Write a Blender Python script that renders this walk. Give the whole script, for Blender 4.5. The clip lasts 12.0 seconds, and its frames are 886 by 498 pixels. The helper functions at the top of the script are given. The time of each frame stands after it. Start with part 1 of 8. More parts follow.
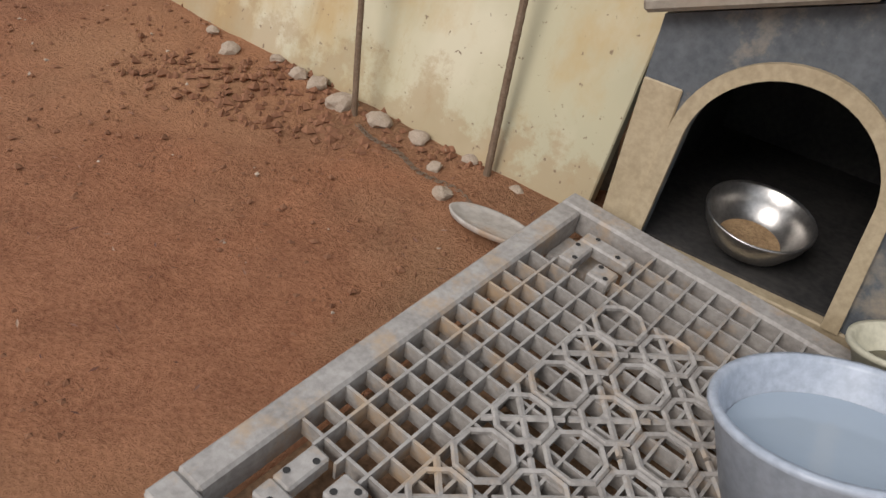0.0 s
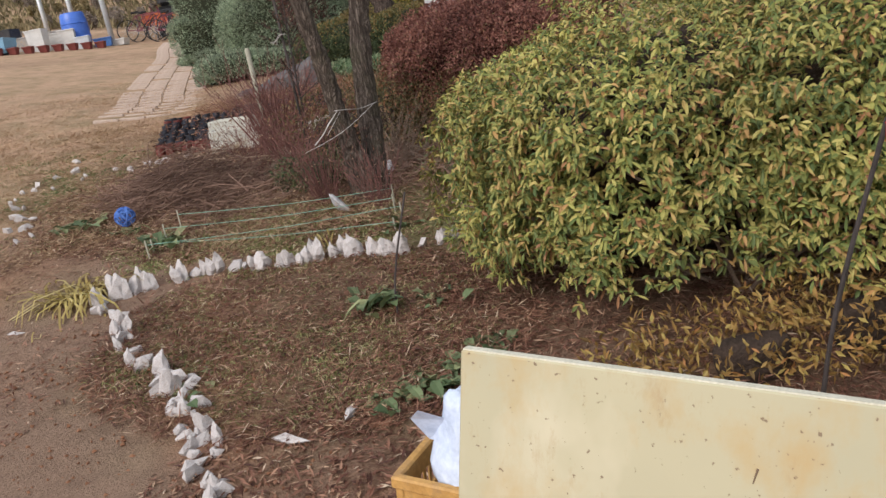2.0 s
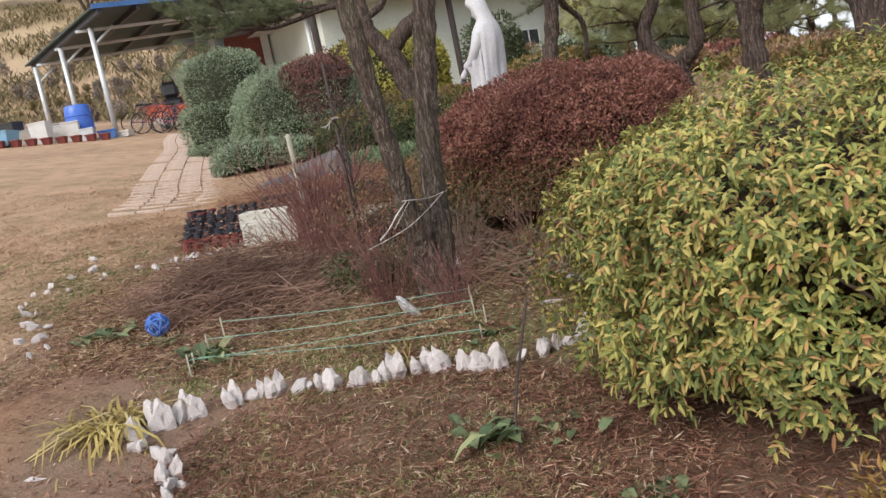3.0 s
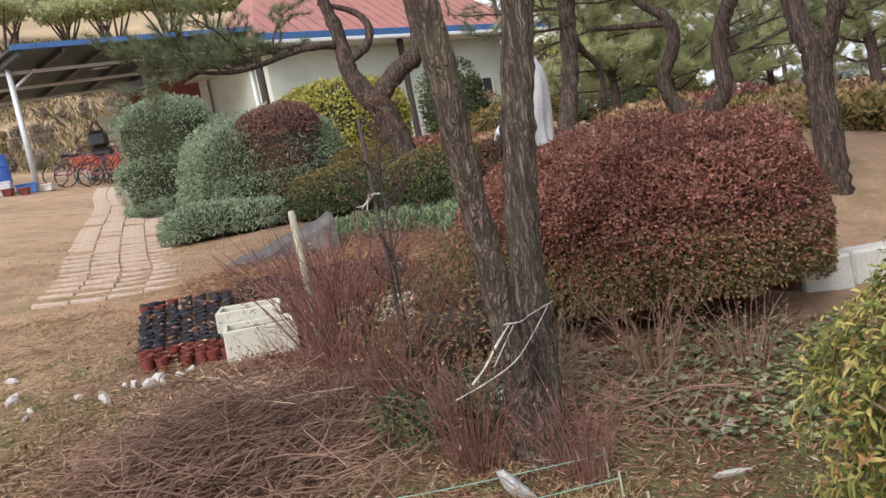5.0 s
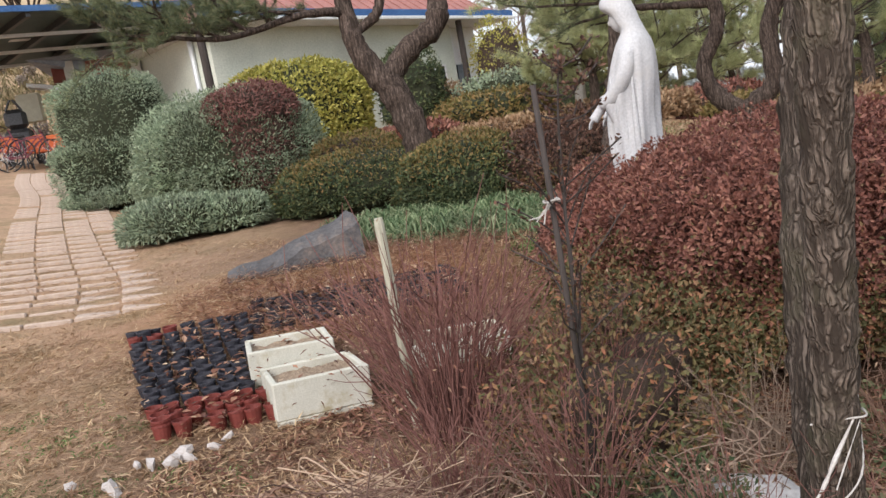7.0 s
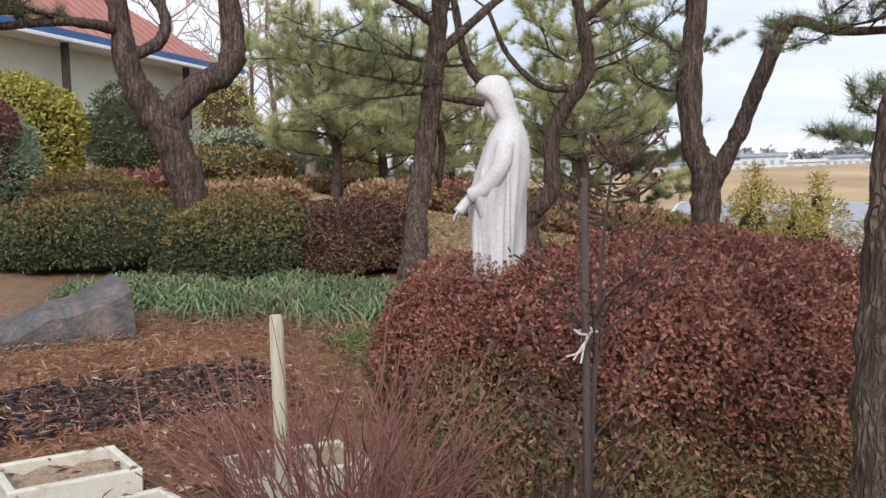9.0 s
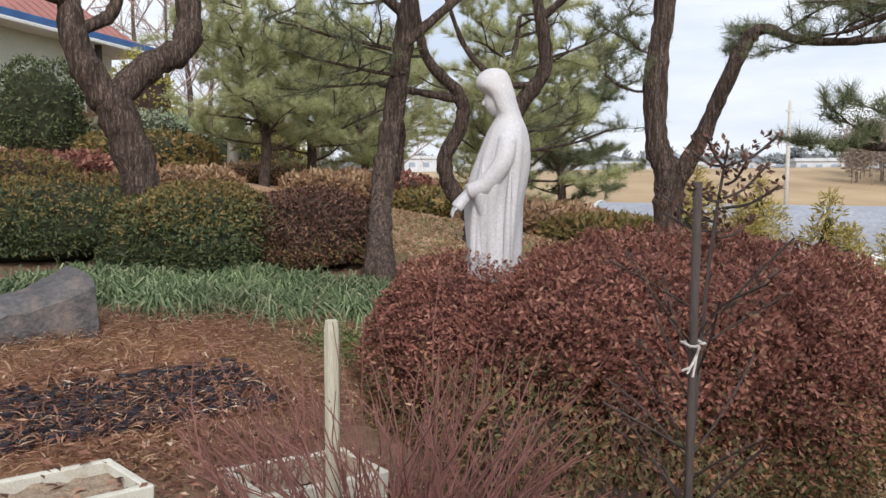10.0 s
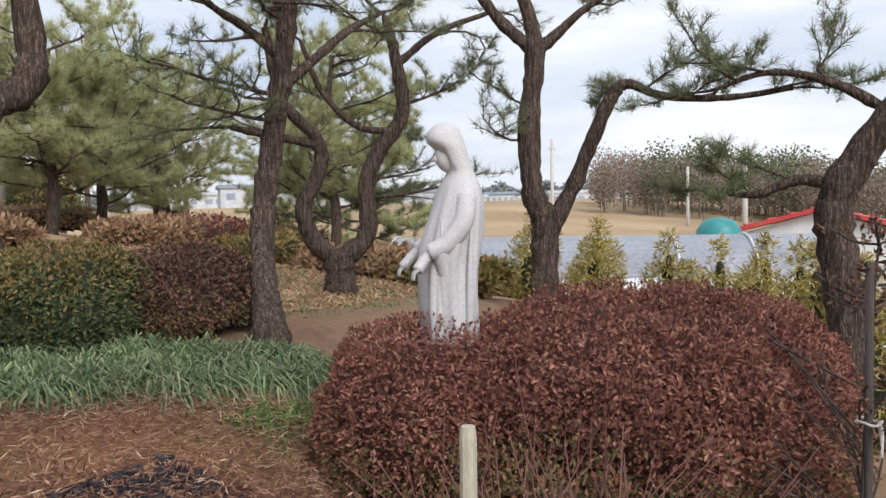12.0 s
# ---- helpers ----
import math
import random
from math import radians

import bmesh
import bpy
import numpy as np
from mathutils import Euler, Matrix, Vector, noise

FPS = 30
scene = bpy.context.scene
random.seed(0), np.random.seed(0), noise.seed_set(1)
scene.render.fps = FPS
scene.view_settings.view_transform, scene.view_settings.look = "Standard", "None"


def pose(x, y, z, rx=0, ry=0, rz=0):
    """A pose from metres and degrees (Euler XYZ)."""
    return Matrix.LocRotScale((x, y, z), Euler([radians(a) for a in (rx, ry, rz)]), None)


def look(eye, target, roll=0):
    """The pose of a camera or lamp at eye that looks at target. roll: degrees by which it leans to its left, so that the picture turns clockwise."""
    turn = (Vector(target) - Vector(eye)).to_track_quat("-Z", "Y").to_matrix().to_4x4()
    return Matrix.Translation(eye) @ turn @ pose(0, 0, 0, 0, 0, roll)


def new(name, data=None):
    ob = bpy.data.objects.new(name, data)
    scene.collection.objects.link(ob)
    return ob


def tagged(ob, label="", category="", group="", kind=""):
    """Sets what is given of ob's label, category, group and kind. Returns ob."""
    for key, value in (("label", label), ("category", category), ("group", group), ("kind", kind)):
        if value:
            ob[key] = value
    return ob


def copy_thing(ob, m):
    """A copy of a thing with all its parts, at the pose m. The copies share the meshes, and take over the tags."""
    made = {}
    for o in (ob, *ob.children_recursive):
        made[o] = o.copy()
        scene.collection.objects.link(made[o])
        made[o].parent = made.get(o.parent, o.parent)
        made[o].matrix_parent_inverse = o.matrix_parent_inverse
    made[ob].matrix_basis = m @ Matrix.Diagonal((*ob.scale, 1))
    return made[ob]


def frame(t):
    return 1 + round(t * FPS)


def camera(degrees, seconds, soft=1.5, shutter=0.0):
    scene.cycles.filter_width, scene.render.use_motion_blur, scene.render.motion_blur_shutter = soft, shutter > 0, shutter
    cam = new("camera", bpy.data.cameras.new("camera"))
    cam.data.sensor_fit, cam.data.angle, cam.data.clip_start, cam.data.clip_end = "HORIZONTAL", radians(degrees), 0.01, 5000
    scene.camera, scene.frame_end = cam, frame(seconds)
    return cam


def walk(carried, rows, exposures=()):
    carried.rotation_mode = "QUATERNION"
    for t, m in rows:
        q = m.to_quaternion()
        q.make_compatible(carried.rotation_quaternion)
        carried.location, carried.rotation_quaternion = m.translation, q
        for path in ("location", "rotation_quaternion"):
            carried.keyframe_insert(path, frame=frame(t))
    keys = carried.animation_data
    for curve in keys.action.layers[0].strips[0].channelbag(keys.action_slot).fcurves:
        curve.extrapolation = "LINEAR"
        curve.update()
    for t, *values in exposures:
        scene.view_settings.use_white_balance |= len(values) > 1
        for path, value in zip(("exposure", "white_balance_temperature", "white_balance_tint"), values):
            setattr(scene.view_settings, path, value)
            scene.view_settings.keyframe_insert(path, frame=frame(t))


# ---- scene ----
cam = camera(59.3, 12.0)
PATH = [
    (0, (0.855, -0.067, 0.267), (0.715, 1.653, -0.743), 5.6),
    (0.3, (0.804, 0.025, 0.44), (0.608, 1.706, -0.625), -1.0),
    (0.6, (0.65, 0.137, 0.688), (0.432, 1.865, -0.295), -9.5),
    (1, (0.369, 0.234, 0.773), (0.222, 2.055, -0.041), -10.6),
    (1.5, (0.095, 0.537, 0.893), (-0.016, 2.431, 0.259), -12.3),
    (2, (-0.248, 0.656, 1.182), (-0.277, 2.596, 0.701), -11.2),
    (2.5, (-0.583, 0.989, 1.178), (-0.59, 2.954, 0.809), -12.6),
    (3.2, (-0.857, 1.595, 1.29), (-0.795, 3.58, 1.047), -10.8),
    (4.8, (-1.346, 2.982, 1.559), (-1.111, 4.958, 1.36), -11.9),
    (5, (-1.439, 3.11, 1.587), (-1.204, 5.087, 1.397), -11.5),
    (5.5, (-1.585, 3.46, 1.665), (-1.386, 5.44, 1.47), -11.8),
    (6, (-1.747, 3.865, 1.703), (-1.635, 5.854, 1.524), -11.3),
    (6.5, (-2.021, 4.243, 1.701), (-1.895, 6.231, 1.52), -11.1),
    (7, (-2.201, 4.553, 1.782), (-1.777, 6.491, 1.535), -10.3),
    (7.5, (-2.319, 4.866, 1.826), (-1.622, 6.721, 1.562), -10.9),
    (7.7, (-2.313, 4.972, 1.836), (-1.549, 6.803, 1.583), -8.9),
    (9.3, (-2.748, 5.763, 1.925), (-1.547, 7.355, 1.772), -1.0),
    (9.5, (-2.761, 5.833, 1.923), (-1.545, 7.411, 1.742), -0.6),
    (10, (-2.962, 6.063, 1.939), (-1.621, 7.536, 1.767), 0.2),
    (10.5, (-3.131, 6.29, 1.937), (-1.721, 7.698, 1.762), 1.2),
    (11, (-3.226, 6.565, 1.986), (-1.714, 7.868, 1.856), -0.3),
    (11.5, (-3.224, 6.779, 2.017), (-1.603, 7.943, 1.875), -0.9),
    (12, (-3.395, 6.945, 2.073), (-1.683, 7.976, 1.985), -1.0),
]
walk(cam, [(t, look(eye, target, roll)) for t, eye, target, roll in PATH],
     exposures=[(0.0, -0.08), (0.5, 0.05), (1.1, -0.08), (1.8, 0.20), (2.4, 0.42), (3.2, 0.55), (5.5, 0.62), (7.5, 0.60), (9.5, 0.48), (12.0, 0.38)])

# ---- light: a bright, thinly overcast winter sky ----
SUN_ELEVATION, SUN_AZIMUTH = 38.0, 215.0
world = bpy.data.worlds.new("overcast_sky")
scene.world = world
world.use_nodes = True
wt = world.node_tree
wt.nodes.clear()
w_out = wt.nodes.new("ShaderNodeOutputWorld")
w_bg = wt.nodes.new("ShaderNodeBackground")
w_sky = wt.nodes.new("ShaderNodeTexSky")
w_sky.sky_type = "NISHITA"
w_sky.sun_disc = False
w_sky.sun_elevation = radians(SUN_ELEVATION)
w_sky.sun_rotation = radians(SUN_AZIMUTH)
w_sky.dust_density = 3.0
w_co = wt.nodes.new("ShaderNodeTexCoord")
w_map = wt.nodes.new("ShaderNodeMapping")
w_map.inputs["Scale"].default_value = (1.0, 1.0, 4.5)
w_noise = wt.nodes.new("ShaderNodeTexNoise")
w_noise.inputs["Scale"].default_value = 2.2
w_noise.inputs["Detail"].default_value = 6.0
w_noise.inputs["Roughness"].default_value = 0.55
w_ramp = wt.nodes.new("ShaderNodeValToRGB")
w_ramp.color_ramp.elements[0].position, w_ramp.color_ramp.elements[0].color = 0.33, (4.7, 5.3, 6.4, 1)
w_ramp.color_ramp.elements[1].position, w_ramp.color_ramp.elements[1].color = 0.62, (7.3, 7.5, 7.9, 1)
w_mix = wt.nodes.new("ShaderNodeMix")
w_mix.data_type = "RGBA"
w_mix.inputs["Factor"].default_value = 0.88
wt.links.new(w_co.outputs["Generated"], w_map.inputs["Vector"])
wt.links.new(w_map.outputs["Vector"], w_noise.inputs["Vector"])
wt.links.new(w_noise.outputs["Fac"], w_ramp.inputs["Fac"])
wt.links.new(w_sky.outputs["Color"], w_mix.inputs["A"])
wt.links.new(w_ramp.outputs["Color"], w_mix.inputs["B"])
wt.links.new(w_mix.outputs["Result"], w_bg.inputs["Color"])
w_bg.inputs["Strength"].default_value = 0.112
wt.links.new(w_bg.outputs["Background"], w_out.inputs["Surface"])

sun_data = bpy.data.lights.new("sun", "SUN")
sun_data.energy, sun_data.angle, sun_data.color = 2.3, radians(32), (1.0, 0.945, 0.925)
sun = new("sun", sun_data)
az, el = radians(SUN_AZIMUTH), radians(SUN_ELEVATION)
sun_way = Vector((math.sin(az) * math.cos(el), math.cos(az) * math.cos(el), math.sin(el)))
sun.matrix_world = look(sun_way * 40, (0, 0, 0))


# ---- materials ----
def shader(name, rough=0.85, metal=0.0, spec=0.3):
    m = bpy.data.materials.new(name)
    m.use_nodes = True
    nt = m.node_tree
    b = nt.nodes["Principled BSDF"]
    b.inputs["Roughness"].default_value = rough
    b.inputs["Metallic"].default_value = metal
    b.inputs["Specular IOR Level"].default_value = spec
    return m, nt, b


def noise_node(nt, scale, detail=5.0, rough=0.6, stretch=None, coord="Object"):
    co = nt.nodes.new("ShaderNodeTexCoord")
    n = nt.nodes.new("ShaderNodeTexNoise")
    n.inputs["Scale"].default_value = scale
    n.inputs["Detail"].default_value = detail
    n.inputs["Roughness"].default_value = rough
    if stretch:
        mp = nt.nodes.new("ShaderNodeMapping")
        mp.inputs["Scale"].default_value = stretch
        nt.links.new(co.outputs[coord], mp.inputs["Vector"])
        nt.links.new(mp.outputs["Vector"], n.inputs["Vector"])
    else:
        nt.links.new(co.outputs[coord], n.inputs["Vector"])
    return n.outputs["Fac"]


def ramp_node(nt, fac, stops):
    r = nt.nodes.new("ShaderNodeValToRGB")
    els = r.color_ramp.elements
    while len(els) < len(stops):
        els.new(0.5)
    for e, (p, c) in zip(els, stops):
        e.position, e.color = p, (*c, 1)
    nt.links.new(fac, r.inputs["Fac"])
    return r.outputs["Color"]


def mix_node(nt, fac, a, b, mode="MIX"):
    m = nt.nodes.new("ShaderNodeMix")
    m.data_type, m.blend_type = "RGBA", mode
    for key, v in (("Factor", fac), ("A", a), ("B", b)):
        if isinstance(v, (int, float)):
            m.inputs[key].default_value = v
        elif isinstance(v, tuple):
            m.inputs[key].default_value = (*v, 1)
        else:
            nt.links.new(v, m.inputs[key])
    return m.outputs["Result"]


def bump_node(nt, b, fac, strength, dist=0.01):
    bp = nt.nodes.new("ShaderNodeBump")
    bp.inputs["Strength"].default_value = strength
    bp.inputs["Distance"].default_value = dist
    nt.links.new(fac, bp.inputs["Height"])
    nt.links.new(bp.outputs["Normal"], b.inputs["Normal"])


def mottled(name, dark, light, scale=6.0, fine=60.0, rough=0.85, metal=0.0, spec=0.3, bump=0.3, dist=0.004, stain=None, stain_scale=2.0, stretch=None):
    """A surface with broad mottling, fine grain and, if given, stains."""
    m, nt, b = shader(name, rough, metal, spec)
    broad = ramp_node(nt, noise_node(nt, scale, stretch=stretch), [(0.3, dark), (0.7, light)])
    grain = noise_node(nt, fine, 3.0, stretch=stretch)
    col = mix_node(nt, 0.35, broad, ramp_node(nt, grain, [(0.35, tuple(0.6 * c for c in dark)), (0.65, light)]))
    if stain:
        col = mix_node(nt, ramp_node(nt, noise_node(nt, stain_scale, 7.0, 0.7), [(0.52, (0, 0, 0)), (0.68, (1, 1, 1))]), col, stain)
    nt.links.new(col, b.inputs["Base Color"])
    if bump:
        bump_node(nt, b, grain, bump, dist)
    return m


def leafy(name, stops, rough=0.55, glow=0.25):
    """Leaves: a colour for each leaf from the stops, and some light let through."""
    m, nt, b = shader(name, rough, 0, 0.25)
    geo = nt.nodes.new("ShaderNodeNewGeometry")
    col = ramp_node(nt, geo.outputs["Random Per Island"], stops)
    patch = noise_node(nt, 2.2, 3.0)
    col = mix_node(nt, 0.55, col, mix_node(nt, 1.0, col, ramp_node(nt, patch, [(0.3, (0.62, 0.55, 0.5)), (0.7, (1.25, 1.3, 1.1))]), "MULTIPLY"))
    nt.links.new(col, b.inputs["Base Color"])
    tr = nt.nodes.new("ShaderNodeBsdfTranslucent")
    nt.links.new(col, tr.inputs["Color"])
    mx = nt.nodes.new("ShaderNodeMixShader")
    mx.inputs["Fac"].default_value = glow
    out = nt.nodes["Material Output"]
    nt.links.new(b.outputs["BSDF"], mx.inputs[1])
    nt.links.new(tr.outputs["BSDF"], mx.inputs[2])
    nt.links.new(mx.outputs["Shader"], out.inputs["Surface"])
    return m


def bark_material(name, dark, mid, light, moss=None):
    """Bark in long uneven ridges with dark furrows between."""
    m, nt, b = shader(name, 0.95, 0, 0.12)
    ridge = noise_node(nt, 42.0, 4.0, 0.6, (1, 1, 0.11))
    flake = noise_node(nt, 55.0, 5.0, 0.65, (1, 1, 0.5))
    co = nt.nodes.new("ShaderNodeTexCoord")
    bend = nt.nodes.new("ShaderNodeVectorMath")
    bend.operation = "MULTIPLY_ADD"
    wander = nt.nodes.new("ShaderNodeTexNoise")
    wander.inputs["Scale"].default_value = 14.0
    nt.links.new(co.outputs["Object"], wander.inputs["Vector"])
    bend.inputs[1].default_value = (0.045, 0.045, 0.25)
    nt.links.new(wander.outputs["Color"], bend.inputs[0])
    nt.links.new(co.outputs["Object"], bend.inputs[2])
    long_way = nt.nodes.new("ShaderNodeMapping")
    long_way.inputs["Scale"].default_value = (1, 1, 0.10)
    nt.links.new(bend.outputs["Vector"], long_way.inputs["Vector"])
    cells = nt.nodes.new("ShaderNodeTexVoronoi")
    cells.feature = "DISTANCE_TO_EDGE"
    cells.inputs["Scale"].default_value = 52.0
    nt.links.new(long_way.outputs["Vector"], cells.inputs["Vector"])
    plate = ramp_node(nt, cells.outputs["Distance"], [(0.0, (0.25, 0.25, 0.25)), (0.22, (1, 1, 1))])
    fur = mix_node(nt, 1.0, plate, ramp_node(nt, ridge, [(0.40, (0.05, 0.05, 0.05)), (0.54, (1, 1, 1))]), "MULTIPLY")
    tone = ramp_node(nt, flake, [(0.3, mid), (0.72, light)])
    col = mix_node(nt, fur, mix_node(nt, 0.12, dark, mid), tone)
    if moss:
        col = mix_node(nt, ramp_node(nt, noise_node(nt, 3.5, 5.0), [(0.48, (0, 0, 0)), (0.75, (0.5, 0.5, 0.5))]), col, moss)
    nt.links.new(col, b.inputs["Base Color"])
    bump_node(nt, b, mix_node(nt, 0.35, fur, flake), 1.0, 0.018)
    return m


def ground_material():
    """Red soil, straw litter, dry turf and green patches, mixed by the masks laid into the sheet."""
    m, nt, b = shader("ground_soil_and_litter", 0.95, 0, 0.15)
    fine, mid, broad = noise_node(nt, 85.0, 6.0, 0.7), noise_node(nt, 9.0, 6.0, 0.65), noise_node(nt, 0.9, 4.0)
    soil = mix_node(nt, 0.5, ramp_node(nt, mid, [(0.3, (0.25, 0.096, 0.047)), (0.7, (0.50, 0.215, 0.108))]),
                    ramp_node(nt, fine, [(0.3, (0.15, 0.058, 0.031)), (0.7, (0.56, 0.268, 0.143))]))
    soil = mix_node(nt, ramp_node(nt, broad, [(0.42, (0, 0, 0)), (0.65, (0.6, 0.6, 0.6))]), soil, (0.50, 0.275, 0.145))
    trod = mix_node(nt, 0.5, ramp_node(nt, mid, [(0.3, (0.17, 0.105, 0.07)), (0.7, (0.33, 0.215, 0.15))]),
                    ramp_node(nt, fine, [(0.3, (0.11, 0.065, 0.045)), (0.7, (0.40, 0.28, 0.20))]))
    litter = mix_node(nt, 0.5, ramp_node(nt, mid, [(0.3, (0.10, 0.055, 0.035)), (0.7, (0.30, 0.18, 0.12))]),
                      ramp_node(nt, fine, [(0.3, (0.05, 0.03, 0.02)), (0.72, (0.40, 0.27, 0.19))]))
    turf = mix_node(nt, 0.5, ramp_node(nt, mid, [(0.3, (0.36, 0.21, 0.13)), (0.7, (0.56, 0.37, 0.25))]),
                    ramp_node(nt, fine, [(0.3, (0.28, 0.17, 0.10)), (0.7, (0.66, 0.48, 0.33))]))
    patchy = noise_node(nt, 2.3, 6.0, 0.7)
    turf = mix_node(nt, ramp_node(nt, patchy, [(0.46, (0, 0, 0)), (0.64, (0.75, 0.75, 0.75))]), turf, mix_node(nt, fine, (0.15, 0.105, 0.055), (0.36, 0.28, 0.16)))
    green = mix_node(nt, 0.5, ramp_node(nt, mid, [(0.3, (0.07, 0.075, 0.03)), (0.7, (0.22, 0.20, 0.09))]),
                     ramp_node(nt, fine, [(0.3, (0.05, 0.05, 0.02)), (0.7, (0.30, 0.25, 0.13))]))
    far = ramp_node(nt, noise_node(nt, 0.05, 6.0), [(0.35, (0.31, 0.225, 0.135)), (0.65, (0.46, 0.35, 0.22))])

    def mask(name):
        a = nt.nodes.new("ShaderNodeAttribute")
        a.attribute_name = name
        return a.outputs["Fac"]

    col = mix_node(nt, mask("soil"), litter, soil)
    col = mix_node(nt, mask("trodden"), col, trod)
    col = mix_node(nt, mask("turf"), col, turf)
    col = mix_node(nt, mask("green"), col, green)
    col = mix_node(nt, mask("far"), col, far)
    nt.links.new(col, b.inputs["Base Color"])
    bump_node(nt, b, mix_node(nt, 0.5, mid, fine), 0.9, 0.04)
    return m


def panel_material():
    """Painted panel: faint clouds of yellow, rain streaks and mud splashed up from below."""
    m, nt, b = shader("cream_panel", 0.6, 0, 0.3)
    col = ramp_node(nt, noise_node(nt, 1.5, 3.0, 0.5), [(0.3, (0.42, 0.39, 0.265)), (0.7, (0.50, 0.455, 0.30))])
    col = mix_node(nt, ramp_node(nt, noise_node(nt, 2.6, 4.0, 0.55, (1, 1, 0.7)), [(0.50, (0, 0, 0)), (0.66, (0.75, 0.75, 0.75))]), col, (0.63, 0.575, 0.42))
    col = mix_node(nt, ramp_node(nt, noise_node(nt, 3.1, 6.0, 0.62, (1.3, 1, 0.8)), [(0.49, (0, 0, 0)), (0.68, (0.8, 0.8, 0.8))]), col, (0.47, 0.33, 0.15))
    col = mix_node(nt, ramp_node(nt, noise_node(nt, 11.0, 7.0, 0.72, (1.0, 1, 0.4)), [(0.58, (0, 0, 0)), (0.74, (0.55, 0.55, 0.55))]), col, (0.38, 0.25, 0.12))
    co = nt.nodes.new("ShaderNodeTexCoord")
    sep = nt.nodes.new("ShaderNodeSeparateXYZ")
    nt.links.new(co.outputs["Object"], sep.inputs["Vector"])
    low = nt.nodes.new("ShaderNodeMath")
    low.operation = "MULTIPLY_ADD"
    low.inputs[1].default_value, low.inputs[2].default_value = -1.3, 0.62
    nt.links.new(sep.outputs["Z"], low.inputs[0])
    dirt = nt.nodes.new("ShaderNodeMath")
    dirt.operation = "ADD"
    nt.links.new(low.outputs["Value"], dirt.inputs[0])
    nt.links.new(noise_node(nt, 7.0, 8.0, 0.75), dirt.inputs[1])
    col = mix_node(nt, ramp_node(nt, dirt.outputs["Value"], [(0.90, (0, 0, 0)), (1.5, (0.5, 0.5, 0.5))]), col, (0.34, 0.22, 0.11))
    col = mix_node(nt, ramp_node(nt, noise_node(nt, 58.0, 2.0, 0.5), [(0.69, (0, 0, 0)), (0.74, (0.8, 0.8, 0.8))]), col, (0.17, 0.11, 0.07))
    nt.links.new(col, b.inputs["Base Color"])
    return m


GROUND = ground_material()
PANEL = panel_material()
PANEL_EDGE = mottled("panel_edge_foam", (0.55, 0.52, 0.40), (0.7, 0.67, 0.55), 20, 120, 0.9)
RUST = mottled("rusted_steel", (0.16, 0.10, 0.06), (0.27, 0.20, 0.14), 20, 150, 0.7, 0.4, 0.4, 0.4)
DARK_STEEL = mottled("dark_steel", (0.04, 0.04, 0.045), (0.11, 0.11, 0.11), 20, 120, 0.45, 0.7, 0.5, 0.2)
BRIGHT_STEEL = mottled("worn_stainless", (0.38, 0.36, 0.335), (0.58, 0.56, 0.53), 14, 90, 0.32, 0.95, 0.5, 0.08)
GALV = mottled("galvanised_steel", (0.55, 0.58, 0.60), (0.72, 0.74, 0.75), 8, 60, 0.45, 0.3, 0.5, 0.05)
ROCK = mottled("tan_stone", (0.40, 0.30, 0.22), (0.60, 0.49, 0.38), 8, 50, 0.9, 0, 0.2, 0.5, 0.01)
QUARTZ = mottled("white_quartz", (0.46, 0.415, 0.395), (0.70, 0.665, 0.65), 14, 70, 0.75, 0, 0.4, 0.5, 0.008, stain=(0.36, 0.26, 0.20), stain_scale=12.0)
GREY_PLASTIC = mottled("dirty_grey_plastic", (0.26, 0.235, 0.21), (0.42, 0.39, 0.355), 12, 70, 0.6, 0, 0.4, 0.15, stain=(0.42, 0.30, 0.19), stain_scale=7.0)
HOUSE_GREY = mottled("kennel_blue_grey", (0.07, 0.08, 0.09), (0.14, 0.15, 0.16), 7, 45, 0.55, 0, 0.4, 0.1, stain=(0.34, 0.28, 0.20), stain_scale=3.5)
HOUSE_TAN = mottled("kennel_tan", (0.36, 0.28, 0.17), (0.47, 0.38, 0.25), 9, 60, 0.6, 0, 0.4, 0.1)
HOUSE_ROOF = mottled("kennel_roof_beige", (0.22, 0.185, 0.145), (0.34, 0.295, 0.235), 8, 60, 0.6, 0, 0.4, 0.1, stain=(0.30, 0.24, 0.18), stain_scale=5.0)
# near-black colour for the shade inside the kennel and in the pallet holes
INNER_SHADE = mottled("dark_inner_shade", (0.02, 0.02, 0.02), (0.06, 0.055, 0.05), 9, 60, 0.8)
TUB = mottled("blue_grey_tub", (0.34, 0.38, 0.44), (0.46, 0.50, 0.56), 8, 60, 0.4, 0, 0.5, 0.05)
CREAM_PLASTIC = mottled("cream_plastic", (0.48, 0.45, 0.33), (0.60, 0.57, 0.44), 8, 60, 0.5, 0, 0.4, 0.05)
BLUE_PLASTIC = mottled("blue_plastic", (0.04, 0.12, 0.50), (0.08, 0.20, 0.66), 6, 50, 0.4, 0, 0.5, 0.05)
SKY_BAG = mottled("pale_blue_bag", (0.50, 0.60, 0.78), (0.66, 0.73, 0.86), 5, 40, 0.5, 0, 0.4, 0.2)
CRATE = mottled("ochre_crate", (0.42, 0.22, 0.06), (0.58, 0.34, 0.11), 9, 60, 0.6, 0, 0.4, 0.1, stain=(0.30, 0.18, 0.09), stain_scale=8)
WHITE_PLASTIC = mottled("dull_white_plastic", (0.58, 0.56, 0.52), (0.72, 0.70, 0.66), 8, 60, 0.5, 0, 0.4, 0.05)
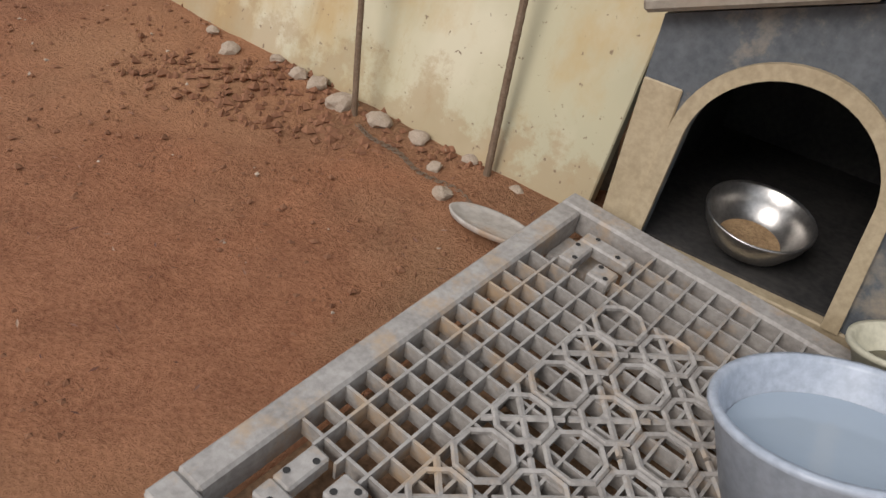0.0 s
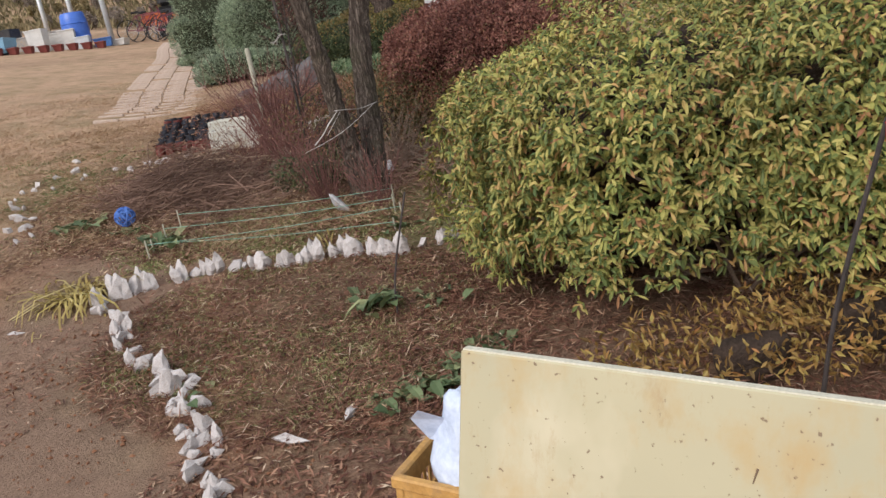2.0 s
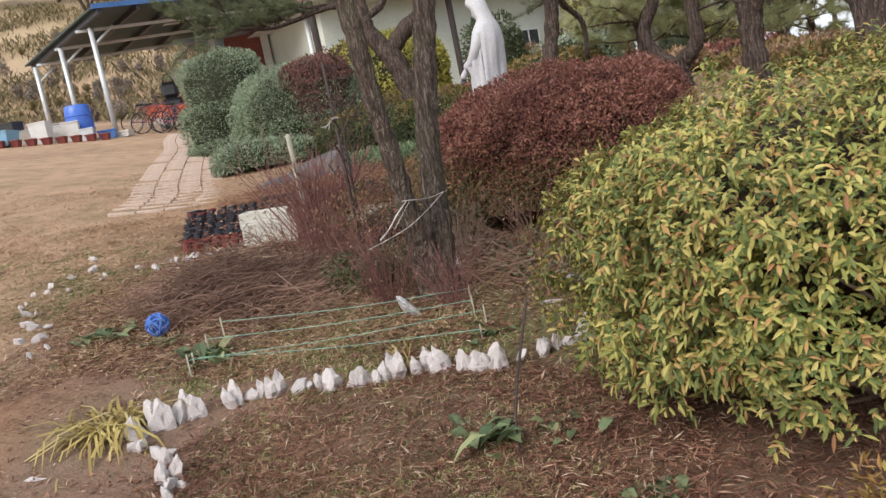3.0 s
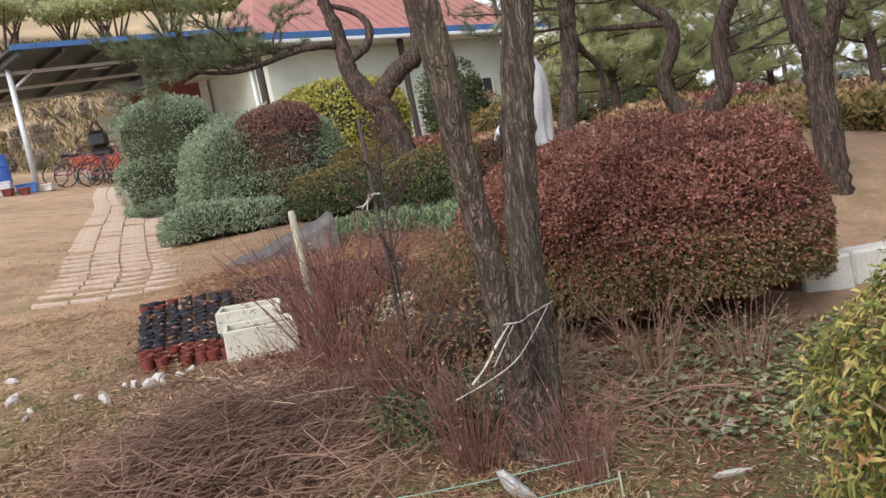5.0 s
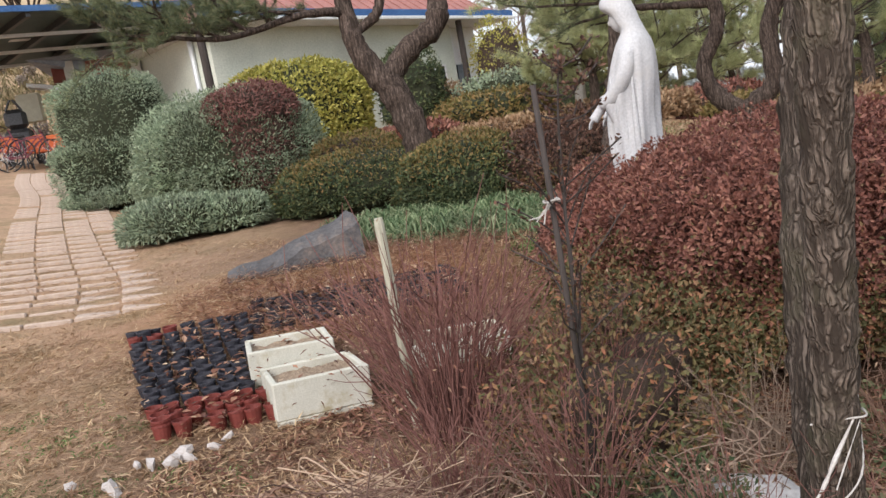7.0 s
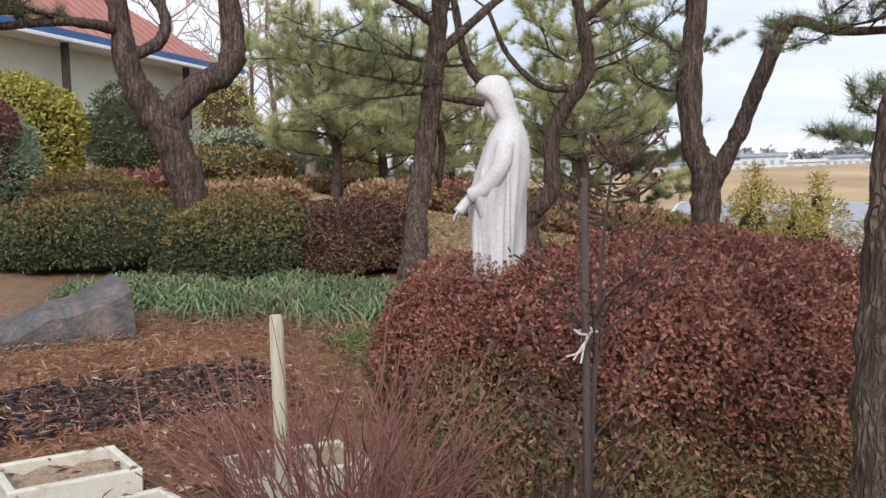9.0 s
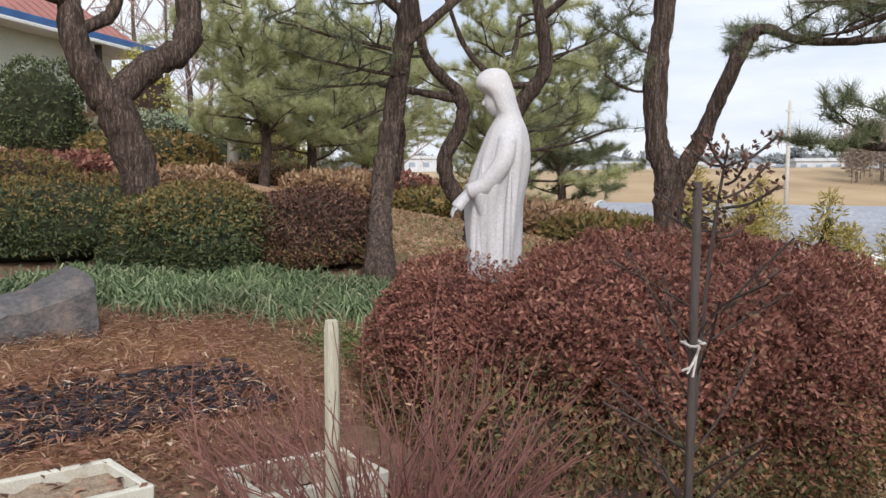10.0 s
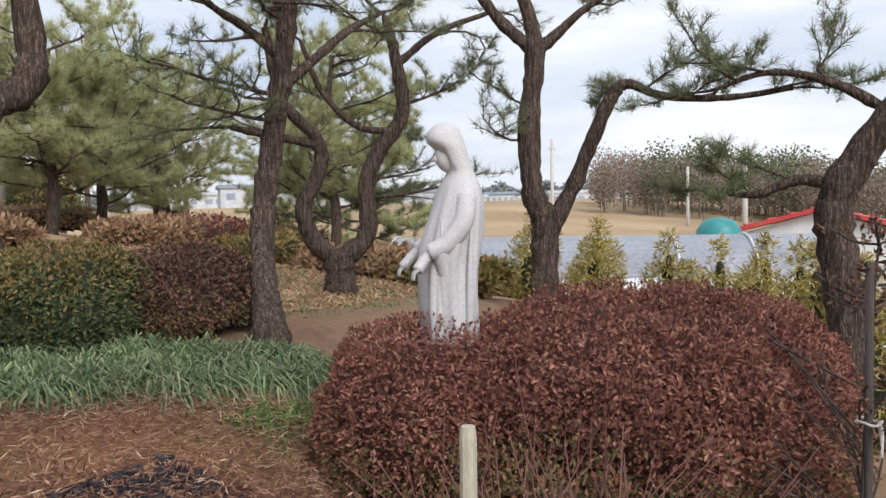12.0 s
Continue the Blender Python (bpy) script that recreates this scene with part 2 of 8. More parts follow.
STYRO = mottled("aged_styrofoam", (0.48, 0.47, 0.40), (0.62, 0.61, 0.54), 8, 160, 0.8, 0, 0.2, 0.25, 0.003, stain=(0.36, 0.31, 0.20), stain_scale=7)
POT_RED = mottled("red_brown_pot", (0.14, 0.03, 0.024), (0.22, 0.05, 0.04), 10, 60, 0.5, 0, 0.4, 0.05)
POT_BLACK = mottled("black_pot", (0.018, 0.018, 0.024), (0.05, 0.05, 0.065), 10, 60, 0.5, 0, 0.4, 0.05)
POT_SOIL = mottled("pot_soil", (0.04, 0.03, 0.025), (0.13, 0.10, 0.08), 30, 140, 0.95, bump=0.8)
STATUE = mottled("weathered_white_stone", (0.47, 0.47, 0.485), (0.58, 0.58, 0.59), 4, 70, 0.75, 0, 0.3, 0.15, 0.003, stain=(0.50, 0.49, 0.48), stain_scale=6)
BOULDER = mottled("dark_grey_boulder", (0.058, 0.056, 0.06), (0.13, 0.124, 0.125), 5, 40, 0.85, 0, 0.3, 0.7, 0.015, stain=(0.20, 0.16, 0.14), stain_scale=4.0)
PAVING = mottled("grey_pink_pavers", (0.40, 0.305, 0.245), (0.54, 0.43, 0.355), 4, 50, 0.9, bump=0.3)
PALE_WOOD = mottled("pale_weathered_wood", (0.36, 0.34, 0.26), (0.52, 0.50, 0.40), 8, 90, 0.85, bump=0.4, stretch=(3, 3, 0.3))
DARK_WOOD = mottled("dark_post", (0.03, 0.025, 0.022), (0.08, 0.065, 0.06), 8, 90, 0.85, bump=0.5, stretch=(3, 3, 0.3))
TWIG_BROWN = mottled("brown_cut_stems", (0.145, 0.082, 0.062), (0.33, 0.205, 0.15), 5, 60, 0.85, bump=0.1)
TWIG_RED = mottled("red_brown_twigs", (0.105, 0.048, 0.042), (0.25, 0.118, 0.098), 5, 60, 0.8, bump=0.1)
TWIG_DARK = mottled("dark_dry_stems", (0.085, 0.05, 0.04), (0.24, 0.15, 0.11), 5, 60, 0.9, bump=0.1)
TWIG_GREY = mottled("dry_grey_twigs", (0.16, 0.11, 0.08), (0.34, 0.25, 0.19), 5, 60, 0.9, bump=0.1)
TWIG_PALE = mottled("pale_dry_stems", (0.34, 0.23, 0.155), (0.52, 0.385, 0.28), 5, 60, 0.9, bump=0.1)
TIE_WHITE = mottled("white_cloth_tie", (0.40, 0.37, 0.34), (0.58, 0.55, 0.52), 15, 120, 0.9, bump=0.3)
CONCRETE = mottled("pale_concrete", (0.44, 0.43, 0.40), (0.58, 0.57, 0.54), 4, 60, 0.9, bump=0.2)
# shrub cores: shade between the leaves, put into the dark colour of solid domes
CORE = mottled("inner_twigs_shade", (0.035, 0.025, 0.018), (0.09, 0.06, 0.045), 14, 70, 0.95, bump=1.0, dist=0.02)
CORE_GREEN = mottled("inner_foliage_shade", (0.022, 0.028, 0.016), (0.06, 0.065, 0.035), 14, 70, 0.95, bump=1.0, dist=0.02)
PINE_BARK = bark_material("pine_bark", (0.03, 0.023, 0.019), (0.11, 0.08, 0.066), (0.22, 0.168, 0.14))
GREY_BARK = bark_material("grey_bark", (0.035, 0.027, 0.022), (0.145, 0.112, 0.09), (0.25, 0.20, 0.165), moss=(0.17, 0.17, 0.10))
NEEDLES = leafy("pine_needles", [(0.0, (0.07, 0.092, 0.06)), (0.5, (0.14, 0.17, 0.10)), (0.85, (0.24, 0.265, 0.15)), (1.0, (0.36, 0.35, 0.20))], glow=0.35)
NEEDLES_PALE = leafy("pale_pine_needles", [(0.0, (0.27, 0.30, 0.17)), (0.6, (0.45, 0.48, 0.27)), (1.0, (0.60, 0.59, 0.36))], glow=0.4)
LEAF_YELLOW = leafy("yellow_green_leaves", [(0.0, (0.075, 0.115, 0.04)), (0.3, (0.20, 0.235, 0.075)), (0.6, (0.37, 0.35, 0.105)), (0.82, (0.54, 0.46, 0.17)), (0.93, (0.48, 0.29, 0.12)), (1.0, (0.30, 0.14, 0.08))])
LEAF_RED = leafy("red_brown_leaves", [(0.0, (0.12, 0.05, 0.043)), (0.4, (0.205, 0.085, 0.07)), (0.75, (0.31, 0.133, 0.108)), (0.95, (0.40, 0.20, 0.155)), (1.0, (0.22, 0.17, 0.09))])
LEAF_LOWER = leafy("green_brown_leaves", [(0.0, (0.068, 0.074, 0.034)), (0.45, (0.162, 0.142, 0.068)), (0.8, (0.270, 0.176, 0.095)), (1.0, (0.351, 0.149, 0.088))])
LEAF_BRONZE = leafy("dark_bronze_leaves", [(0.0, (0.045, 0.028, 0.024)), (0.5, (0.115, 0.062, 0.05)), (1.0, (0.22, 0.12, 0.09))])
LEAF_DARK = leafy("dark_green_leaves", [(0.0, (0.035, 0.055, 0.028)), (0.6, (0.08, 0.108, 0.052)), (1.0, (0.17, 0.18, 0.09))])
LEAF_OLIVE = leafy("olive_top_leaves", [(0.0, (0.09, 0.085, 0.03)), (0.5, (0.20, 0.165, 0.06)), (1.0, (0.33, 0.21, 0.10))])
LEAF_JUNIPER = leafy("blue_green_juniper", [(0.0, (0.13, 0.17, 0.12)), (0.55, (0.29, 0.36, 0.26)), (1.0, (0.45, 0.51, 0.38))])
LEAF_YELLOW_TOP = leafy("golden_leaves", [(0.0, (0.19, 0.19, 0.045)), (0.5, (0.36, 0.34, 0.08)), (1.0, (0.52, 0.46, 0.15))])
LEAF_CONIFER = leafy("olive_conifer_sprays", [(0.0, (0.22, 0.19, 0.06)), (0.5, (0.40, 0.335, 0.11)), (1.0, (0.58, 0.47, 0.20))])
LEAF_RUST = leafy("rusting_evergreen_leaves", [(0.0, (0.16, 0.10, 0.04)), (0.5, (0.36, 0.21, 0.07)), (0.8, (0.42, 0.33, 0.11)), (1.0, (0.50, 0.24, 0.10))])
LEAF_ORANGE = leafy("rust_orange_leaves", [(0.0, (0.23, 0.135, 0.08)), (0.5, (0.34, 0.215, 0.135)), (1.0, (0.45, 0.32, 0.21))])
GRASS_GREEN = leafy("green_grass_blades", [(0.0, (0.05, 0.095, 0.03)), (0.5, (0.12, 0.21, 0.07)), (1.0, (0.26, 0.33, 0.14))])
LILY = leafy("blue_green_blades", [(0.0, (0.06, 0.10, 0.05)), (0.5, (0.15, 0.215, 0.115)), (1.0, (0.34, 0.38, 0.24))])
# the red shrub's core, its inner shade painted dark red-brown
CORE_RED = mottled("inner_red_shade", (0.045, 0.02, 0.016), (0.12, 0.05, 0.04), 14, 70, 0.95, bump=1.0, dist=0.02)
GRASS_DRY = leafy("dry_grass_blades", [(0.0, (0.24, 0.14, 0.085)), (0.5, (0.42, 0.28, 0.18)), (1.0, (0.60, 0.45, 0.31))])
GRASS_GREY = leafy("grey_green_blades", [(0.0, (0.11, 0.14, 0.05)), (0.4, (0.25, 0.28, 0.11)), (0.75, (0.40, 0.38, 0.19)), (1.0, (0.66, 0.54, 0.36))])
LITTER = leafy("fallen_leaves", [(0.0, (0.075, 0.033, 0.026)), (0.45, (0.22, 0.10, 0.072)), (0.8, (0.38, 0.205, 0.145)), (0.95, (0.52, 0.36, 0.26)), (1.0, (0.70, 0.58, 0.47))])
WEED = leafy("green_weed_leaves", [(0.0, (0.08, 0.12, 0.06)), (0.6, (0.16, 0.21, 0.11)), (1.0, (0.34, 0.35, 0.19))])
IVY = leafy("dull_ivy_leaves", [(0.0, (0.09, 0.12, 0.06)), (0.6, (0.20, 0.23, 0.13)), (1.0, (0.38, 0.38, 0.24))])
STRAW_YELLOW = leafy("yellowed_blades", [(0.0, (0.30, 0.22, 0.08)), (0.6, (0.48, 0.38, 0.14)), (1.0, (0.60, 0.50, 0.26))])


# ---- building helpers ----
rng = np.random.default_rng(7)


class Buf:
    """Gathers vertices and faces for one mesh."""

    def __init__(self):
        self.v, self.f, self.n = [], [], 0

    def add(self, verts, faces):
        verts = np.asarray(verts, float).reshape(-1, 3)
        self.v.append(verts)
        self.f.append((np.asarray(faces, int) + self.n))
        self.n += len(verts)
        return self

    def mesh(self, name, material, smooth=False):
        me = bpy.data.meshes.new(name)
        verts = np.concatenate(self.v)
        loops = np.concatenate([f.ravel() for f in self.f])
        totals = np.concatenate([np.full(len(f), f.shape[1]) for f in self.f])
        me.vertices.add(len(verts))
        me.vertices.foreach_set("co", verts.ravel())
        me.loops.add(len(loops))
        me.loops.foreach_set("vertex_index", loops)
        me.polygons.add(len(totals))
        me.polygons.foreach_set("loop_start", np.r_[0, np.cumsum(totals)[:-1]])
        me.polygons.foreach_set("loop_total", totals)
        me.polygons.foreach_set("use_smooth", np.full(len(totals), smooth))
        me.update(calc_edges=True)
        me.validate()
        me.materials.append(material)
        return me


def thing(name, place=(0, 0, 0), turn=0.0, label="", category="", group="", kind=""):
    ob = new(name)
    ob.empty_display_size = 0.1
    ob.matrix_world = place if isinstance(place, Matrix) else pose(*place, 0, 0, turn)
    return tagged(ob, label, category, group, kind)


def part(name, buf, material, parent=None, label="", smooth=False):
    """One mesh object, in its parent's own axes."""
    ob = new(name, buf.mesh(name, material, smooth))
    ob.parent = parent
    if label:
        ob["label"] = label
    return ob


BOX_F = [[0, 3, 2, 1], [4, 5, 6, 7], [0, 1, 5, 4], [1, 2, 6, 5], [2, 3, 7, 6], [3, 0, 4, 7]]


def box(buf, lo, hi, m=None, bevel=0.0):
    """A block; with a bevel its edges are chamfered."""
    lo, hi = np.array(lo, float), np.array(hi, float)
    if bevel <= 0:
        x0, y0, z0, x1, y1, z1 = *lo, *hi
        v = np.array([[x0, y0, z0], [x1, y0, z0], [x1, y1, z0], [x0, y1, z0], [x0, y0, z1], [x1, y0, z1], [x1, y1, z1], [x0, y1, z1]])
        f = [BOX_F]
    else:
        c, h = (lo + hi) / 2, (hi - lo) / 2
        b = min(bevel, h.min() * 0.9)
        s = np.array([[x, y, z] for z in (-1, 1) for x, y in ((-1, -1), (1, -1), (1, 1), (-1, 1))])
        v = np.concatenate([c + s * (h - b * (1 - np.eye(3)[a])) for a in range(3)])
        quads, tris = [], []
        for a in range(3):
            for face in BOX_F:
                if len({tuple(s[i][[a]]) for i in face}) == 1:
                    quads.append([8 * a + i for i in face])
        for i in range(8):
            t = [i, 8 + i, 16 + i]
            tris.append(t if np.prod(s[i]) > 0 else t[::-1])
            for j in range(i + 1, 8):
                d = np.nonzero(s[i] != s[j])[0]
                if len(d) == 1:
                    p, q = [a for a in range(3) if a != d[0]]
                    quads.append([8 * p + i, 8 * p + j, 8 * q + j, 8 * q + i])
        f = [quads, tris]
    if m is not None:
        v = np.array([m @ Vector(p) for p in v])
    buf_faces = f[0]
    buf.add(v, buf_faces)
    if len(f) > 1:
        buf.f.append(np.array(f[1]) + buf.n - len(v))
    return buf


def spline(points, steps):
    """A smooth line through a few points of any width of columns."""
    p = np.array(points, float)
    p = np.vstack([2 * p[0] - p[1], p, 2 * p[-1] - p[-2]])
    out = []
    for i in range(1, len(p) - 2):
        for t in np.linspace(0, 1, steps, endpoint=False):
            a, b, c, d = p[i - 1 : i + 3]
            out.append(0.5 * (2 * b + (c - a) * t + (2 * a - 5 * b + 4 * c - d) * t**2 + (3 * b - a - 3 * c + d) * t**3))
    return np.array(out + [p[-2]])


def tube(buf, line, radii, sides=8, rough=0.0, closed=True, across=None):
    """A round rod along a line."""
    line = np.asarray(line, float)
    radii = np.broadcast_to(np.asarray(radii, float), (len(line),))
    way = np.gradient(line, axis=0)
    way /= np.linalg.norm(way, axis=1)[:, None] + 1e-9
    ref = np.where(np.abs(way[:, 2:3]) > 0.8, np.array([[1.0, 0, 0]]), np.array([[0, 0, 1.0]]))
    if np.abs(way[:, 2]).mean() > 0.6:
        ref = np.tile([[1.0, 0, 0]], (len(line), 1))
    elif np.abs(way[:, 2]).max() < 0.95:
        ref = np.tile([[0, 0, 1.0]], (len(line), 1))
    if across is not None:
        ref = np.tile([across], (len(line), 1)).astype(float)
    a = np.cross(way, ref)
    a /= np.linalg.norm(a, axis=1)[:, None] + 1e-9
    b = np.cross(way, a)
    ang = np.linspace(0, 2 * np.pi, sides, endpoint=False)
    r = radii[:, None] * (1 + rough * rng.standard_normal((len(line), sides)))
    v = line[:, None] + r[..., None] * (np.cos(ang)[None, :, None] * a[:, None] + np.sin(ang)[None, :, None] * b[:, None])
    n = len(line)
    i, j = np.meshgrid(np.arange(n - 1), np.arange(sides), indexing="ij")
    k = (j + 1) % sides
    quads = np.stack([i * sides + j, i * sides + k, (i + 1) * sides + k, (i + 1) * sides + j], -1).reshape(-1, 4)
    buf.add(v.reshape(-1, 3), quads)
    if closed:
        base = buf.n - n * sides
        buf.f.append(np.array([np.arange(sides)[::-1] + base]))
        buf.f.append(np.array([np.arange(sides) + base + (n - 1) * sides]))
    return buf


def turned(buf, profile, sides=32, sx=1.0, sy=1.0):
    """A lathe form from rows of radius and height."""
    prof = np.array(profile, float)
    ang = np.linspace(0, 2 * np.pi, sides, endpoint=False)
    v = np.stack([prof[:, None, 0] * np.cos(ang) * sx, prof[:, None, 0] * np.sin(ang) * sy, np.broadcast_to(prof[:, None, 1], (len(prof), sides))], -1)
    n = len(prof)
    i, j = np.meshgrid(np.arange(n - 1), np.arange(sides), indexing="ij")
    k = (j + 1) % sides
    buf.add(v.reshape(-1, 3), np.stack([i * sides + j, i * sides + k, (i + 1) * sides + k, (i + 1) * sides + j], -1).reshape(-1, 4))
    return buf


def unit(v):
    return v / (np.linalg.norm(v, axis=-1, keepdims=True) + 1e-9)


def leaves(buf, p, d, up, length, width, shape="short", droop=0.25):
    """Leaves at p, along d, facing up; short ones are folded lozenges, long ones are drooping blades of eight points."""
    n = len(p)
    side = unit(np.cross(d, up))
    nor = np.cross(side, d)
    L = np.broadcast_to(np.asarray(length, float), (n,))[:, None]
    W = np.broadcast_to(np.asarray(width, float), (n,))[:, None]
    if shape == "short":
        v = np.stack([p, p + d * L * 0.5 + side * W / 2 + nor * W * 0.2, p + d * L, p + d * L * 0.5 - side * W / 2 + nor * W * 0.2], 1)
        base = np.arange(n)[:, None] * 4
        f = np.concatenate([base + [0, 1, 2], base + [0, 2, 3]])
        buf.add(v.reshape(-1, 3), f)
    elif shape == "needle":
        v = np.stack([p + side * W / 2, p - side * W / 2, p + d * L], 1)
        buf.add(v.reshape(-1, 3), np.arange(n * 3).reshape(-1, 3))
    elif shape == "blade":
        g = np.array([0, 0, -1.0]) * L * droop
        q1, q2, q3 = p + d * L * 0.4 + g * 0.15, p + d * L * 0.75 + g * 0.55, p + d * L + g * 1.2
        v = np.stack([p - side * W * 0.4, p + side * W * 0.4, q1 - side * W * 0.5, q1 + side * W * 0.5, q2 - side * W * 0.4, q2 + side * W * 0.4, q3], 1)
        base = np.arange(n)[:, None] * 7
        buf.add(v.reshape(-1, 3), np.concatenate([base + [0, 1, 3, 2], base + [2, 3, 5, 4]]))
        buf.f.append(base + [4, 5, 6] + (buf.n - 7 * n))
    else:
        g = np.array([0, 0, -1.0]) * L * droop
        q1, q2, q3 = p + d * L * 0.35 + g * 0.1, p + d * L * 0.7 + g * 0.4, p + d * L + g
        fold = nor * W * 0.16
        v = np.stack([p, q1 + side * W * 0.42 + fold, q1, q1 - side * W * 0.42 + fold, q2 + side * W * 0.5 + fold, q2, q2 - side * W * 0.5 + fold, q3], 1)
        base = np.arange(n)[:, None] * 8
        buf.add(v.reshape(-1, 3), np.concatenate([base + [1, 4, 5, 2], base + [2, 5, 6, 3]]))
        buf.f.append(np.concatenate([base + [0, 1, 2], base + [0, 2, 3], base + [4, 7, 5], base + [5, 7, 6]]) + (buf.n - 8 * n))
    return buf


def random_ways(n):
    return unit(rng.standard_normal((n, 3)))


def lumps(p, scale, amount, seed=0.0):
    """A smooth unevenness for points, from the header's noise."""
    return np.array([noise.noise(Vector(q * scale) + Vector((seed, seed * 1.7, 0))) for q in p]) * amount


# ---- the lie of the land: a hillside that levels out to a terrace ----
def land(x, y):
    x, y = np.asarray(x, float), np.asarray(y, float)
    k = np.clip((y - 8.5) / 3.0, 0, 1)
    k = k * k * (3 - 2 * k)
    xc, yc = np.clip(x, -30, 4), np.clip(y, -25, 60)
    hill = -0.0819 * xc + 0.1614 * np.minimum(yc, 12) - 0.8165
    terrace = 0.0895 * yc - 0.354 - 0.15 * np.minimum(xc, -3.6)
    return (1 - k) * hill + k * terrace - np.clip(0.16 * (x - 4), 0, 4.2) \
        + np.clip(0.034 * (x - 40), 0, 3.4) + np.clip(0.33 * (y - 39), 0, 21.0) * np.clip((14 - x) / 16, 0, 1)


def on(x, y, dz=0.0):
    return (x, y, float(land(x, y)) + dz)


def blob(x, y, cx, cy, rx, ry, soft=0.35):
    d = np.sqrt(((x - cx) / rx) ** 2 + ((y - cy) / ry) ** 2)
    return np.clip((1 + soft - d) / (2 * soft), 0, 1)


def build_ground():
    u = np.linspace(-1, 1, 521)
    gx, gy = -1.2 + 2.4 * np.sinh(7.8 * u) / 1.0, 5.2 + 2.4 * np.sinh(7.8 * u)
    x, y = np.meshgrid(gx, gy, indexing="ij")
    z = land(x, y)
    near = (np.abs(x + 1) < 14) & (np.abs(y - 6) < 16)
    pts = np.stack([x[near], y[near], np.zeros(near.sum())], -1)
    wob = lumps(pts, 1.3, 0.02) + lumps(pts, 5.0, 0.012, 3.0) + lumps(pts, 14.0, 0.006, 5.0)
    jig = np.zeros_like(x)
    jig[near] = wob
    buf = Buf()
    n = len(u)
    i, j = np.meshgrid(np.arange(n - 1), np.arange(n - 1), indexing="ij")
    buf.add(np.stack([x, y, z + jig], -1).reshape(-1, 3), np.stack([i * n + j, (i + 1) * n + j, (i + 1) * n + j + 1, i * n + j + 1], -1).reshape(-1, 4))
    me = buf.mesh("ground", GROUND, True)
    w = np.zeros_like(x)
    w[near] = lumps(pts, 0.9, 0.35, 9.0) + lumps(pts, 3.5, 0.25, 2.0)
    soil = np.clip(blob(x, y, 0.7, 0.6, 2.9, 2.5, 0.25) + blob(x, y, -2.6, 3.0, 1.3, 2.4, 0.3) + 0.45 * w, 0, 1)
    soil = soil * (1 - 0.9 * blob(x, y, 0.9, 4.0, 1.5, 1.2, 0.3))
    soil = np.maximum(soil, np.clip(blob(x, y, -1.9, 9.9, 1.6, 0.8, 0.4) + w - 0.1, 0, 1) * 0.9)
    turf = np.clip(blob(x, y, -6.5, 13.5, 4.0, 7.5, 0.25) + blob(x, y, -4.9, 7.2, 1.6, 2.6, 0.4) + 0.5 * w, 0, 1)
    turf = np.maximum(turf, blob(x, y, 3.2, 8.6, 2.2, 2.6, 0.3) * 0.7)
    turf = np.maximum(turf, blob(x, y, 4.5, 15.5, 5.5, 3.6, 0.2) * 0.85)
    turf = np.maximum(turf, np.clip((np.hypot(x + 1, y - 6) - 13) / 4, 0, 1))
    green = np.clip(blob(x, y, -0.2, 6.0, 1.3, 0.8, 0.5) * 0.8 + blob(x, y, -1.0, 4.3, 0.8, 0.7, 0.6) * 0.5 + blob(x, y, 1.5, 5.8, 1.6, 1.2, 0.5) * 0.8
                    + blob(x, y, -3.4, 7.4, 0.8, 0.7, 0.6) * 0.4 + blob(x, y, 0.0, 9.8, 0.8, 0.5, 0.5) * 0.6 + w, 0, 1) * (np.hypot(x + 1, y - 6) < 14)
    far = np.clip((np.hypot(x + 1, y - 6) - 30) / 25, 0, 1)
    trodden = np.clip(blob(x, y, -2.3, 4.0, 0.75, 2.3, 0.35) + 0.8 * blob(x, y, -1.5, 2.9, 0.8, 0.7, 0.5) + 0.5 * w, 0, 1) * (1 - blob(x, y, -0.9, 4.4, 0.75, 1.0, 0.3))
    for name, val in (("soil", soil), ("trodden", trodden), ("turf", turf), ("green", green), ("far", far)):
        a = me.attributes.new(name, "FLOAT", "POINT")
        a.data.foreach_set("value", val.ravel().astype(np.float32))
    return tagged(new("ground", me), "red soil, straw litter and dry winter turf on a slope", "ground", kind="structure")


build_ground()


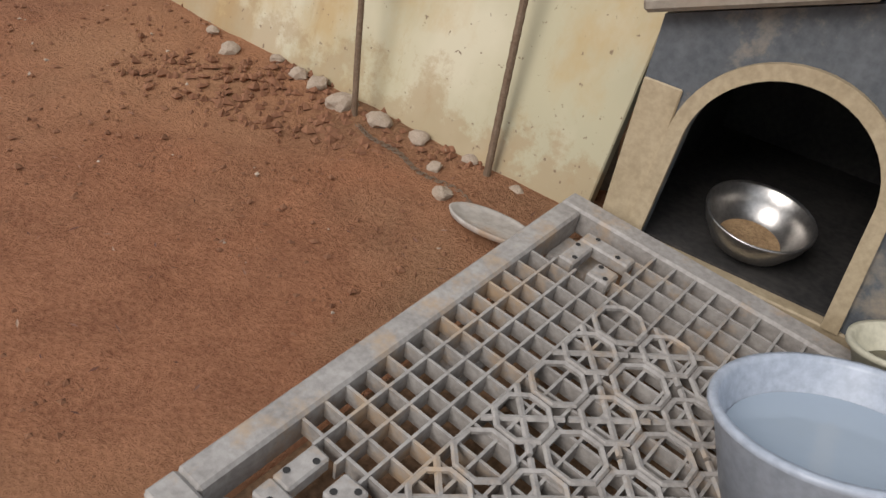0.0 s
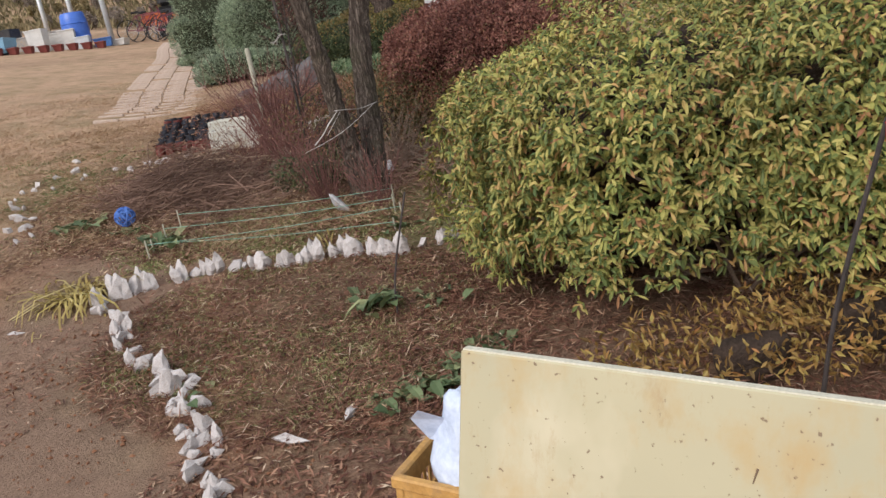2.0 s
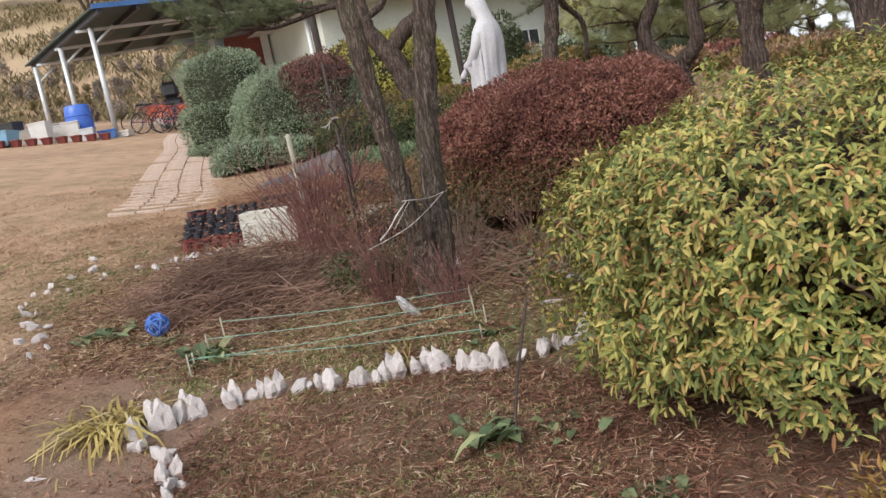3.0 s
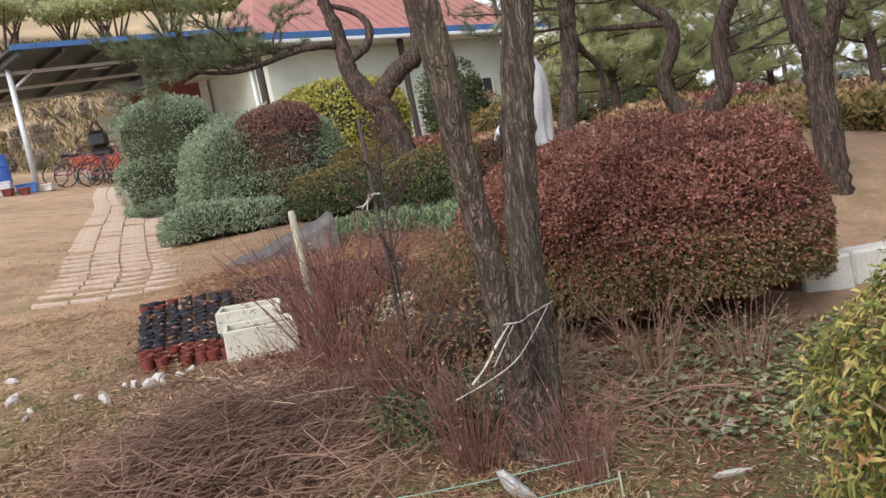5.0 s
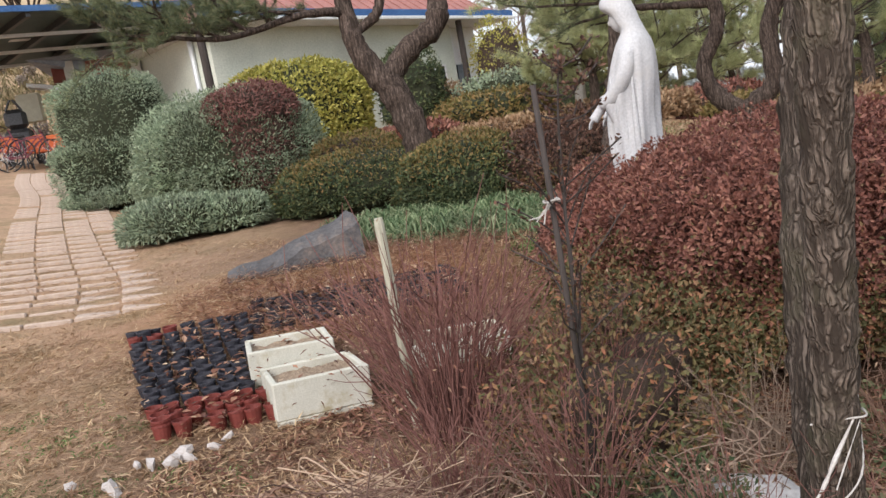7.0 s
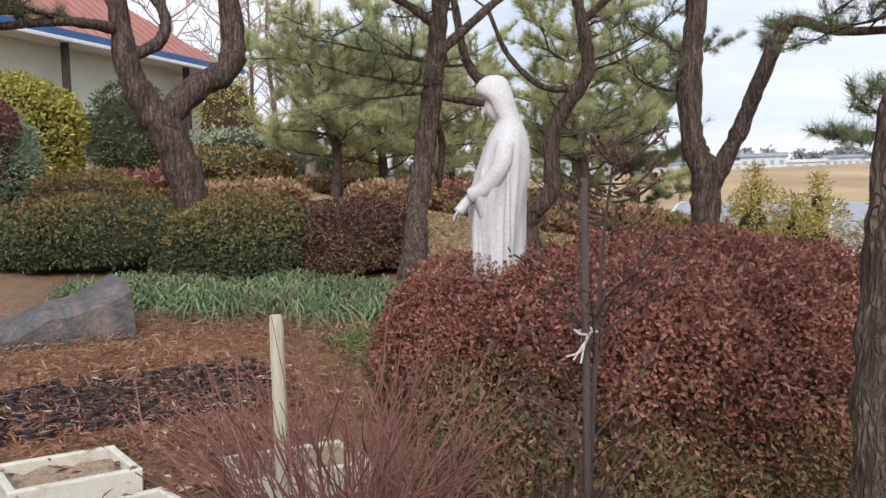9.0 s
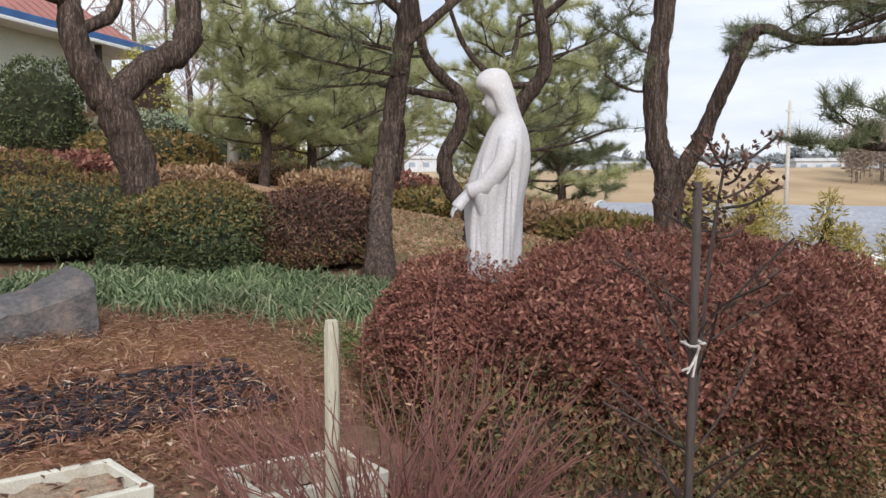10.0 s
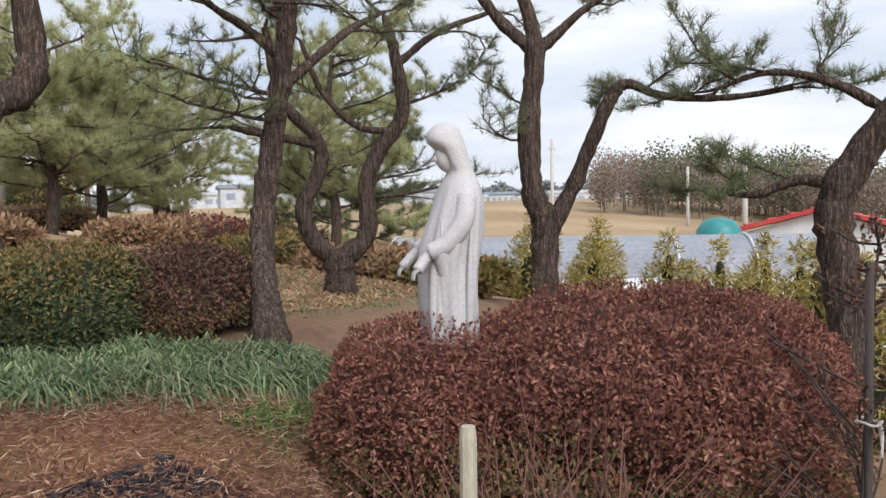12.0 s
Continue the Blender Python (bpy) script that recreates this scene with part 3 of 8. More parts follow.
# ---- plants ----
def dome_points(n, lobes, rough=0.12, seed=0.0, low=-0.8, square=2.6):
    """Points and outward ways on the joined surface of some squat rounded lobes (cx, cy, cz, rx, ry, rz)."""
    area = np.array([l[3] * l[4] + l[5] * (l[3] + l[4]) for l in lobes])
    P, N = [], []
    for k, (cx, cy, cz, rx, ry, rz) in enumerate(lobes):
        m = int(n * area[k] / area.sum() * 1.25)
        d = random_ways(m * 2)
        d = d[d[:, 2] > low][:m]
        flat = np.sign(d) * np.abs(d) ** 0.8
        flat = flat / (np.sum(np.abs(flat) ** square, axis=1)[:, None] ** (1 / square))
        p = flat * [rx, ry, rz]
        p[:, 2] = np.where(d[:, 2] < 0, d[:, 2] * cz, p[:, 2])
        p[:, :2] *= np.where(d[:, 2] < 0, (1 - 0.12 * d[:, 2] ** 2) / np.maximum(np.hypot(flat[:, 0], flat[:, 1]), 0.3), 1.0)[:, None]
        p = p * (1 + lumps(p, 2.4, rough, seed + k)[:, None] + lumps(p, 7.0, rough * 0.6, seed + k)[:, None]) + [cx, cy, cz]
        nn = unit(flat / [rx, ry, rz] * np.where(d[:, 2:3] < 0, [1, 1, 0.2], [1, 1, 1]))
        keep = np.ones(len(p), bool)
        for j, (ax, ay, az, bx, by, bz) in enumerate(lobes):
            if j != k:
                keep &= np.sum(np.abs((p - [ax, ay, az]) / [bx, by, bz]) ** 2.4, axis=1) > 0.8
        P.append(p[keep])
        N.append(nn[keep])
    return np.concatenate(P), np.concatenate(N)


def core_of(lobes, shrink=0.82, seed=0.0, square=2.6, tuck=0.0):
    buf = Buf()
    for cx, cy, cz, rx, ry, rz in lobes:
        nu, nv = 40, 18
        th, ph = np.linspace(0, 2 * np.pi, nu, endpoint=False), np.linspace(-0.25 * np.pi, 0.5 * np.pi, nv)
        t, f = np.meshgrid(th, ph, indexing="ij")
        d = np.stack([np.cos(t) * np.cos(f), np.sin(t) * np.cos(f), np.sin(f)], -1).reshape(-1, 3)
        flat = np.sign(d) * np.abs(d) ** 0.8
        flat = flat / (np.sum(np.abs(flat) ** square, axis=1)[:, None] ** (1 / square) + 1e-9)
        p = flat * np.array([rx, ry, rz]) * shrink
        p[:, 2] = np.where(d[:, 2] < 0, np.maximum(d[:, 2] * 1.4, -1) * cz, p[:, 2])
        p[:, :2] *= (1 - tuck * np.clip(-d[:, 2:3] * 1.4, 0, 1))
        p = p * (1 + lumps(p, 4.0, 0.16, seed)[:, None]) + [cx, cy, cz]
        i, j = np.meshgrid(np.arange(nu), np.arange(nv - 1), indexing="ij")
        k = (i + 1) % nu
        buf.add(p, np.stack([i * nv + j, k * nv + j, k * nv + j + 1, i * nv + j + 1], -1).reshape(-1, 4))
    return buf


def shrub(name, base, lobes, count, length, width, material, label, category="shrub", core=CORE, shrink=0.8, rough=0.12, depth=0.18, mix=None, mix_below=None, tip=0.6, group="", seed=1.0, square=2.6):
    """A clipped or rounded shrub: solid cores coloured as the shade inside it and a coat of many small leaves. Lobes
    are given from its base.
    """
    ob = thing(name, base, label=label, category=category, group=group)
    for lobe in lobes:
        part("shaded_core", core_of([lobe], shrink, seed, square), core, ob, smooth=True)
    p, nn = dome_points(count, lobes, rough, seed, -0.8, square)
    inward = rng.random(len(p)) ** 2 * depth
    span = np.mean([l[3:] for l in lobes])
    p = p - nn * (inward * span)[:, None]
    d = unit(nn * tip + random_ways(len(p)) + [0, 0, 0.15])
    L = length * rng.uniform(0.6, 1.3, len(p))
    W = width * rng.uniform(0.7, 1.3, len(p))
    low = np.zeros(len(p), bool)
    if mix is not None:
        low = p[:, 2] + rng.normal(0, 0.16, len(p)) < mix_below
    up = unit(nn + 0.6 * random_ways(len(p)))
    part("foliage", leaves(Buf(), p[~low], d[~low], up[~low], L[~low], W[~low]), material, ob)
    if low.any():
        part("lower_foliage", leaves(Buf(), p[low], d[low], up[low], L[low], W[low]), mix, ob, "greener, sparser leaves low down")
    return ob


def twig_bush(name, base, count, height, spread, material, label, radius=0.004, lean=(0, 0), leafs=0, leaf_mat=None, group="", sub=3):
    """A bare shrub: many forking thin stems from one foot."""
    ob = thing(name, base, label=label, category="shrub", group=group)
    buf, tips = Buf(), []
    for _ in range(count):
        a, s = rng.uniform(0, 2 * np.pi), spread * rng.uniform(0.15, 1.0)
        h = height * rng.uniform(0.55, 1.05)
        foot = np.array([math.cos(a), math.sin(a), 0]) * spread * 0.18 * rng.random()
        end = np.array([math.cos(a) * s + lean[0], math.sin(a) * s + lean[1], h])
        mid = (foot + end) / 2 + rng.normal(0, 0.05, 3) * height + [0, 0, 0.08 * h]
        line = spline([foot - [0, 0, 0.08], mid, end], 4)
        tube(buf, line, np.linspace(radius, radius * 0.4, len(line)), 4, closed=False)
        for _ in range(sub):
            i = rng.integers(2, len(line) - 1)
            q = line[i]
            e = q + (unit(end - foot) + 0.7 * random_ways(1)[0]) * h * rng.uniform(0.15, 0.4)
            e[2] = max(e[2], q[2] * 0.6)
            tube(buf, [q, (q + e) / 2 + rng.normal(0, 0.015, 3), e], [radius * 0.6, radius * 0.45, radius * 0.3], 3, closed=False)
            tips.append(e)
        tips.append(end)
    tagged(part("stem_tangle", buf, material, ob), kind="stuff")
    if leafs:
        tips = np.array(tips)
        p = tips[rng.integers(0, len(tips), leafs)] + rng.normal(0, 0.05, (leafs, 3))
        p[:, 2] = np.abs(p[:, 2])
        part("dry_leaves", leaves(Buf(), p, random_ways(leafs), random_ways(leafs), rng.uniform(0.014, 0.032, leafs), 0.009), leaf_mat, ob)
    return ob


def tufts(buf, spots, ways, needles=34, length=0.10, width=0.0035, spread=0.9):
    """Bundles of needles round branch tips."""
    spots, ways = np.asarray(spots), np.asarray(ways)
    n = len(spots) * needles
    p = np.repeat(spots, needles, 0) - np.repeat(ways, needles, 0) * rng.uniform(0, 0.07, (n, 1))
    d = unit(np.repeat(ways, needles, 0) * 0.75 + random_ways(n) * spread + [0, 0, 0.25])
    leaves(buf, p, d, random_ways(n), length * rng.uniform(0.7, 1.25, n), width, "needle")


def grow(buf, spots, ways, start, way, length, radius, level, flat=0.5):
    """A crooked pine bough with side twigs; gathers the places of the tufts."""
    n = 5
    line, w = [np.array(start, float)], unit(np.array(way, float))
    for _ in range(n):
        w = unit(w + rng.normal(0, 0.28, 3) * [1, 1, flat] + [0, 0, 0.03])
        line.append(line[-1] + w * length / n)
    line = np.array(line)
    rad = np.linspace(radius, radius * 0.4, len(line))
    tube(buf, line, rad, 5 if radius > 0.012 else 4, 0.08, closed=False)
    if level == 0:
        for i in range(2, len(line)):
            spots.append(line[i])
            ways.append(unit(w + rng.normal(0, 0.4, 3) + [0, 0, 0.35]))
        return
    for i in range(1, len(line)):
        for _ in range(2):
            side = unit(np.cross(w, [0, 0, 1.0]) * rng.choice([-1, 1]) + w * rng.uniform(0.2, 0.9) + [0, 0, rng.uniform(-0.1, 0.45)])
            grow(buf, spots, ways, line[i], side, length * rng.uniform(0.3, 0.5), rad[i] * 0.55, level - 1, flat)
    spots.append(line[-1])
    ways.append(unit(w + [0, 0, 0.4]))


def pine(name, base, trunks, boughs, label, needles=NEEDLES, count=30, length=0.11, width=0.004, bark=PINE_BARK, spread=0.9, group="pines"):
    """Trunks: lists of (x, y, z, radius) from the base. Boughs: (start, way, length, radius, level)."""
    ob = thing(name, base, label=label, category="pine tree", group=group)
    for k, t in enumerate(trunks):
        line = spline(t, 8)
        pts = line[:, :3]
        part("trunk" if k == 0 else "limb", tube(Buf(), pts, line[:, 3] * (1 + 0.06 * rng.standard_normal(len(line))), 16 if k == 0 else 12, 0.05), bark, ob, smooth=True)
    wood, spots, ways = Buf(), [], []
    for start, way, ln, rad, level in boughs:
        grow(wood, spots, ways, start, way, ln, rad, level)
    if wood.n:
        tagged(part("bough_mass", wood, bark, ob), kind="stuff")
        nb = Buf()
        tufts(nb, spots, ways, count, length, width, spread)
        part("needles", nb, needles, ob)
    return ob


def auto_boughs(trunk, n, ln, rad, level=1, low=0.4, rise=0.15):
    """Boughs all round the upper part of a trunk line."""
    line = spline(trunk, 8)
    out = []
    for k in range(n):
        i = int(len(line) * (low + (1 - low) * (k + rng.random()) / n))
        i = min(i, len(line) - 1)
        a = 2.4 * k + rng.uniform(-0.5, 0.5)
        out.append((line[i, :3], (math.cos(a), math.sin(a), rise + rng.uniform(-0.1, 0.25)), ln * rng.uniform(0.7, 1.2), rad, level))
    return out


def blades(name, centre, rx, ry, count, length, width, material, label, category="grass", droop=0.6, rise=0.8, kind="stuff", turn=0.0, clumps=0):
    buf = Buf()
    a, r = rng.uniform(0, 2 * np.pi, count), np.sqrt(rng.random(count))
    x, y = r * np.cos(a) * rx, r * np.sin(a) * ry
    if clumps:
        ca, cr = rng.uniform(0, 2 * np.pi, clumps), np.sqrt(rng.random(clumps))
        pick = rng.integers(0, clumps, count)
        x = (cr * np.cos(ca) * rx)[pick] + rng.normal(0, 0.04, count)
        y = (cr * np.sin(ca) * ry)[pick] + rng.normal(0, 0.04, count)
    c, s = math.cos(radians(turn)), math.sin(radians(turn))
    x, y = centre[0] + c * x - s * y, centre[1] + s * x + c * y
    p = np.stack([x, y, land(x, y) - 0.01], -1)
    d = unit(rng.standard_normal((count, 3)) * [0.6, 0.6, 0.15] + [0, 0, rise])
    leaves(buf, p, d, random_ways(count) + [0, 0, 0.01], length * rng.uniform(0.5, 1.2, count), width, "blade", droop)
    ob = new(name, buf.mesh(name, material))
    return tagged(ob, label, category, kind=kind)


def litter(name, centre, rx, ry, count, size, material, label, lift=0.012, shape="short", slim=0.55):
    a, r = rng.uniform(0, 2 * np.pi, count), np.sqrt(rng.random(count))
    x, y = centre[0] + r * np.cos(a) * rx, centre[1] + r * np.sin(a) * ry
    p = np.stack([x, y, land(x, y) + rng.uniform(0.0, lift * 2, count)], -1)
    d = unit(rng.standard_normal((count, 3)) * [1, 1, 0.25])
    L = size * rng.uniform(0.5, 1.4, count)
    buf = leaves(Buf(), p, d, unit(random_ways(count) * 0.5 + [0, 0, 1.0]), L, L * slim, shape)
    return tagged(new(name, buf.mesh(name, material)), label, "ground litter", kind="stuff")


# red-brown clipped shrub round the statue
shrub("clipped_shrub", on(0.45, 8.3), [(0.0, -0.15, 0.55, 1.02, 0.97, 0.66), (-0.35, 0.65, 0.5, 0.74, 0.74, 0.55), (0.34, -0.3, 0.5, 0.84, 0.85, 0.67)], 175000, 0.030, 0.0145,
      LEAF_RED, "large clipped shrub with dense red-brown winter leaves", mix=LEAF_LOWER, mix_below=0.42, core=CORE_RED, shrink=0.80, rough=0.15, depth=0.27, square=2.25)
# big yellow-green evergreen behind the panel
def evergreen():
    lobes = [(0.0, 0.0, 0.68, 1.40, 1.1, 0.78), (0.75, -0.25, 0.68, 1.25, 1.2, 0.88)]
    ob = thing("broadleaf_shrub", on(1.15, 4.75), label="large rounded evergreen shrub with yellowing drooping leaves", category="shrub")
    # dark domes paint the shade deep in the leaf mass
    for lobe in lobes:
        part("shaded_core", core_of([lobe], 0.66, 2.0, 2.3, 0.8), CORE, ob, smooth=True)
    p, nn = dome_points(15500, lobes, 0.13, 4.0, -0.8, 2.35)
    thin = (p[:, 2] > 0.42) | (rng.random(len(p)) < 0.12 + 0.8 * np.clip((p[:, 2] - 0.1) / 0.35, 0, 1))
    p, nn = p[thin], nn[thin]
    p = p - nn * (rng.random(len(p)) ** 1.3 * 0.34)[:, None]
    per = 9
    n = len(p) * per
    P, N = np.repeat(p, per, 0), np.repeat(nn, per, 0)
    a = rng.uniform(0, 2 * np.pi, n)
    e1 = unit(np.cross(N, [0.3, 0.2, 1.0]))
    e2 = np.cross(N, e1)
    d = unit(e1 * np.cos(a)[:, None] + e2 * np.sin(a)[:, None] + N * rng.uniform(0.1, 0.8, (n, 1)))
    d = unit(d + 0.6 * random_ways(n))
    P = P + random_ways(n) * 0.02
    part("foliage", leaves(Buf(), P, d, unit(N + [0, 0, 0.5]), rng.uniform(0.025, 0.056, n), rng.uniform(0.010, 0.0175, n), "long", 0.3), LEAF_YELLOW, ob)
    stems = Buf()
    for _ in range(130):
        a, r = rng.uniform(0, 2 * np.pi), rng.uniform(0.05, 0.45)
        q = p[rng.integers(0, len(p))]
        foot = np.array([math.cos(a) * r + 0.2, math.sin(a) * r - 0.1, -0.1])
        line = spline([foot, (foot + q) / 2 + rng.normal(0, 0.1, 3), q], 5)
        tube(stems, line, np.linspace(0.014, 0.004, len(line)), 5, closed=False)
    tagged(part("stem_tangle", stems, TWIG_GREY, ob), kind="stuff")


evergreen()

shrub("low_evergreen", on(0.85, 3.55), [(0, 0, 0.14, 0.62, 0.30, 0.18), (0.5, 0.1, 0.16, 0.5, 0.32, 0.2)], 2600, 0.05, 0.016, LEAF_RUST, "sparse yellow and rust leaves hanging low to the litter", core=CORE, rough=0.4, depth=0.8, shrink=0.25)

# twin-stemmed tree with white ties
def twin_tree():
    ob = thing("twin_stem_tree", on(-0.77, 6.46), label="twin-stemmed tree with furrowed grey bark and white cloth ties", category="tree")
    stem_l = [(-0.02, -0.02, -0.15, 0.19), (-0.03, -0.04, 0.08, 0.125), (-0.07, -0.12, 0.35, 0.078), (-0.10, -0.19, 0.6, 0.064), (-0.13, -0.27, 0.95, 0.060), (-0.17, -0.36, 1.3, 0.058), (-0.20, -0.45, 1.75, 0.056), (-0.26, -0.54, 2.3, 0.052), (-0.32, -0.6, 3.4, 0.048)]
    stem_r = [(0.03, 0.02, -0.1, 0.15), (0.04, 0.03, 0.1, 0.105), (0.08, 0.09, 0.45, 0.084), (0.11, 0.11, 0.9, 0.078), (0.17, 0.13, 1.3, 0.075), (0.25, 0.13, 1.75, 0.073), (0.36, 0.10, 2.3, 0.066), (0.6, 0.1, 3.4, 0.055)]
    for k, s in enumerate((stem_l, stem_r)):
        line = spline(s, 10)
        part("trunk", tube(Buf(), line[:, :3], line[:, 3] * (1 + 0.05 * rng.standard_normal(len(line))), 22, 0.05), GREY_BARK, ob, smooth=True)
    crown = Buf()
    for k in range(14):
        a = 2.4 * k
        s = np.array([-0.28, -0.56, 2.6 + 0.06 * k]) if k % 2 else np.array([0.42, 0.1, 2.6 + 0.06 * k])
        e = s + np.array([math.cos(a) * 1.2, math.sin(a) * 1.2, 0.9])
        line = spline([s, (s + e) / 2 + rng.normal(0, 0.12, 3), e], 4)
        tube(crown, line, np.linspace(0.02, 0.006, len(line)), 5, closed=False)
    part("upper_branches", crown, GREY_BARK, ob)
    tie = Buf()
    def strip(points, w):
        line = spline(points, 5)
        tube(tie, line, w * (1 + 0.25 * rng.standard_normal(len(line))), 6)

    strip([(-0.17, -0.19, 0.62), (-0.12, -0.26, 0.645), (-0.05, -0.255, 0.64), (0.04, -0.06, 0.62), (0.12, 0.0, 0.63), (0.17, 0.02, 0.64)], 0.0026)
    strip([(0.14, 0.0, 0.63), (0.03, -0.13, 0.56), (-0.10, -0.27, 0.49), (-0.24, -0.31, 0.44), (-0.38, -0.32, 0.40)], 0.0024)
    strip([(-0.10, -0.265, 0.64), (-0.17, -0.28, 0.57), (-0.23, -0.29, 0.50), (-0.30, -0.30, 0.44)], 0.0046)
    strip([(-0.08, -0.265, 0.635), (-0.15, -0.285, 0.55), (-0.20, -0.30, 0.49)], 0.0022)
    part("cloth_tie", tie, TIE_WHITE, ob, "white knotted cloth tie")


twin_tree()

# thick old trunk behind the panel
def old_trunk():
    ob = thing("old_tree", on(0.62, 2.19), label="thick old tree trunk with deep flaky grey-brown bark", category="tree")
    line = spline([(-0.02, 0.02, -0.15, 0.16), (0.0, 0.02, 0.15, 0.125), (0.05, 0.0, 0.45, 0.108), (0.20, -0.03, 0.78, 0.104), (0.35, -0.03, 1.15, 0.102), (0.60, -0.02, 1.9, 0.095), (0.95, 0.0, 3.2, 0.08)], 10)
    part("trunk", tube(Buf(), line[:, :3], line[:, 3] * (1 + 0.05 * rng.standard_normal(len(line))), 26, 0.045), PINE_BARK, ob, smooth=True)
    b = Buf()
    for k in range(8):
        a = 0.9 * k
        tube(b, spline([(0.85, 0.0, 2.6 + 0.06 * k), (0.85 + math.cos(a) * 0.6, 0.1 + math.sin(a) * 0.6, 3.1 + 0.1 * k), (0.85 + math.cos(a) * 1.3, 0.1 + math.sin(a) * 1.3, 3.3 + 0.1 * k)], 4), 0.02, 5)
    part("boughs", b, PINE_BARK, ob)


old_trunk()

# garden pines
Y = on(-0.70, 12.25)
pine("garden_pine", Y, [[(0.0, 0, -0.15, 0.26), (0.03, 0, 0.1, 0.19), (0.14, 0, 0.5, 0.15), (0.05, 0, 0.95, 0.15), (-0.10, 0.02, 1.35, 0.15)],
                        [(-0.10, 0.02, 1.25, 0.13), (-0.30, 0.05, 1.65, 0.105), (-0.34, 0.1, 2.1, 0.085), (-0.45, 0.1, 2.8, 0.06), (-0.2, 0.2, 3.6, 0.04)],
                        [(-0.08, 0.02, 1.25, 0.12), (0.22, 0.0, 1.55, 0.11), (0.52, 0.0, 1.75, 0.11), (0.58, 0.05, 2.15, 0.10), (0.50, 0.1, 3.0, 0.07), (0.7, 0.1, 3.8, 0.04)],
                        [(-0.34, 0.05, 1.75, 0.05), (-0.05, 0.05, 1.92, 0.05), (0.02, 0.1, 2.15, 0.045), (-0.12, 0.15, 2.35, 0.035), (-0.5, 0.1, 2.5, 0.025)],
                        [(-0.32, 0.1, 2.0, 0.05), (-0.8, -0.1, 1.98, 0.035), (-1.5, -0.2, 1.85, 0.025), (-2.2, -0.3, 1.95, 0.015)]],
     [((-1.0, -0.12, 1.95), (-0.7, 0.1, 0.25), 0.9, 0.018, 1), ((-1.7, -0.2, 1.88), (-0.4, 0.7, 0.25), 0.8, 0.018, 1), ((-2.0, -0.25, 1.92), (-0.3, -0.7, 0.25), 0.7, 0.016, 1), ((-1.4, -0.2, 1.86), (-0.2, 0.8, 0.2), 0.8, 0.016, 1), ((-0.8, -0.1, 1.98), (-0.6, -0.5, 0.1), 0.8, 0.018, 1), ((-1.2, -0.15, 1.9), (-0.6, 0.4, 0.1), 0.8, 0.018, 1), ((-1.5, -0.2, 1.85), (-0.5, -0.6, 0.15), 0.7, 0.016, 1),
      ((-0.6, 0.0, 2.0), (-0.8, 0.5, 0.35), 1.0, 0.018, 1), ((-1.3, -0.15, 1.9), (-0.7, -0.2, 0.45), 1.0, 0.018, 1), ((-1.7, -0.2, 1.9), (-0.6, 0.3, 0.5), 0.9, 0.016, 1), ((-2.1, -0.3, 1.95), (-0.5, -0.1, 0.5), 0.8, 0.016, 1), ((-1.1, -0.1, 1.95), (-0.2, 0.6, 0.5), 0.9, 0.016, 1), ((-1.9, -0.25, 1.9), (-0.8, 0.1, 0.2), 0.9, 0.016, 1), ((-2.2, -0.3, 1.95), (-0.9, 0.3, 0.1), 0.6, 0.014, 1), ((-0.45, 0.1, 2.8), (-0.8, 0.2, 0.1), 1.2, 0.03, 1),
      ((-0.3, 0.2, 3.3), (-0.3, -0.8, 0.2), 1.1, 0.03, 1), ((0.5, 0.1, 2.9), (0.8, -0.3, 0.2), 1.2, 0.03, 1), ((0.6, 0.1, 3.4), (0.2, 0.9, 0.2), 1.1, 0.03, 1), ((-0.2, 0.2, 3.6), (0.1, 0.3, 0.6), 1.0, 0.03, 1),
      ((0.55, 0.1, 2.4), (0.7, 0.5, 0.3), 0.8, 0.02, 1), ((0.7, 0.1, 3.8), (0.3, 0.3, 0.6), 1.0, 0.02, 1)],
     "old garden pine with a forked crooked trunk", count=44)
P2 = on(0.84, 11.0)
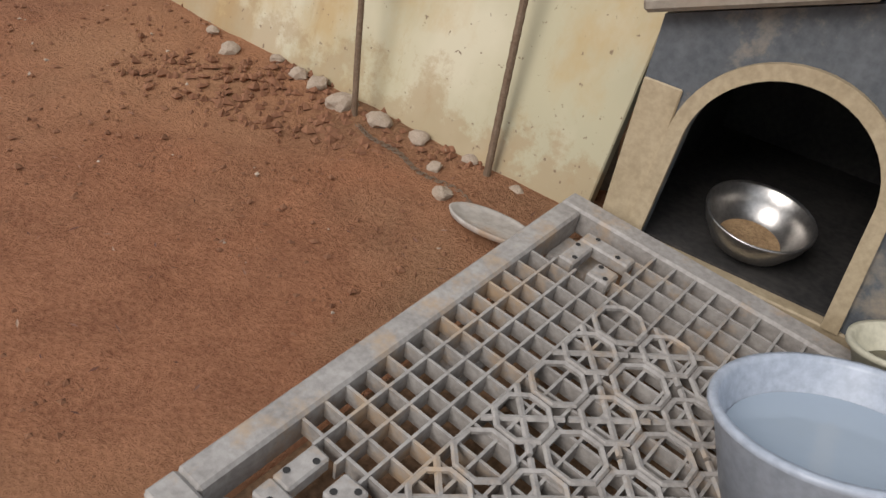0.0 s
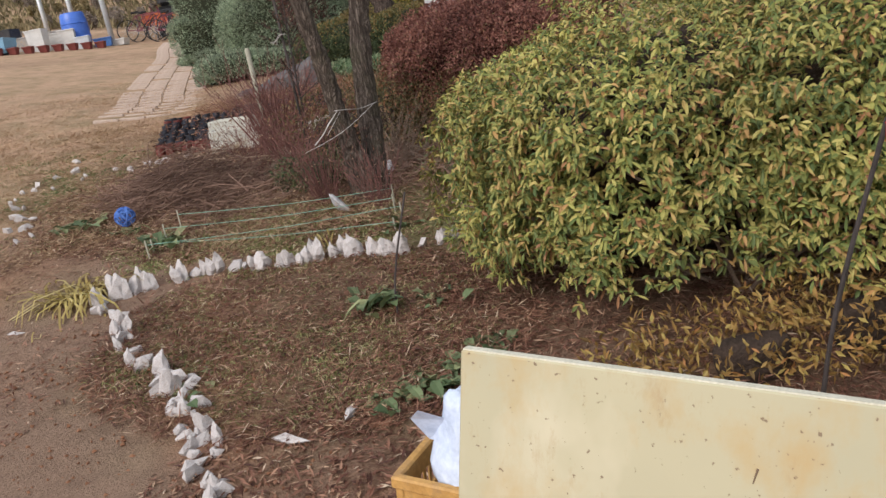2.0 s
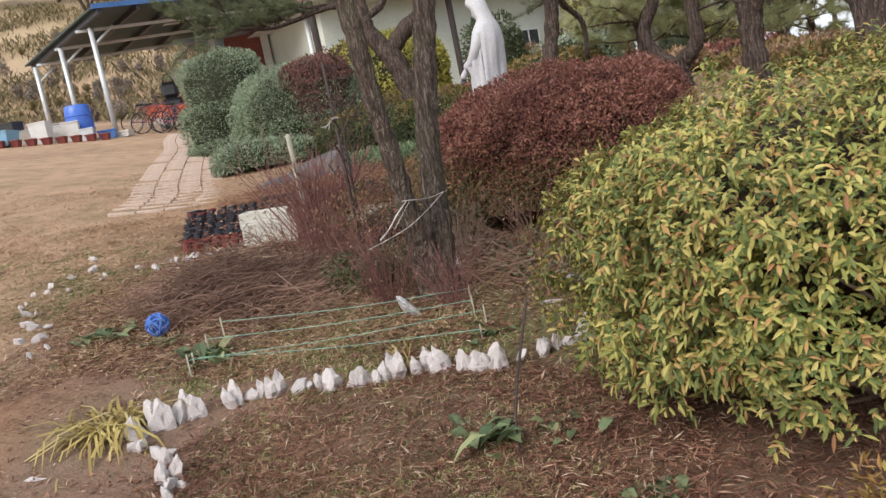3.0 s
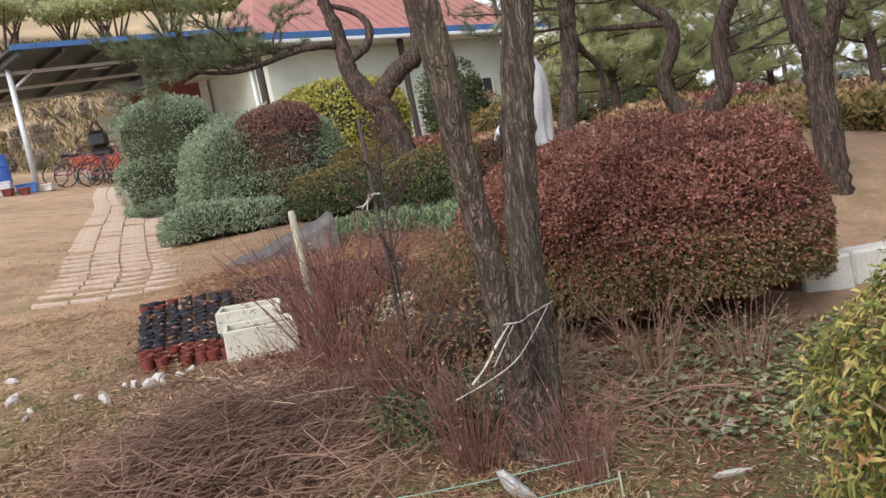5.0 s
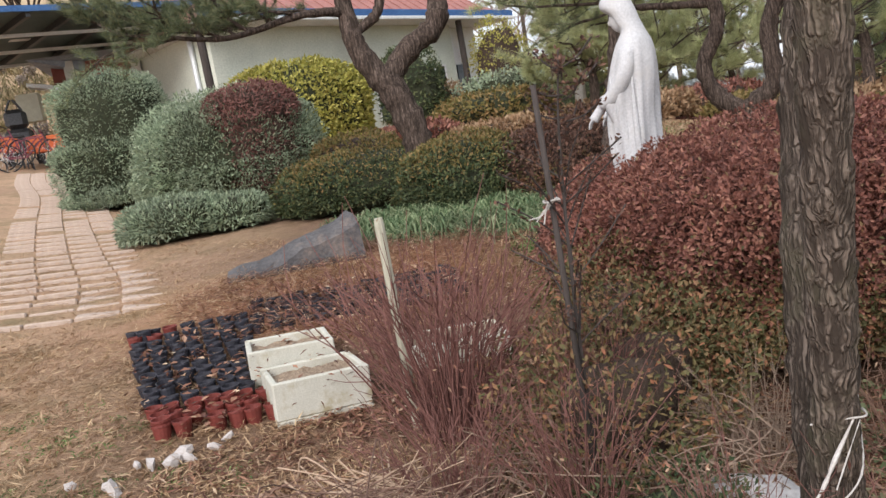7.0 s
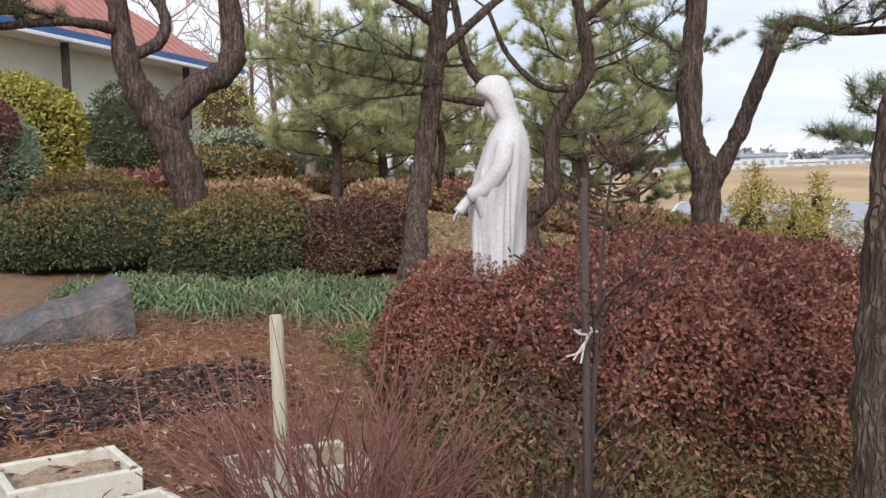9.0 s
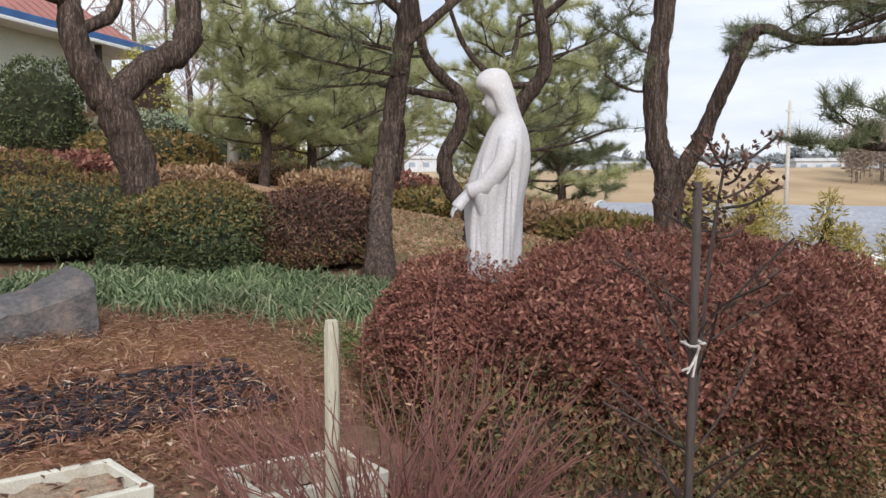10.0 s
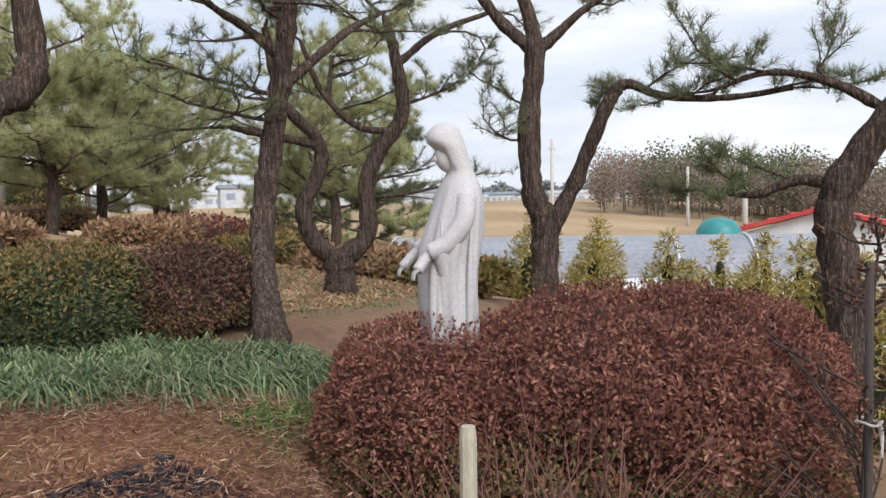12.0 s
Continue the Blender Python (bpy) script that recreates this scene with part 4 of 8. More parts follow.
pine("garden_pine", P2, [[(0.02, 0, -0.15, 0.18), (0.02, 0.02, 0.1, 0.13), (0.16, 0.20, 0.4, 0.105), (0.34, 0.38, 0.8, 0.095), (0.46, 0.42, 1.25, 0.09), (0.51, 0.36, 1.75, 0.088), (0.52, 0.26, 2.3, 0.078), (0.50, 0.14, 2.9, 0.06), (0.46, 0.1, 3.9, 0.03)],
                         [(0.49, 0.28, 1.95, 0.05), (0.76, 0.18, 2.2, 0.042), (1.11, 0.08, 2.5, 0.034), (1.56, 0.03, 2.75, 0.02)],
                         [(0.52, 0.28, 2.2, 0.045), (0.21, 0.38, 2.4, 0.035), (-0.14, 0.38, 2.5, 0.025), (-0.54, 0.38, 2.7, 0.015)],
                         [(0.48, 0.28, 1.75, 0.05), (0.71, 0.68, 1.5, 0.04), (0.96, 0.88, 1.25, 0.035), (0.98, 0.98, 0.8, 0.03)]],
     [((1.11, 0.08, 2.5), (0.6, -0.5, 0.1), 0.7, 0.014, 1), ((1.56, 0.03, 2.75), (0.9, 0.1, 0.2), 0.6, 0.012, 1), ((-0.14, 0.38, 2.5), (-0.7, 0.3, 0.0), 0.7, 0.013, 1), ((-0.54, 0.38, 2.7), (-0.8, -0.2, 0.1), 0.6, 0.012, 1),
      ((0.48, 0.33, 1.7), (-0.7, 0.6, 0.0), 1.0, 0.02, 1), ((0.51, 0.33, 1.9), (-0.5, 0.9, 0.15), 1.1, 0.02, 1), ((0.56, 0.28, 2.6), (0.4, 0.8, 0.1), 1.0, 0.02, 1), ((0.58, 0.28, 2.8), (-0.8, 0.2, 0.1), 1.1, 0.02, 1),
      ((0.56, 0.28, 2.5), (-0.6, 0.7, 0.2), 1.3, 0.022, 1), ((0.56, 0.28, 2.7), (-0.9, -0.2, 0.15), 1.3, 0.022, 1), ((0.58, 0.28, 2.9), (-0.3, 0.9, 0.1), 1.3, 0.022, 1), ((0.58, 0.33, 3.0), (0.5, -0.8, 0.1), 1.2, 0.02, 1), ((0.61, 0.28, 3.1), (0.8, 0.4, 0.1), 1.0, 0.02, 1), ((0.56, 0.28, 3.4), (-0.5, -0.6, 0.2), 1.0, 0.02, 1), ((0.56, 0.38, 3.7), (0.3, -0.6, 0.4), 0.9, 0.02, 1)],
     "slender garden pine with a gently leaning trunk", count=30)
P3 = on(3.05, 12.1)
pine("garden_pine", P3, [[(0.0, 0, -0.2, 0.2), (0.0, 0, 0.15, 0.17), (-0.02, 0, 0.42, 0.17)],
                         [(-0.02, 0, 0.35, 0.11), (-0.22, 0.15, 0.55, 0.10), (-0.32, 0.2, 0.9, 0.085), (-0.16, 0.1, 1.3, 0.08), (-0.2, 0.1, 1.6, 0.07), (-0.5, 0.3, 2.0, 0.055), (-0.6, 0.4, 2.7, 0.04)],
                         [(-0.2, 0.1, 1.55, 0.05), (-0.55, 0.35, 1.62, 0.04), (-0.9, 0.6, 1.7, 0.03)],
                         [(0.0, 0, 0.35, 0.12), (0.22, -0.2, 0.6, 0.10), (0.24, -0.2, 1.15, 0.09), (0.34, -0.3, 1.5, 0.085), (0.5, -0.5, 1.9, 0.075), (0.45, -0.45, 2.5, 0.06), (0.35, -0.4, 2.9, 0.04)],
                         [(0.46, -0.45, 2.4, 0.045), (0.75, -0.8, 2.75, 0.035), (1.2, -1.2, 3.0, 0.025)],
                         [(0.40, -0.4, 1.7, 0.04), (0.15, -0.15, 1.75, 0.035), (-0.1, 0.1, 2.1, 0.03), (-0.3, 0.2, 2.6, 0.02)]],
     [((-0.6, 0.4, 2.6), (-0.7, 0.5, 0.2), 1.0, 0.02, 1), ((-0.5, 0.3, 2.0), (-0.8, 0.3, 0.1), 1.0, 0.02, 1), ((-0.9, 0.6, 1.7), (-0.7, 0.6, 0.0), 1.0, 0.018, 1), ((-0.6, 0.4, 2.7), (0.2, 0.6, 0.5), 0.9, 0.02, 1),
      ((0.75, -0.8, 2.75), (0.7, -0.4, 0.1), 0.8, 0.016, 1), ((1.2, -1.2, 3.0), (0.7, -0.7, 0.1), 0.8, 0.014, 1), ((0.35, -0.4, 2.9), (-0.3, 0.6, 0.5), 0.9, 0.02, 1), ((0.4, -0.4, 2.7), (-0.7, 0.4, 0.1), 1.0, 0.018, 1),
      ((-0.3, 0.2, 2.6), (-0.5, 0.1, 0.3), 0.8, 0.014, 1), ((0.28, -0.25, 1.0), (0.7, -0.8, -0.1), 1.2, 0.02, 1), ((0.26, -0.2, 1.2), (0.8, -0.4, 0.0), 1.0, 0.018, 1), ((0.55, -0.5, 2.0), (0.7, -0.6, 0.2), 1.0, 0.018, 1)],
     "low pine forked into two crooked stems", count=26)
P4 = on(3.04, 9.76)
pine("garden_pine", P4, [[(0.0, 0, -0.2, 0.16), (0.0, 0, 0.3, 0.135), (0.0, 0, 1.0, 0.12), (0.0, 0.0, 1.3, 0.125), (-0.06, 0.08, 1.55, 0.10), (-0.08, 0.1, 2.1, 0.098), (-0.05, 0.05, 2.75, 0.085), (-0.09, 0.1, 3.15, 0.06), (-0.2, 0.3, 3.7, 0.045)],
                         [(0.02, -0.02, 1.15, 0.09), (0.09, -0.25, 1.6, 0.072), (0.12, -0.42, 2.0, 0.065), (0.16, -0.58, 2.35, 0.062), (0.19, -0.72, 2.45, 0.045), (0.25, -1.0, 2.33, 0.035), (0.33, -1.5, 2.28, 0.028), (0.4, -2.0, 2.32, 0.02)],
                         [(-0.06, 0.05, 2.75, 0.055), (0.05, -0.15, 2.95, 0.045), (0.12, -0.4, 3.15, 0.03), (0.2, -0.8, 3.3, 0.02)],
                         [(-0.06, 0.08, 2.8, 0.06), (-0.2, 0.35, 3.1, 0.05), (-0.3, 0.6, 3.5, 0.04)]],
     [((0.18, -0.65, 2.42), (0.3, 0.5, 0.2), 0.45, 0.012, 1), ((0.22, -0.85, 2.4), (0.2, -0.3, 0.3), 0.5, 0.012, 1), ((0.28, -1.2, 2.3), (-0.3, -0.6, 0.25), 0.6, 0.012, 1), ((0.3, -1.3, 2.3), (0.6, -0.5, 0.2), 0.6, 0.012, 1),
      ((0.36, -1.75, 2.3), (0.0, -0.9, 0.2), 0.6, 0.012, 1), ((0.4, -2.0, 2.32), (0.4, -0.8, 0.1), 0.5, 0.01, 1), ((0.2, -0.8, 3.3), (0.4, -0.6, 0.1), 0.8, 0.014, 1), ((0.12, -0.4, 3.15), (0.7, -0.2, 0.2), 0.8, 0.014, 1),
      ((-0.3, 0.6, 3.5), (-0.2, 0.8, 0.1), 0.8, 0.014, 1), ((-0.08, 0.1, 2.0), (-0.2, 0.9, 0.0), 0.8, 0.014, 1), ((-0.07, 0.1, 2.3), (-0.6, 0.6, 0.1), 0.7, 0.012, 1), ((-0.2, 0.3, 3.7), (0.1, 0.2, 0.6), 0.8, 0.014, 1), ((0.14, -0.5, 2.2), (0.5, 0.5, 0.1), 0.4, 0.01, 1)],
     "garden pine forked low over the red shrub", count=26)
P5 = on(2.9, 7.36)
pine("garden_pine", P5, [[(0.0, 0, -0.2, 0.22), (0.0, 0, 0.3, 0.17), (-0.02, -0.04, 0.9, 0.145), (-0.03, 0.02, 1.5, 0.135), (-0.02, 0.06, 1.95, 0.13), (0.0, -0.1, 2.3, 0.12), (0.02, -0.35, 2.65, 0.11), (0.1, -0.7, 3.1, 0.085)],
                         [(0.0, 0.05, 2.1, 0.05), (-0.02, 0.3, 2.15, 0.04), (-0.05, 0.6, 2.05, 0.03), (-0.1, 0.95, 2.1, 0.018)],
                         [(0.02, -0.3, 2.6, 0.045), (0.0, 0.1, 2.85, 0.035), (-0.05, 0.5, 2.95, 0.025), (-0.1, 0.9, 2.85, 0.015)]],
     [((-0.05, 0.6, 2.05), (-0.2, 0.7, 0.2), 0.5, 0.011, 1), ((-0.1, 0.95, 2.1), (0.1, 0.8, 0.0), 0.45, 0.01, 1), ((-0.02, 0.3, 2.15), (0.4, 0.6, 0.2), 0.6, 0.012, 1), ((-0.05, 0.5, 2.95), (-0.3, 0.6, 0.2), 0.7, 0.012, 1),
      ((-0.1, 0.9, 2.85), (0.0, 0.9, -0.1), 0.6, 0.012, 1), ((0.0, 0.1, 2.85), (0.5, 0.6, 0.4), 0.8, 0.014, 1), ((0.1, -0.7, 3.1), (0.0, 0.6, 0.5), 1.0, 0.016, 1), ((-0.05, 0.7, 2.9), (0.3, 0.5, 0.3), 0.7, 0.012, 1), ((-0.08, 0.8, 2.1), (-0.4, 0.4, -0.1), 0.4, 0.01, 1)],
     "garden pine with a bent trunk and reaching boughs", count=28)

# pines further back, with fuller crowns
for x, y, h, ln, mat_, lab in ((10.4, 24.2, 4.2, 2.2, NEEDLES_PALE, "young broad pine with pale green needles"), (7.2, 22.0, 3.6, 1.9, NEEDLES_PALE, "young broad pine with pale green needles"),
                               (9.0, 17.0, 4.4, 1.9, NEEDLES_PALE, "broad garden pine on the slope"), (5.2, 20.6, 3.4, 1.7, NEEDLES_PALE, "young broad pine with pale green needles"), (12.6, 26.5, 4.6, 2.2, NEEDLES_PALE, "young broad pine with pale green needles"), (15.5, 23.5, 4.4, 2.2, NEEDLES_PALE, "young broad pine with pale green needles"), (13.5, 19.5, 4.6, 2.0, NEEDLES, "dark garden pine on the slope")):
    t = [(0, 0, -0.2, 0.12), (0.1, 0, h * 0.3, 0.10), (-0.1, 0.1, h * 0.6, 0.08), (0.1, 0, h, 0.04)]
    pine("slope_pine", on(x, y), [t], auto_boughs(t, 22, ln, 0.03, 1, 0.25), lab, mat_, 74, 0.23, 0.009, spread=1.0, group="slope pines")

# shrubs and hedges of the garden
for x, y, lobes, n in ((-1.05, 12.85, [(0.1, 0, 0.22, 0.95, 0.66, 0.42), (-0.5, 0.1, 0.2, 0.5, 0.5, 0.38)], 19000), (-0.26, 11.92, [(0, 0, 0.20, 0.66, 0.62, 0.46)], 15000)):
    shrub("low_hedge", on(x, y), lobes, n, 0.042, 0.018, LEAF_OLIVE, "clipped dark green hedge with a bronzed top", "hedge", CORE_GREEN, mix=LEAF_DARK, mix_below=0.46, shrink=0.84, rough=0.14, group="low hedges", square=2.2)
shrub("low_hedge", on(0.58, 11.72), [(0, 0, 0.18, 0.74, 0.52, 0.44)], 17000, 0.040, 0.017, LEAF_BRONZE, "clipped brown hedge with dark winter leaves", "hedge", CORE, mix=LEAF_LOWER, mix_below=0.1, shrink=0.84, rough=0.14, group="low hedges", square=2.2)
for x, y, r, h, n, lobes in ((-2.65, 15.6, 1.2, 1.4, 38000, [(0.2, 0, 0.55, 1.28, 1.15, 0.98)]), (-4.1, 17.4, 1.0, 2.0, 34000, [(0, 0, 1.45, 0.85, 0.85, 0.60), (-0.1, 0, 0.78, 0.92, 0.92, 0.32), (0.15, -0.1, 0.12, 1.1, 1.0, 0.22)]),
                             (-3.10, 13.25, 0.7, 0.5, 9000, [(0.0, 0, 0.16, 0.58, 0.5, 0.28), (0.62, -0.05, 0.12, 0.42, 0.4, 0.24)])):
    shrub("ball_juniper", on(x, y), lobes, n, 0.055, 0.015, LEAF_JUNIPER, "ball-clipped blue-green juniper shrub by the path", "shrub", CORE_GREEN, shrink=0.85, rough=0.11, depth=0.28, tip=1.2, group="clipped junipers", square=2.2)
shrub("dry_shrub", on(-1.6, 15.5), [(-0.5, -0.28, 1.0, 0.62, 0.72, 0.52), (-0.1, 0.1, 0.4, 0.5, 0.6, 0.4)], 13000, 0.06, 0.02, TWIG_RED, "brown half-dead juniper beside the green ball", "shrub", CORE, shrink=0.85, rough=0.1)
shrub("golden_shrub", on(-1.0, 23.0), [(0, 0, 0.9, 1.75, 1.3, 1.2)], 16000, 0.11, 0.05, LEAF_YELLOW_TOP, "rounded golden-green clipped shrub", "shrub", CORE_GREEN, shrink=0.9, rough=0.07)
shrub("olive_shrub", on(0.0, 14.6), [(-0.9, 0.2, 0.3, 0.6, 0.5, 0.42), (0.2, 0.2, 0.2, 0.7, 0.5, 0.22)], 7000, 0.06, 0.025, LEAF_OLIVE, "low olive and rust coloured shrub bed", "shrub", CORE, mix=LEAF_LOWER, mix_below=0.45, rough=0.1)


# ---- things by the kennel ----
def axes(origin, x, z_hint=(0, 0, 1)):
    """A pose whose x axis runs along x and whose z axis leans to z_hint."""
    x = Vector(x).normalized()
    y = Vector(z_hint).cross(x).normalized()
    z = x.cross(y)
    m = Matrix((x, y, z)).transposed().to_4x4()
    m.translation = origin
    return m


def rock_mesh(name, material, seed, stretch=(1, 1, 1), sub=2, rough=0.35):
    bm = bmesh.new()
    bmesh.ops.create_icosphere(bm, subdivisions=sub, radius=1.0)
    for v in bm.verts:
        n = noise.noise(v.co * 1.1 + Vector((seed, seed * 2.3, 1))) * rough + noise.noise(v.co * 2.7 + Vector((seed, 0, 5))) * rough * 0.5
        c = v.co * (1 + n)
        v.co = Vector((round(c.x * 4.5) / 4.5 * 0.45 + c.x * 0.55, round(c.y * 4.5) / 4.5 * 0.45 + c.y * 0.55, c.z)) * 1.0
        v.co = Vector((v.co.x * stretch[0], v.co.y * stretch[1], v.co.z * stretch[2]))
    me = bpy.data.meshes.new(name)
    bm.to_mesh(me)
    bm.free()
    me.materials.append(material)
    return me


def panel_board():
    m = axes((-0.45, 2.505, -0.42), (1.48, -0.78, -0.22), (0.19, 0.08, 0.79))
    ob = thing("wall_panel", m, label="cream insulation panel with mud stains stood on edge in the soil", category="panel")
    part("sheet", box(Buf(), (0, -0.022, 0), (1.72, 0.022, 0.865), None, 0.004), PANEL, ob)
    part("foam_core", box(Buf(), (0.004, -0.016, 0.002), (1.716, 0.016, 0.869), None), PANEL_EDGE, ob)
    for k in range(6):
        x, z = rng.uniform(0.1, 1.6), rng.uniform(0.15, 0.7)
        part("scratch", tube(Buf(), [(x, -0.0225, z), (x + rng.normal(0, 0.012), -0.0228, z - rng.uniform(0.02, 0.05))], [0.003, 0.0012], 5), RUST, ob)
    return ob


panel_board()
# a second, darker sheet behind the kennel side
back = thing("wall_panel", axes((0.98, 1.82, -0.66), (0.75, 0.05, 0.0), (0.05, 0.1, 0.9)), label="dull brown sheet leaning behind the kennel", category="panel")
part("sheet", box(Buf(), (0, 0, 0), (0.15, 0.03, 0.6), None, 0.004), mottled("dull_brown_sheet", (0.16, 0.13, 0.10), (0.30, 0.25, 0.19), 5, 40, 0.8), back)


def hook_rod():
    ob = thing("steel_stake", pose(0.405, 1.945, -0.575) @ Matrix.Scale(1.15, 4), label="rusty steel rod with a bent loop handle stuck in the soil", category="stake")
    part("shaft", tube(Buf(), spline([(0, 0, -0.1), (0.005, 0.005, 0.15), (0.01, 0.02, 0.38)], 5), 0.0075, 10, 0.03), RUST, ob)
    a = np.linspace(-0.5 * np.pi, 1.5 * np.pi, 22)
    loop = np.stack([0.01 + 0.016 * np.cos(a) * (1 + 0.2 * np.sin(a)), np.full(22, 0.022), 0.435 + 0.055 * np.sin(a)], -1)
    part("loop", tube(Buf(), loop, 0.0072, 8), RUST, ob)


hook_rod()
rod = thing("steel_rod", (0.795, 1.79, -0.63), label="tall straight rusty ribbed steel rod in the soil", category="stake")
ln = np.linspace(0, 1, 90)
part("shaft", tube(Buf(), np.outer(ln, (0.13, 0.10, 1.6)), 0.0098 + 0.001 * (np.arange(90) % 2), 10), RUST, rod)
stick = thing("thin_stick", (0.97, 3.3, -0.45), label="dark thin stick with a red ribbon behind the panel", category="stake")
part("shaft", tube(Buf(), spline([(0, 0, 0), (0.09, -0.03, 0.5), (0.27, -0.09, 1.15)], 5), 0.009, 7, 0.05), DARK_WOOD, stick)
part("ribbon", box(Buf(), (0.26, -0.10, 0.98), (0.29, -0.09, 1.14), None, 0.002), mottled("red_ribbon", (0.45, 0.03, 0.02), (0.6, 0.06, 0.04), 9, 60, 0.6), stick, "red ribbon")
tall = thing("tarp_stay", (1.27, 2.62, -0.55), label="blue-green thin stay leaning on the old tree", category="stake")
part("shaft", tube(Buf(), spline([(0, 0, 0), (-0.05, 0.05, 0.5), (-0.12, 0.1, 1.2)], 4), 0.007, 7), mottled("blue_green_paint", (0.12, 0.22, 0.20), (0.20, 0.30, 0.28), 9, 60), tall)

# stones by the panel's foot
ROCKS = [rock_mesh("stone", ROCK, 3.1 * k + 1, (1, 0.8 + 0.1 * (k % 3), 0.62)) for k in range(6)]
for k, (x, y, s) in enumerate(((-0.03, 2.17, 0.034), (0.36, 1.99, 0.050), (0.48, 1.94, 0.041), (0.70, 1.67, 0.034), (0.60, 1.90, 0.031), (0.75, 1.85, 0.026), (0.20, 2.11, 0.031), (0.12, 2.17, 0.026), (0.66, 1.78, 0.022), (0.27, 2.07, 0.036), (0.88, 1.75, 0.024), (-0.12, 2.27, 0.022), (0.62, 1.98, 0.036), (0.51, 2.03, 0.031))):
    o = new("stone", ROCKS[k % 6])
    o.matrix_world = pose(*on(x, y, s * 0.25), rng.uniform(-20, 20), rng.uniform(-20, 20), rng.uniform(0, 360)) @ Matrix.Scale(s, 4)
    tagged(o, "small tan stone lying at the panel's foot", "stone", "stones by the panel")


def chain():
    ob = thing("dog_chain", on(0.43, 1.90, 0.008), label="thin steel chain lying on the red soil", category="chain")
    a = np.linspace(0, 2 * np.pi, 13)
    link = tube(Buf(), np.stack([0.011 * np.cos(a), 0.006 * np.sin(a), 0 * a], -1), 0.0018, 5).mesh("link", RUST)
    line = spline([(0, 0), (0.05, -0.05), (0.13, -0.09), (0.20, -0.16), (0.30, -0.20), (0.36, -0.27)], 8)
    for k in range(len(line)):
        x, y = line[k]
        d = line[min(k + 1, len(line) - 1)] - line[max(k - 1, 0)]
        o = new("link", link)
        o.parent = ob
        z = float(land(0.43 + x, 1.90 + y) - land(0.43, 1.90))
        o.matrix_local = pose(x, y, z, 70 * (k % 2), 0, math.degrees(math.atan2(d[1], d[0])))


chain()
lid = thing("oval_dish", pose(*on(0.83, 1.555, 0.020), -9, 5, -28) @ Matrix.Scale(1.25, 4), label="dull white oval plastic dish lying on the soil", category="dish")
part("dish", turned(Buf(), [(0.0, 0.011), (0.06, 0.011), (0.085, 0.013), (0.09, 0.016), (0.094, 0.014), (0.088, 0.004), (0.06, 0.0), (0.0, 0.0)], 36, 1.0, 0.62), mottled("soiled_white_plastic", (0.36, 0.32, 0.28), (0.52, 0.48, 0.43), 9, 60, 0.6, stain=(0.36, 0.24, 0.15), stain_scale=6), lid, smooth=True)


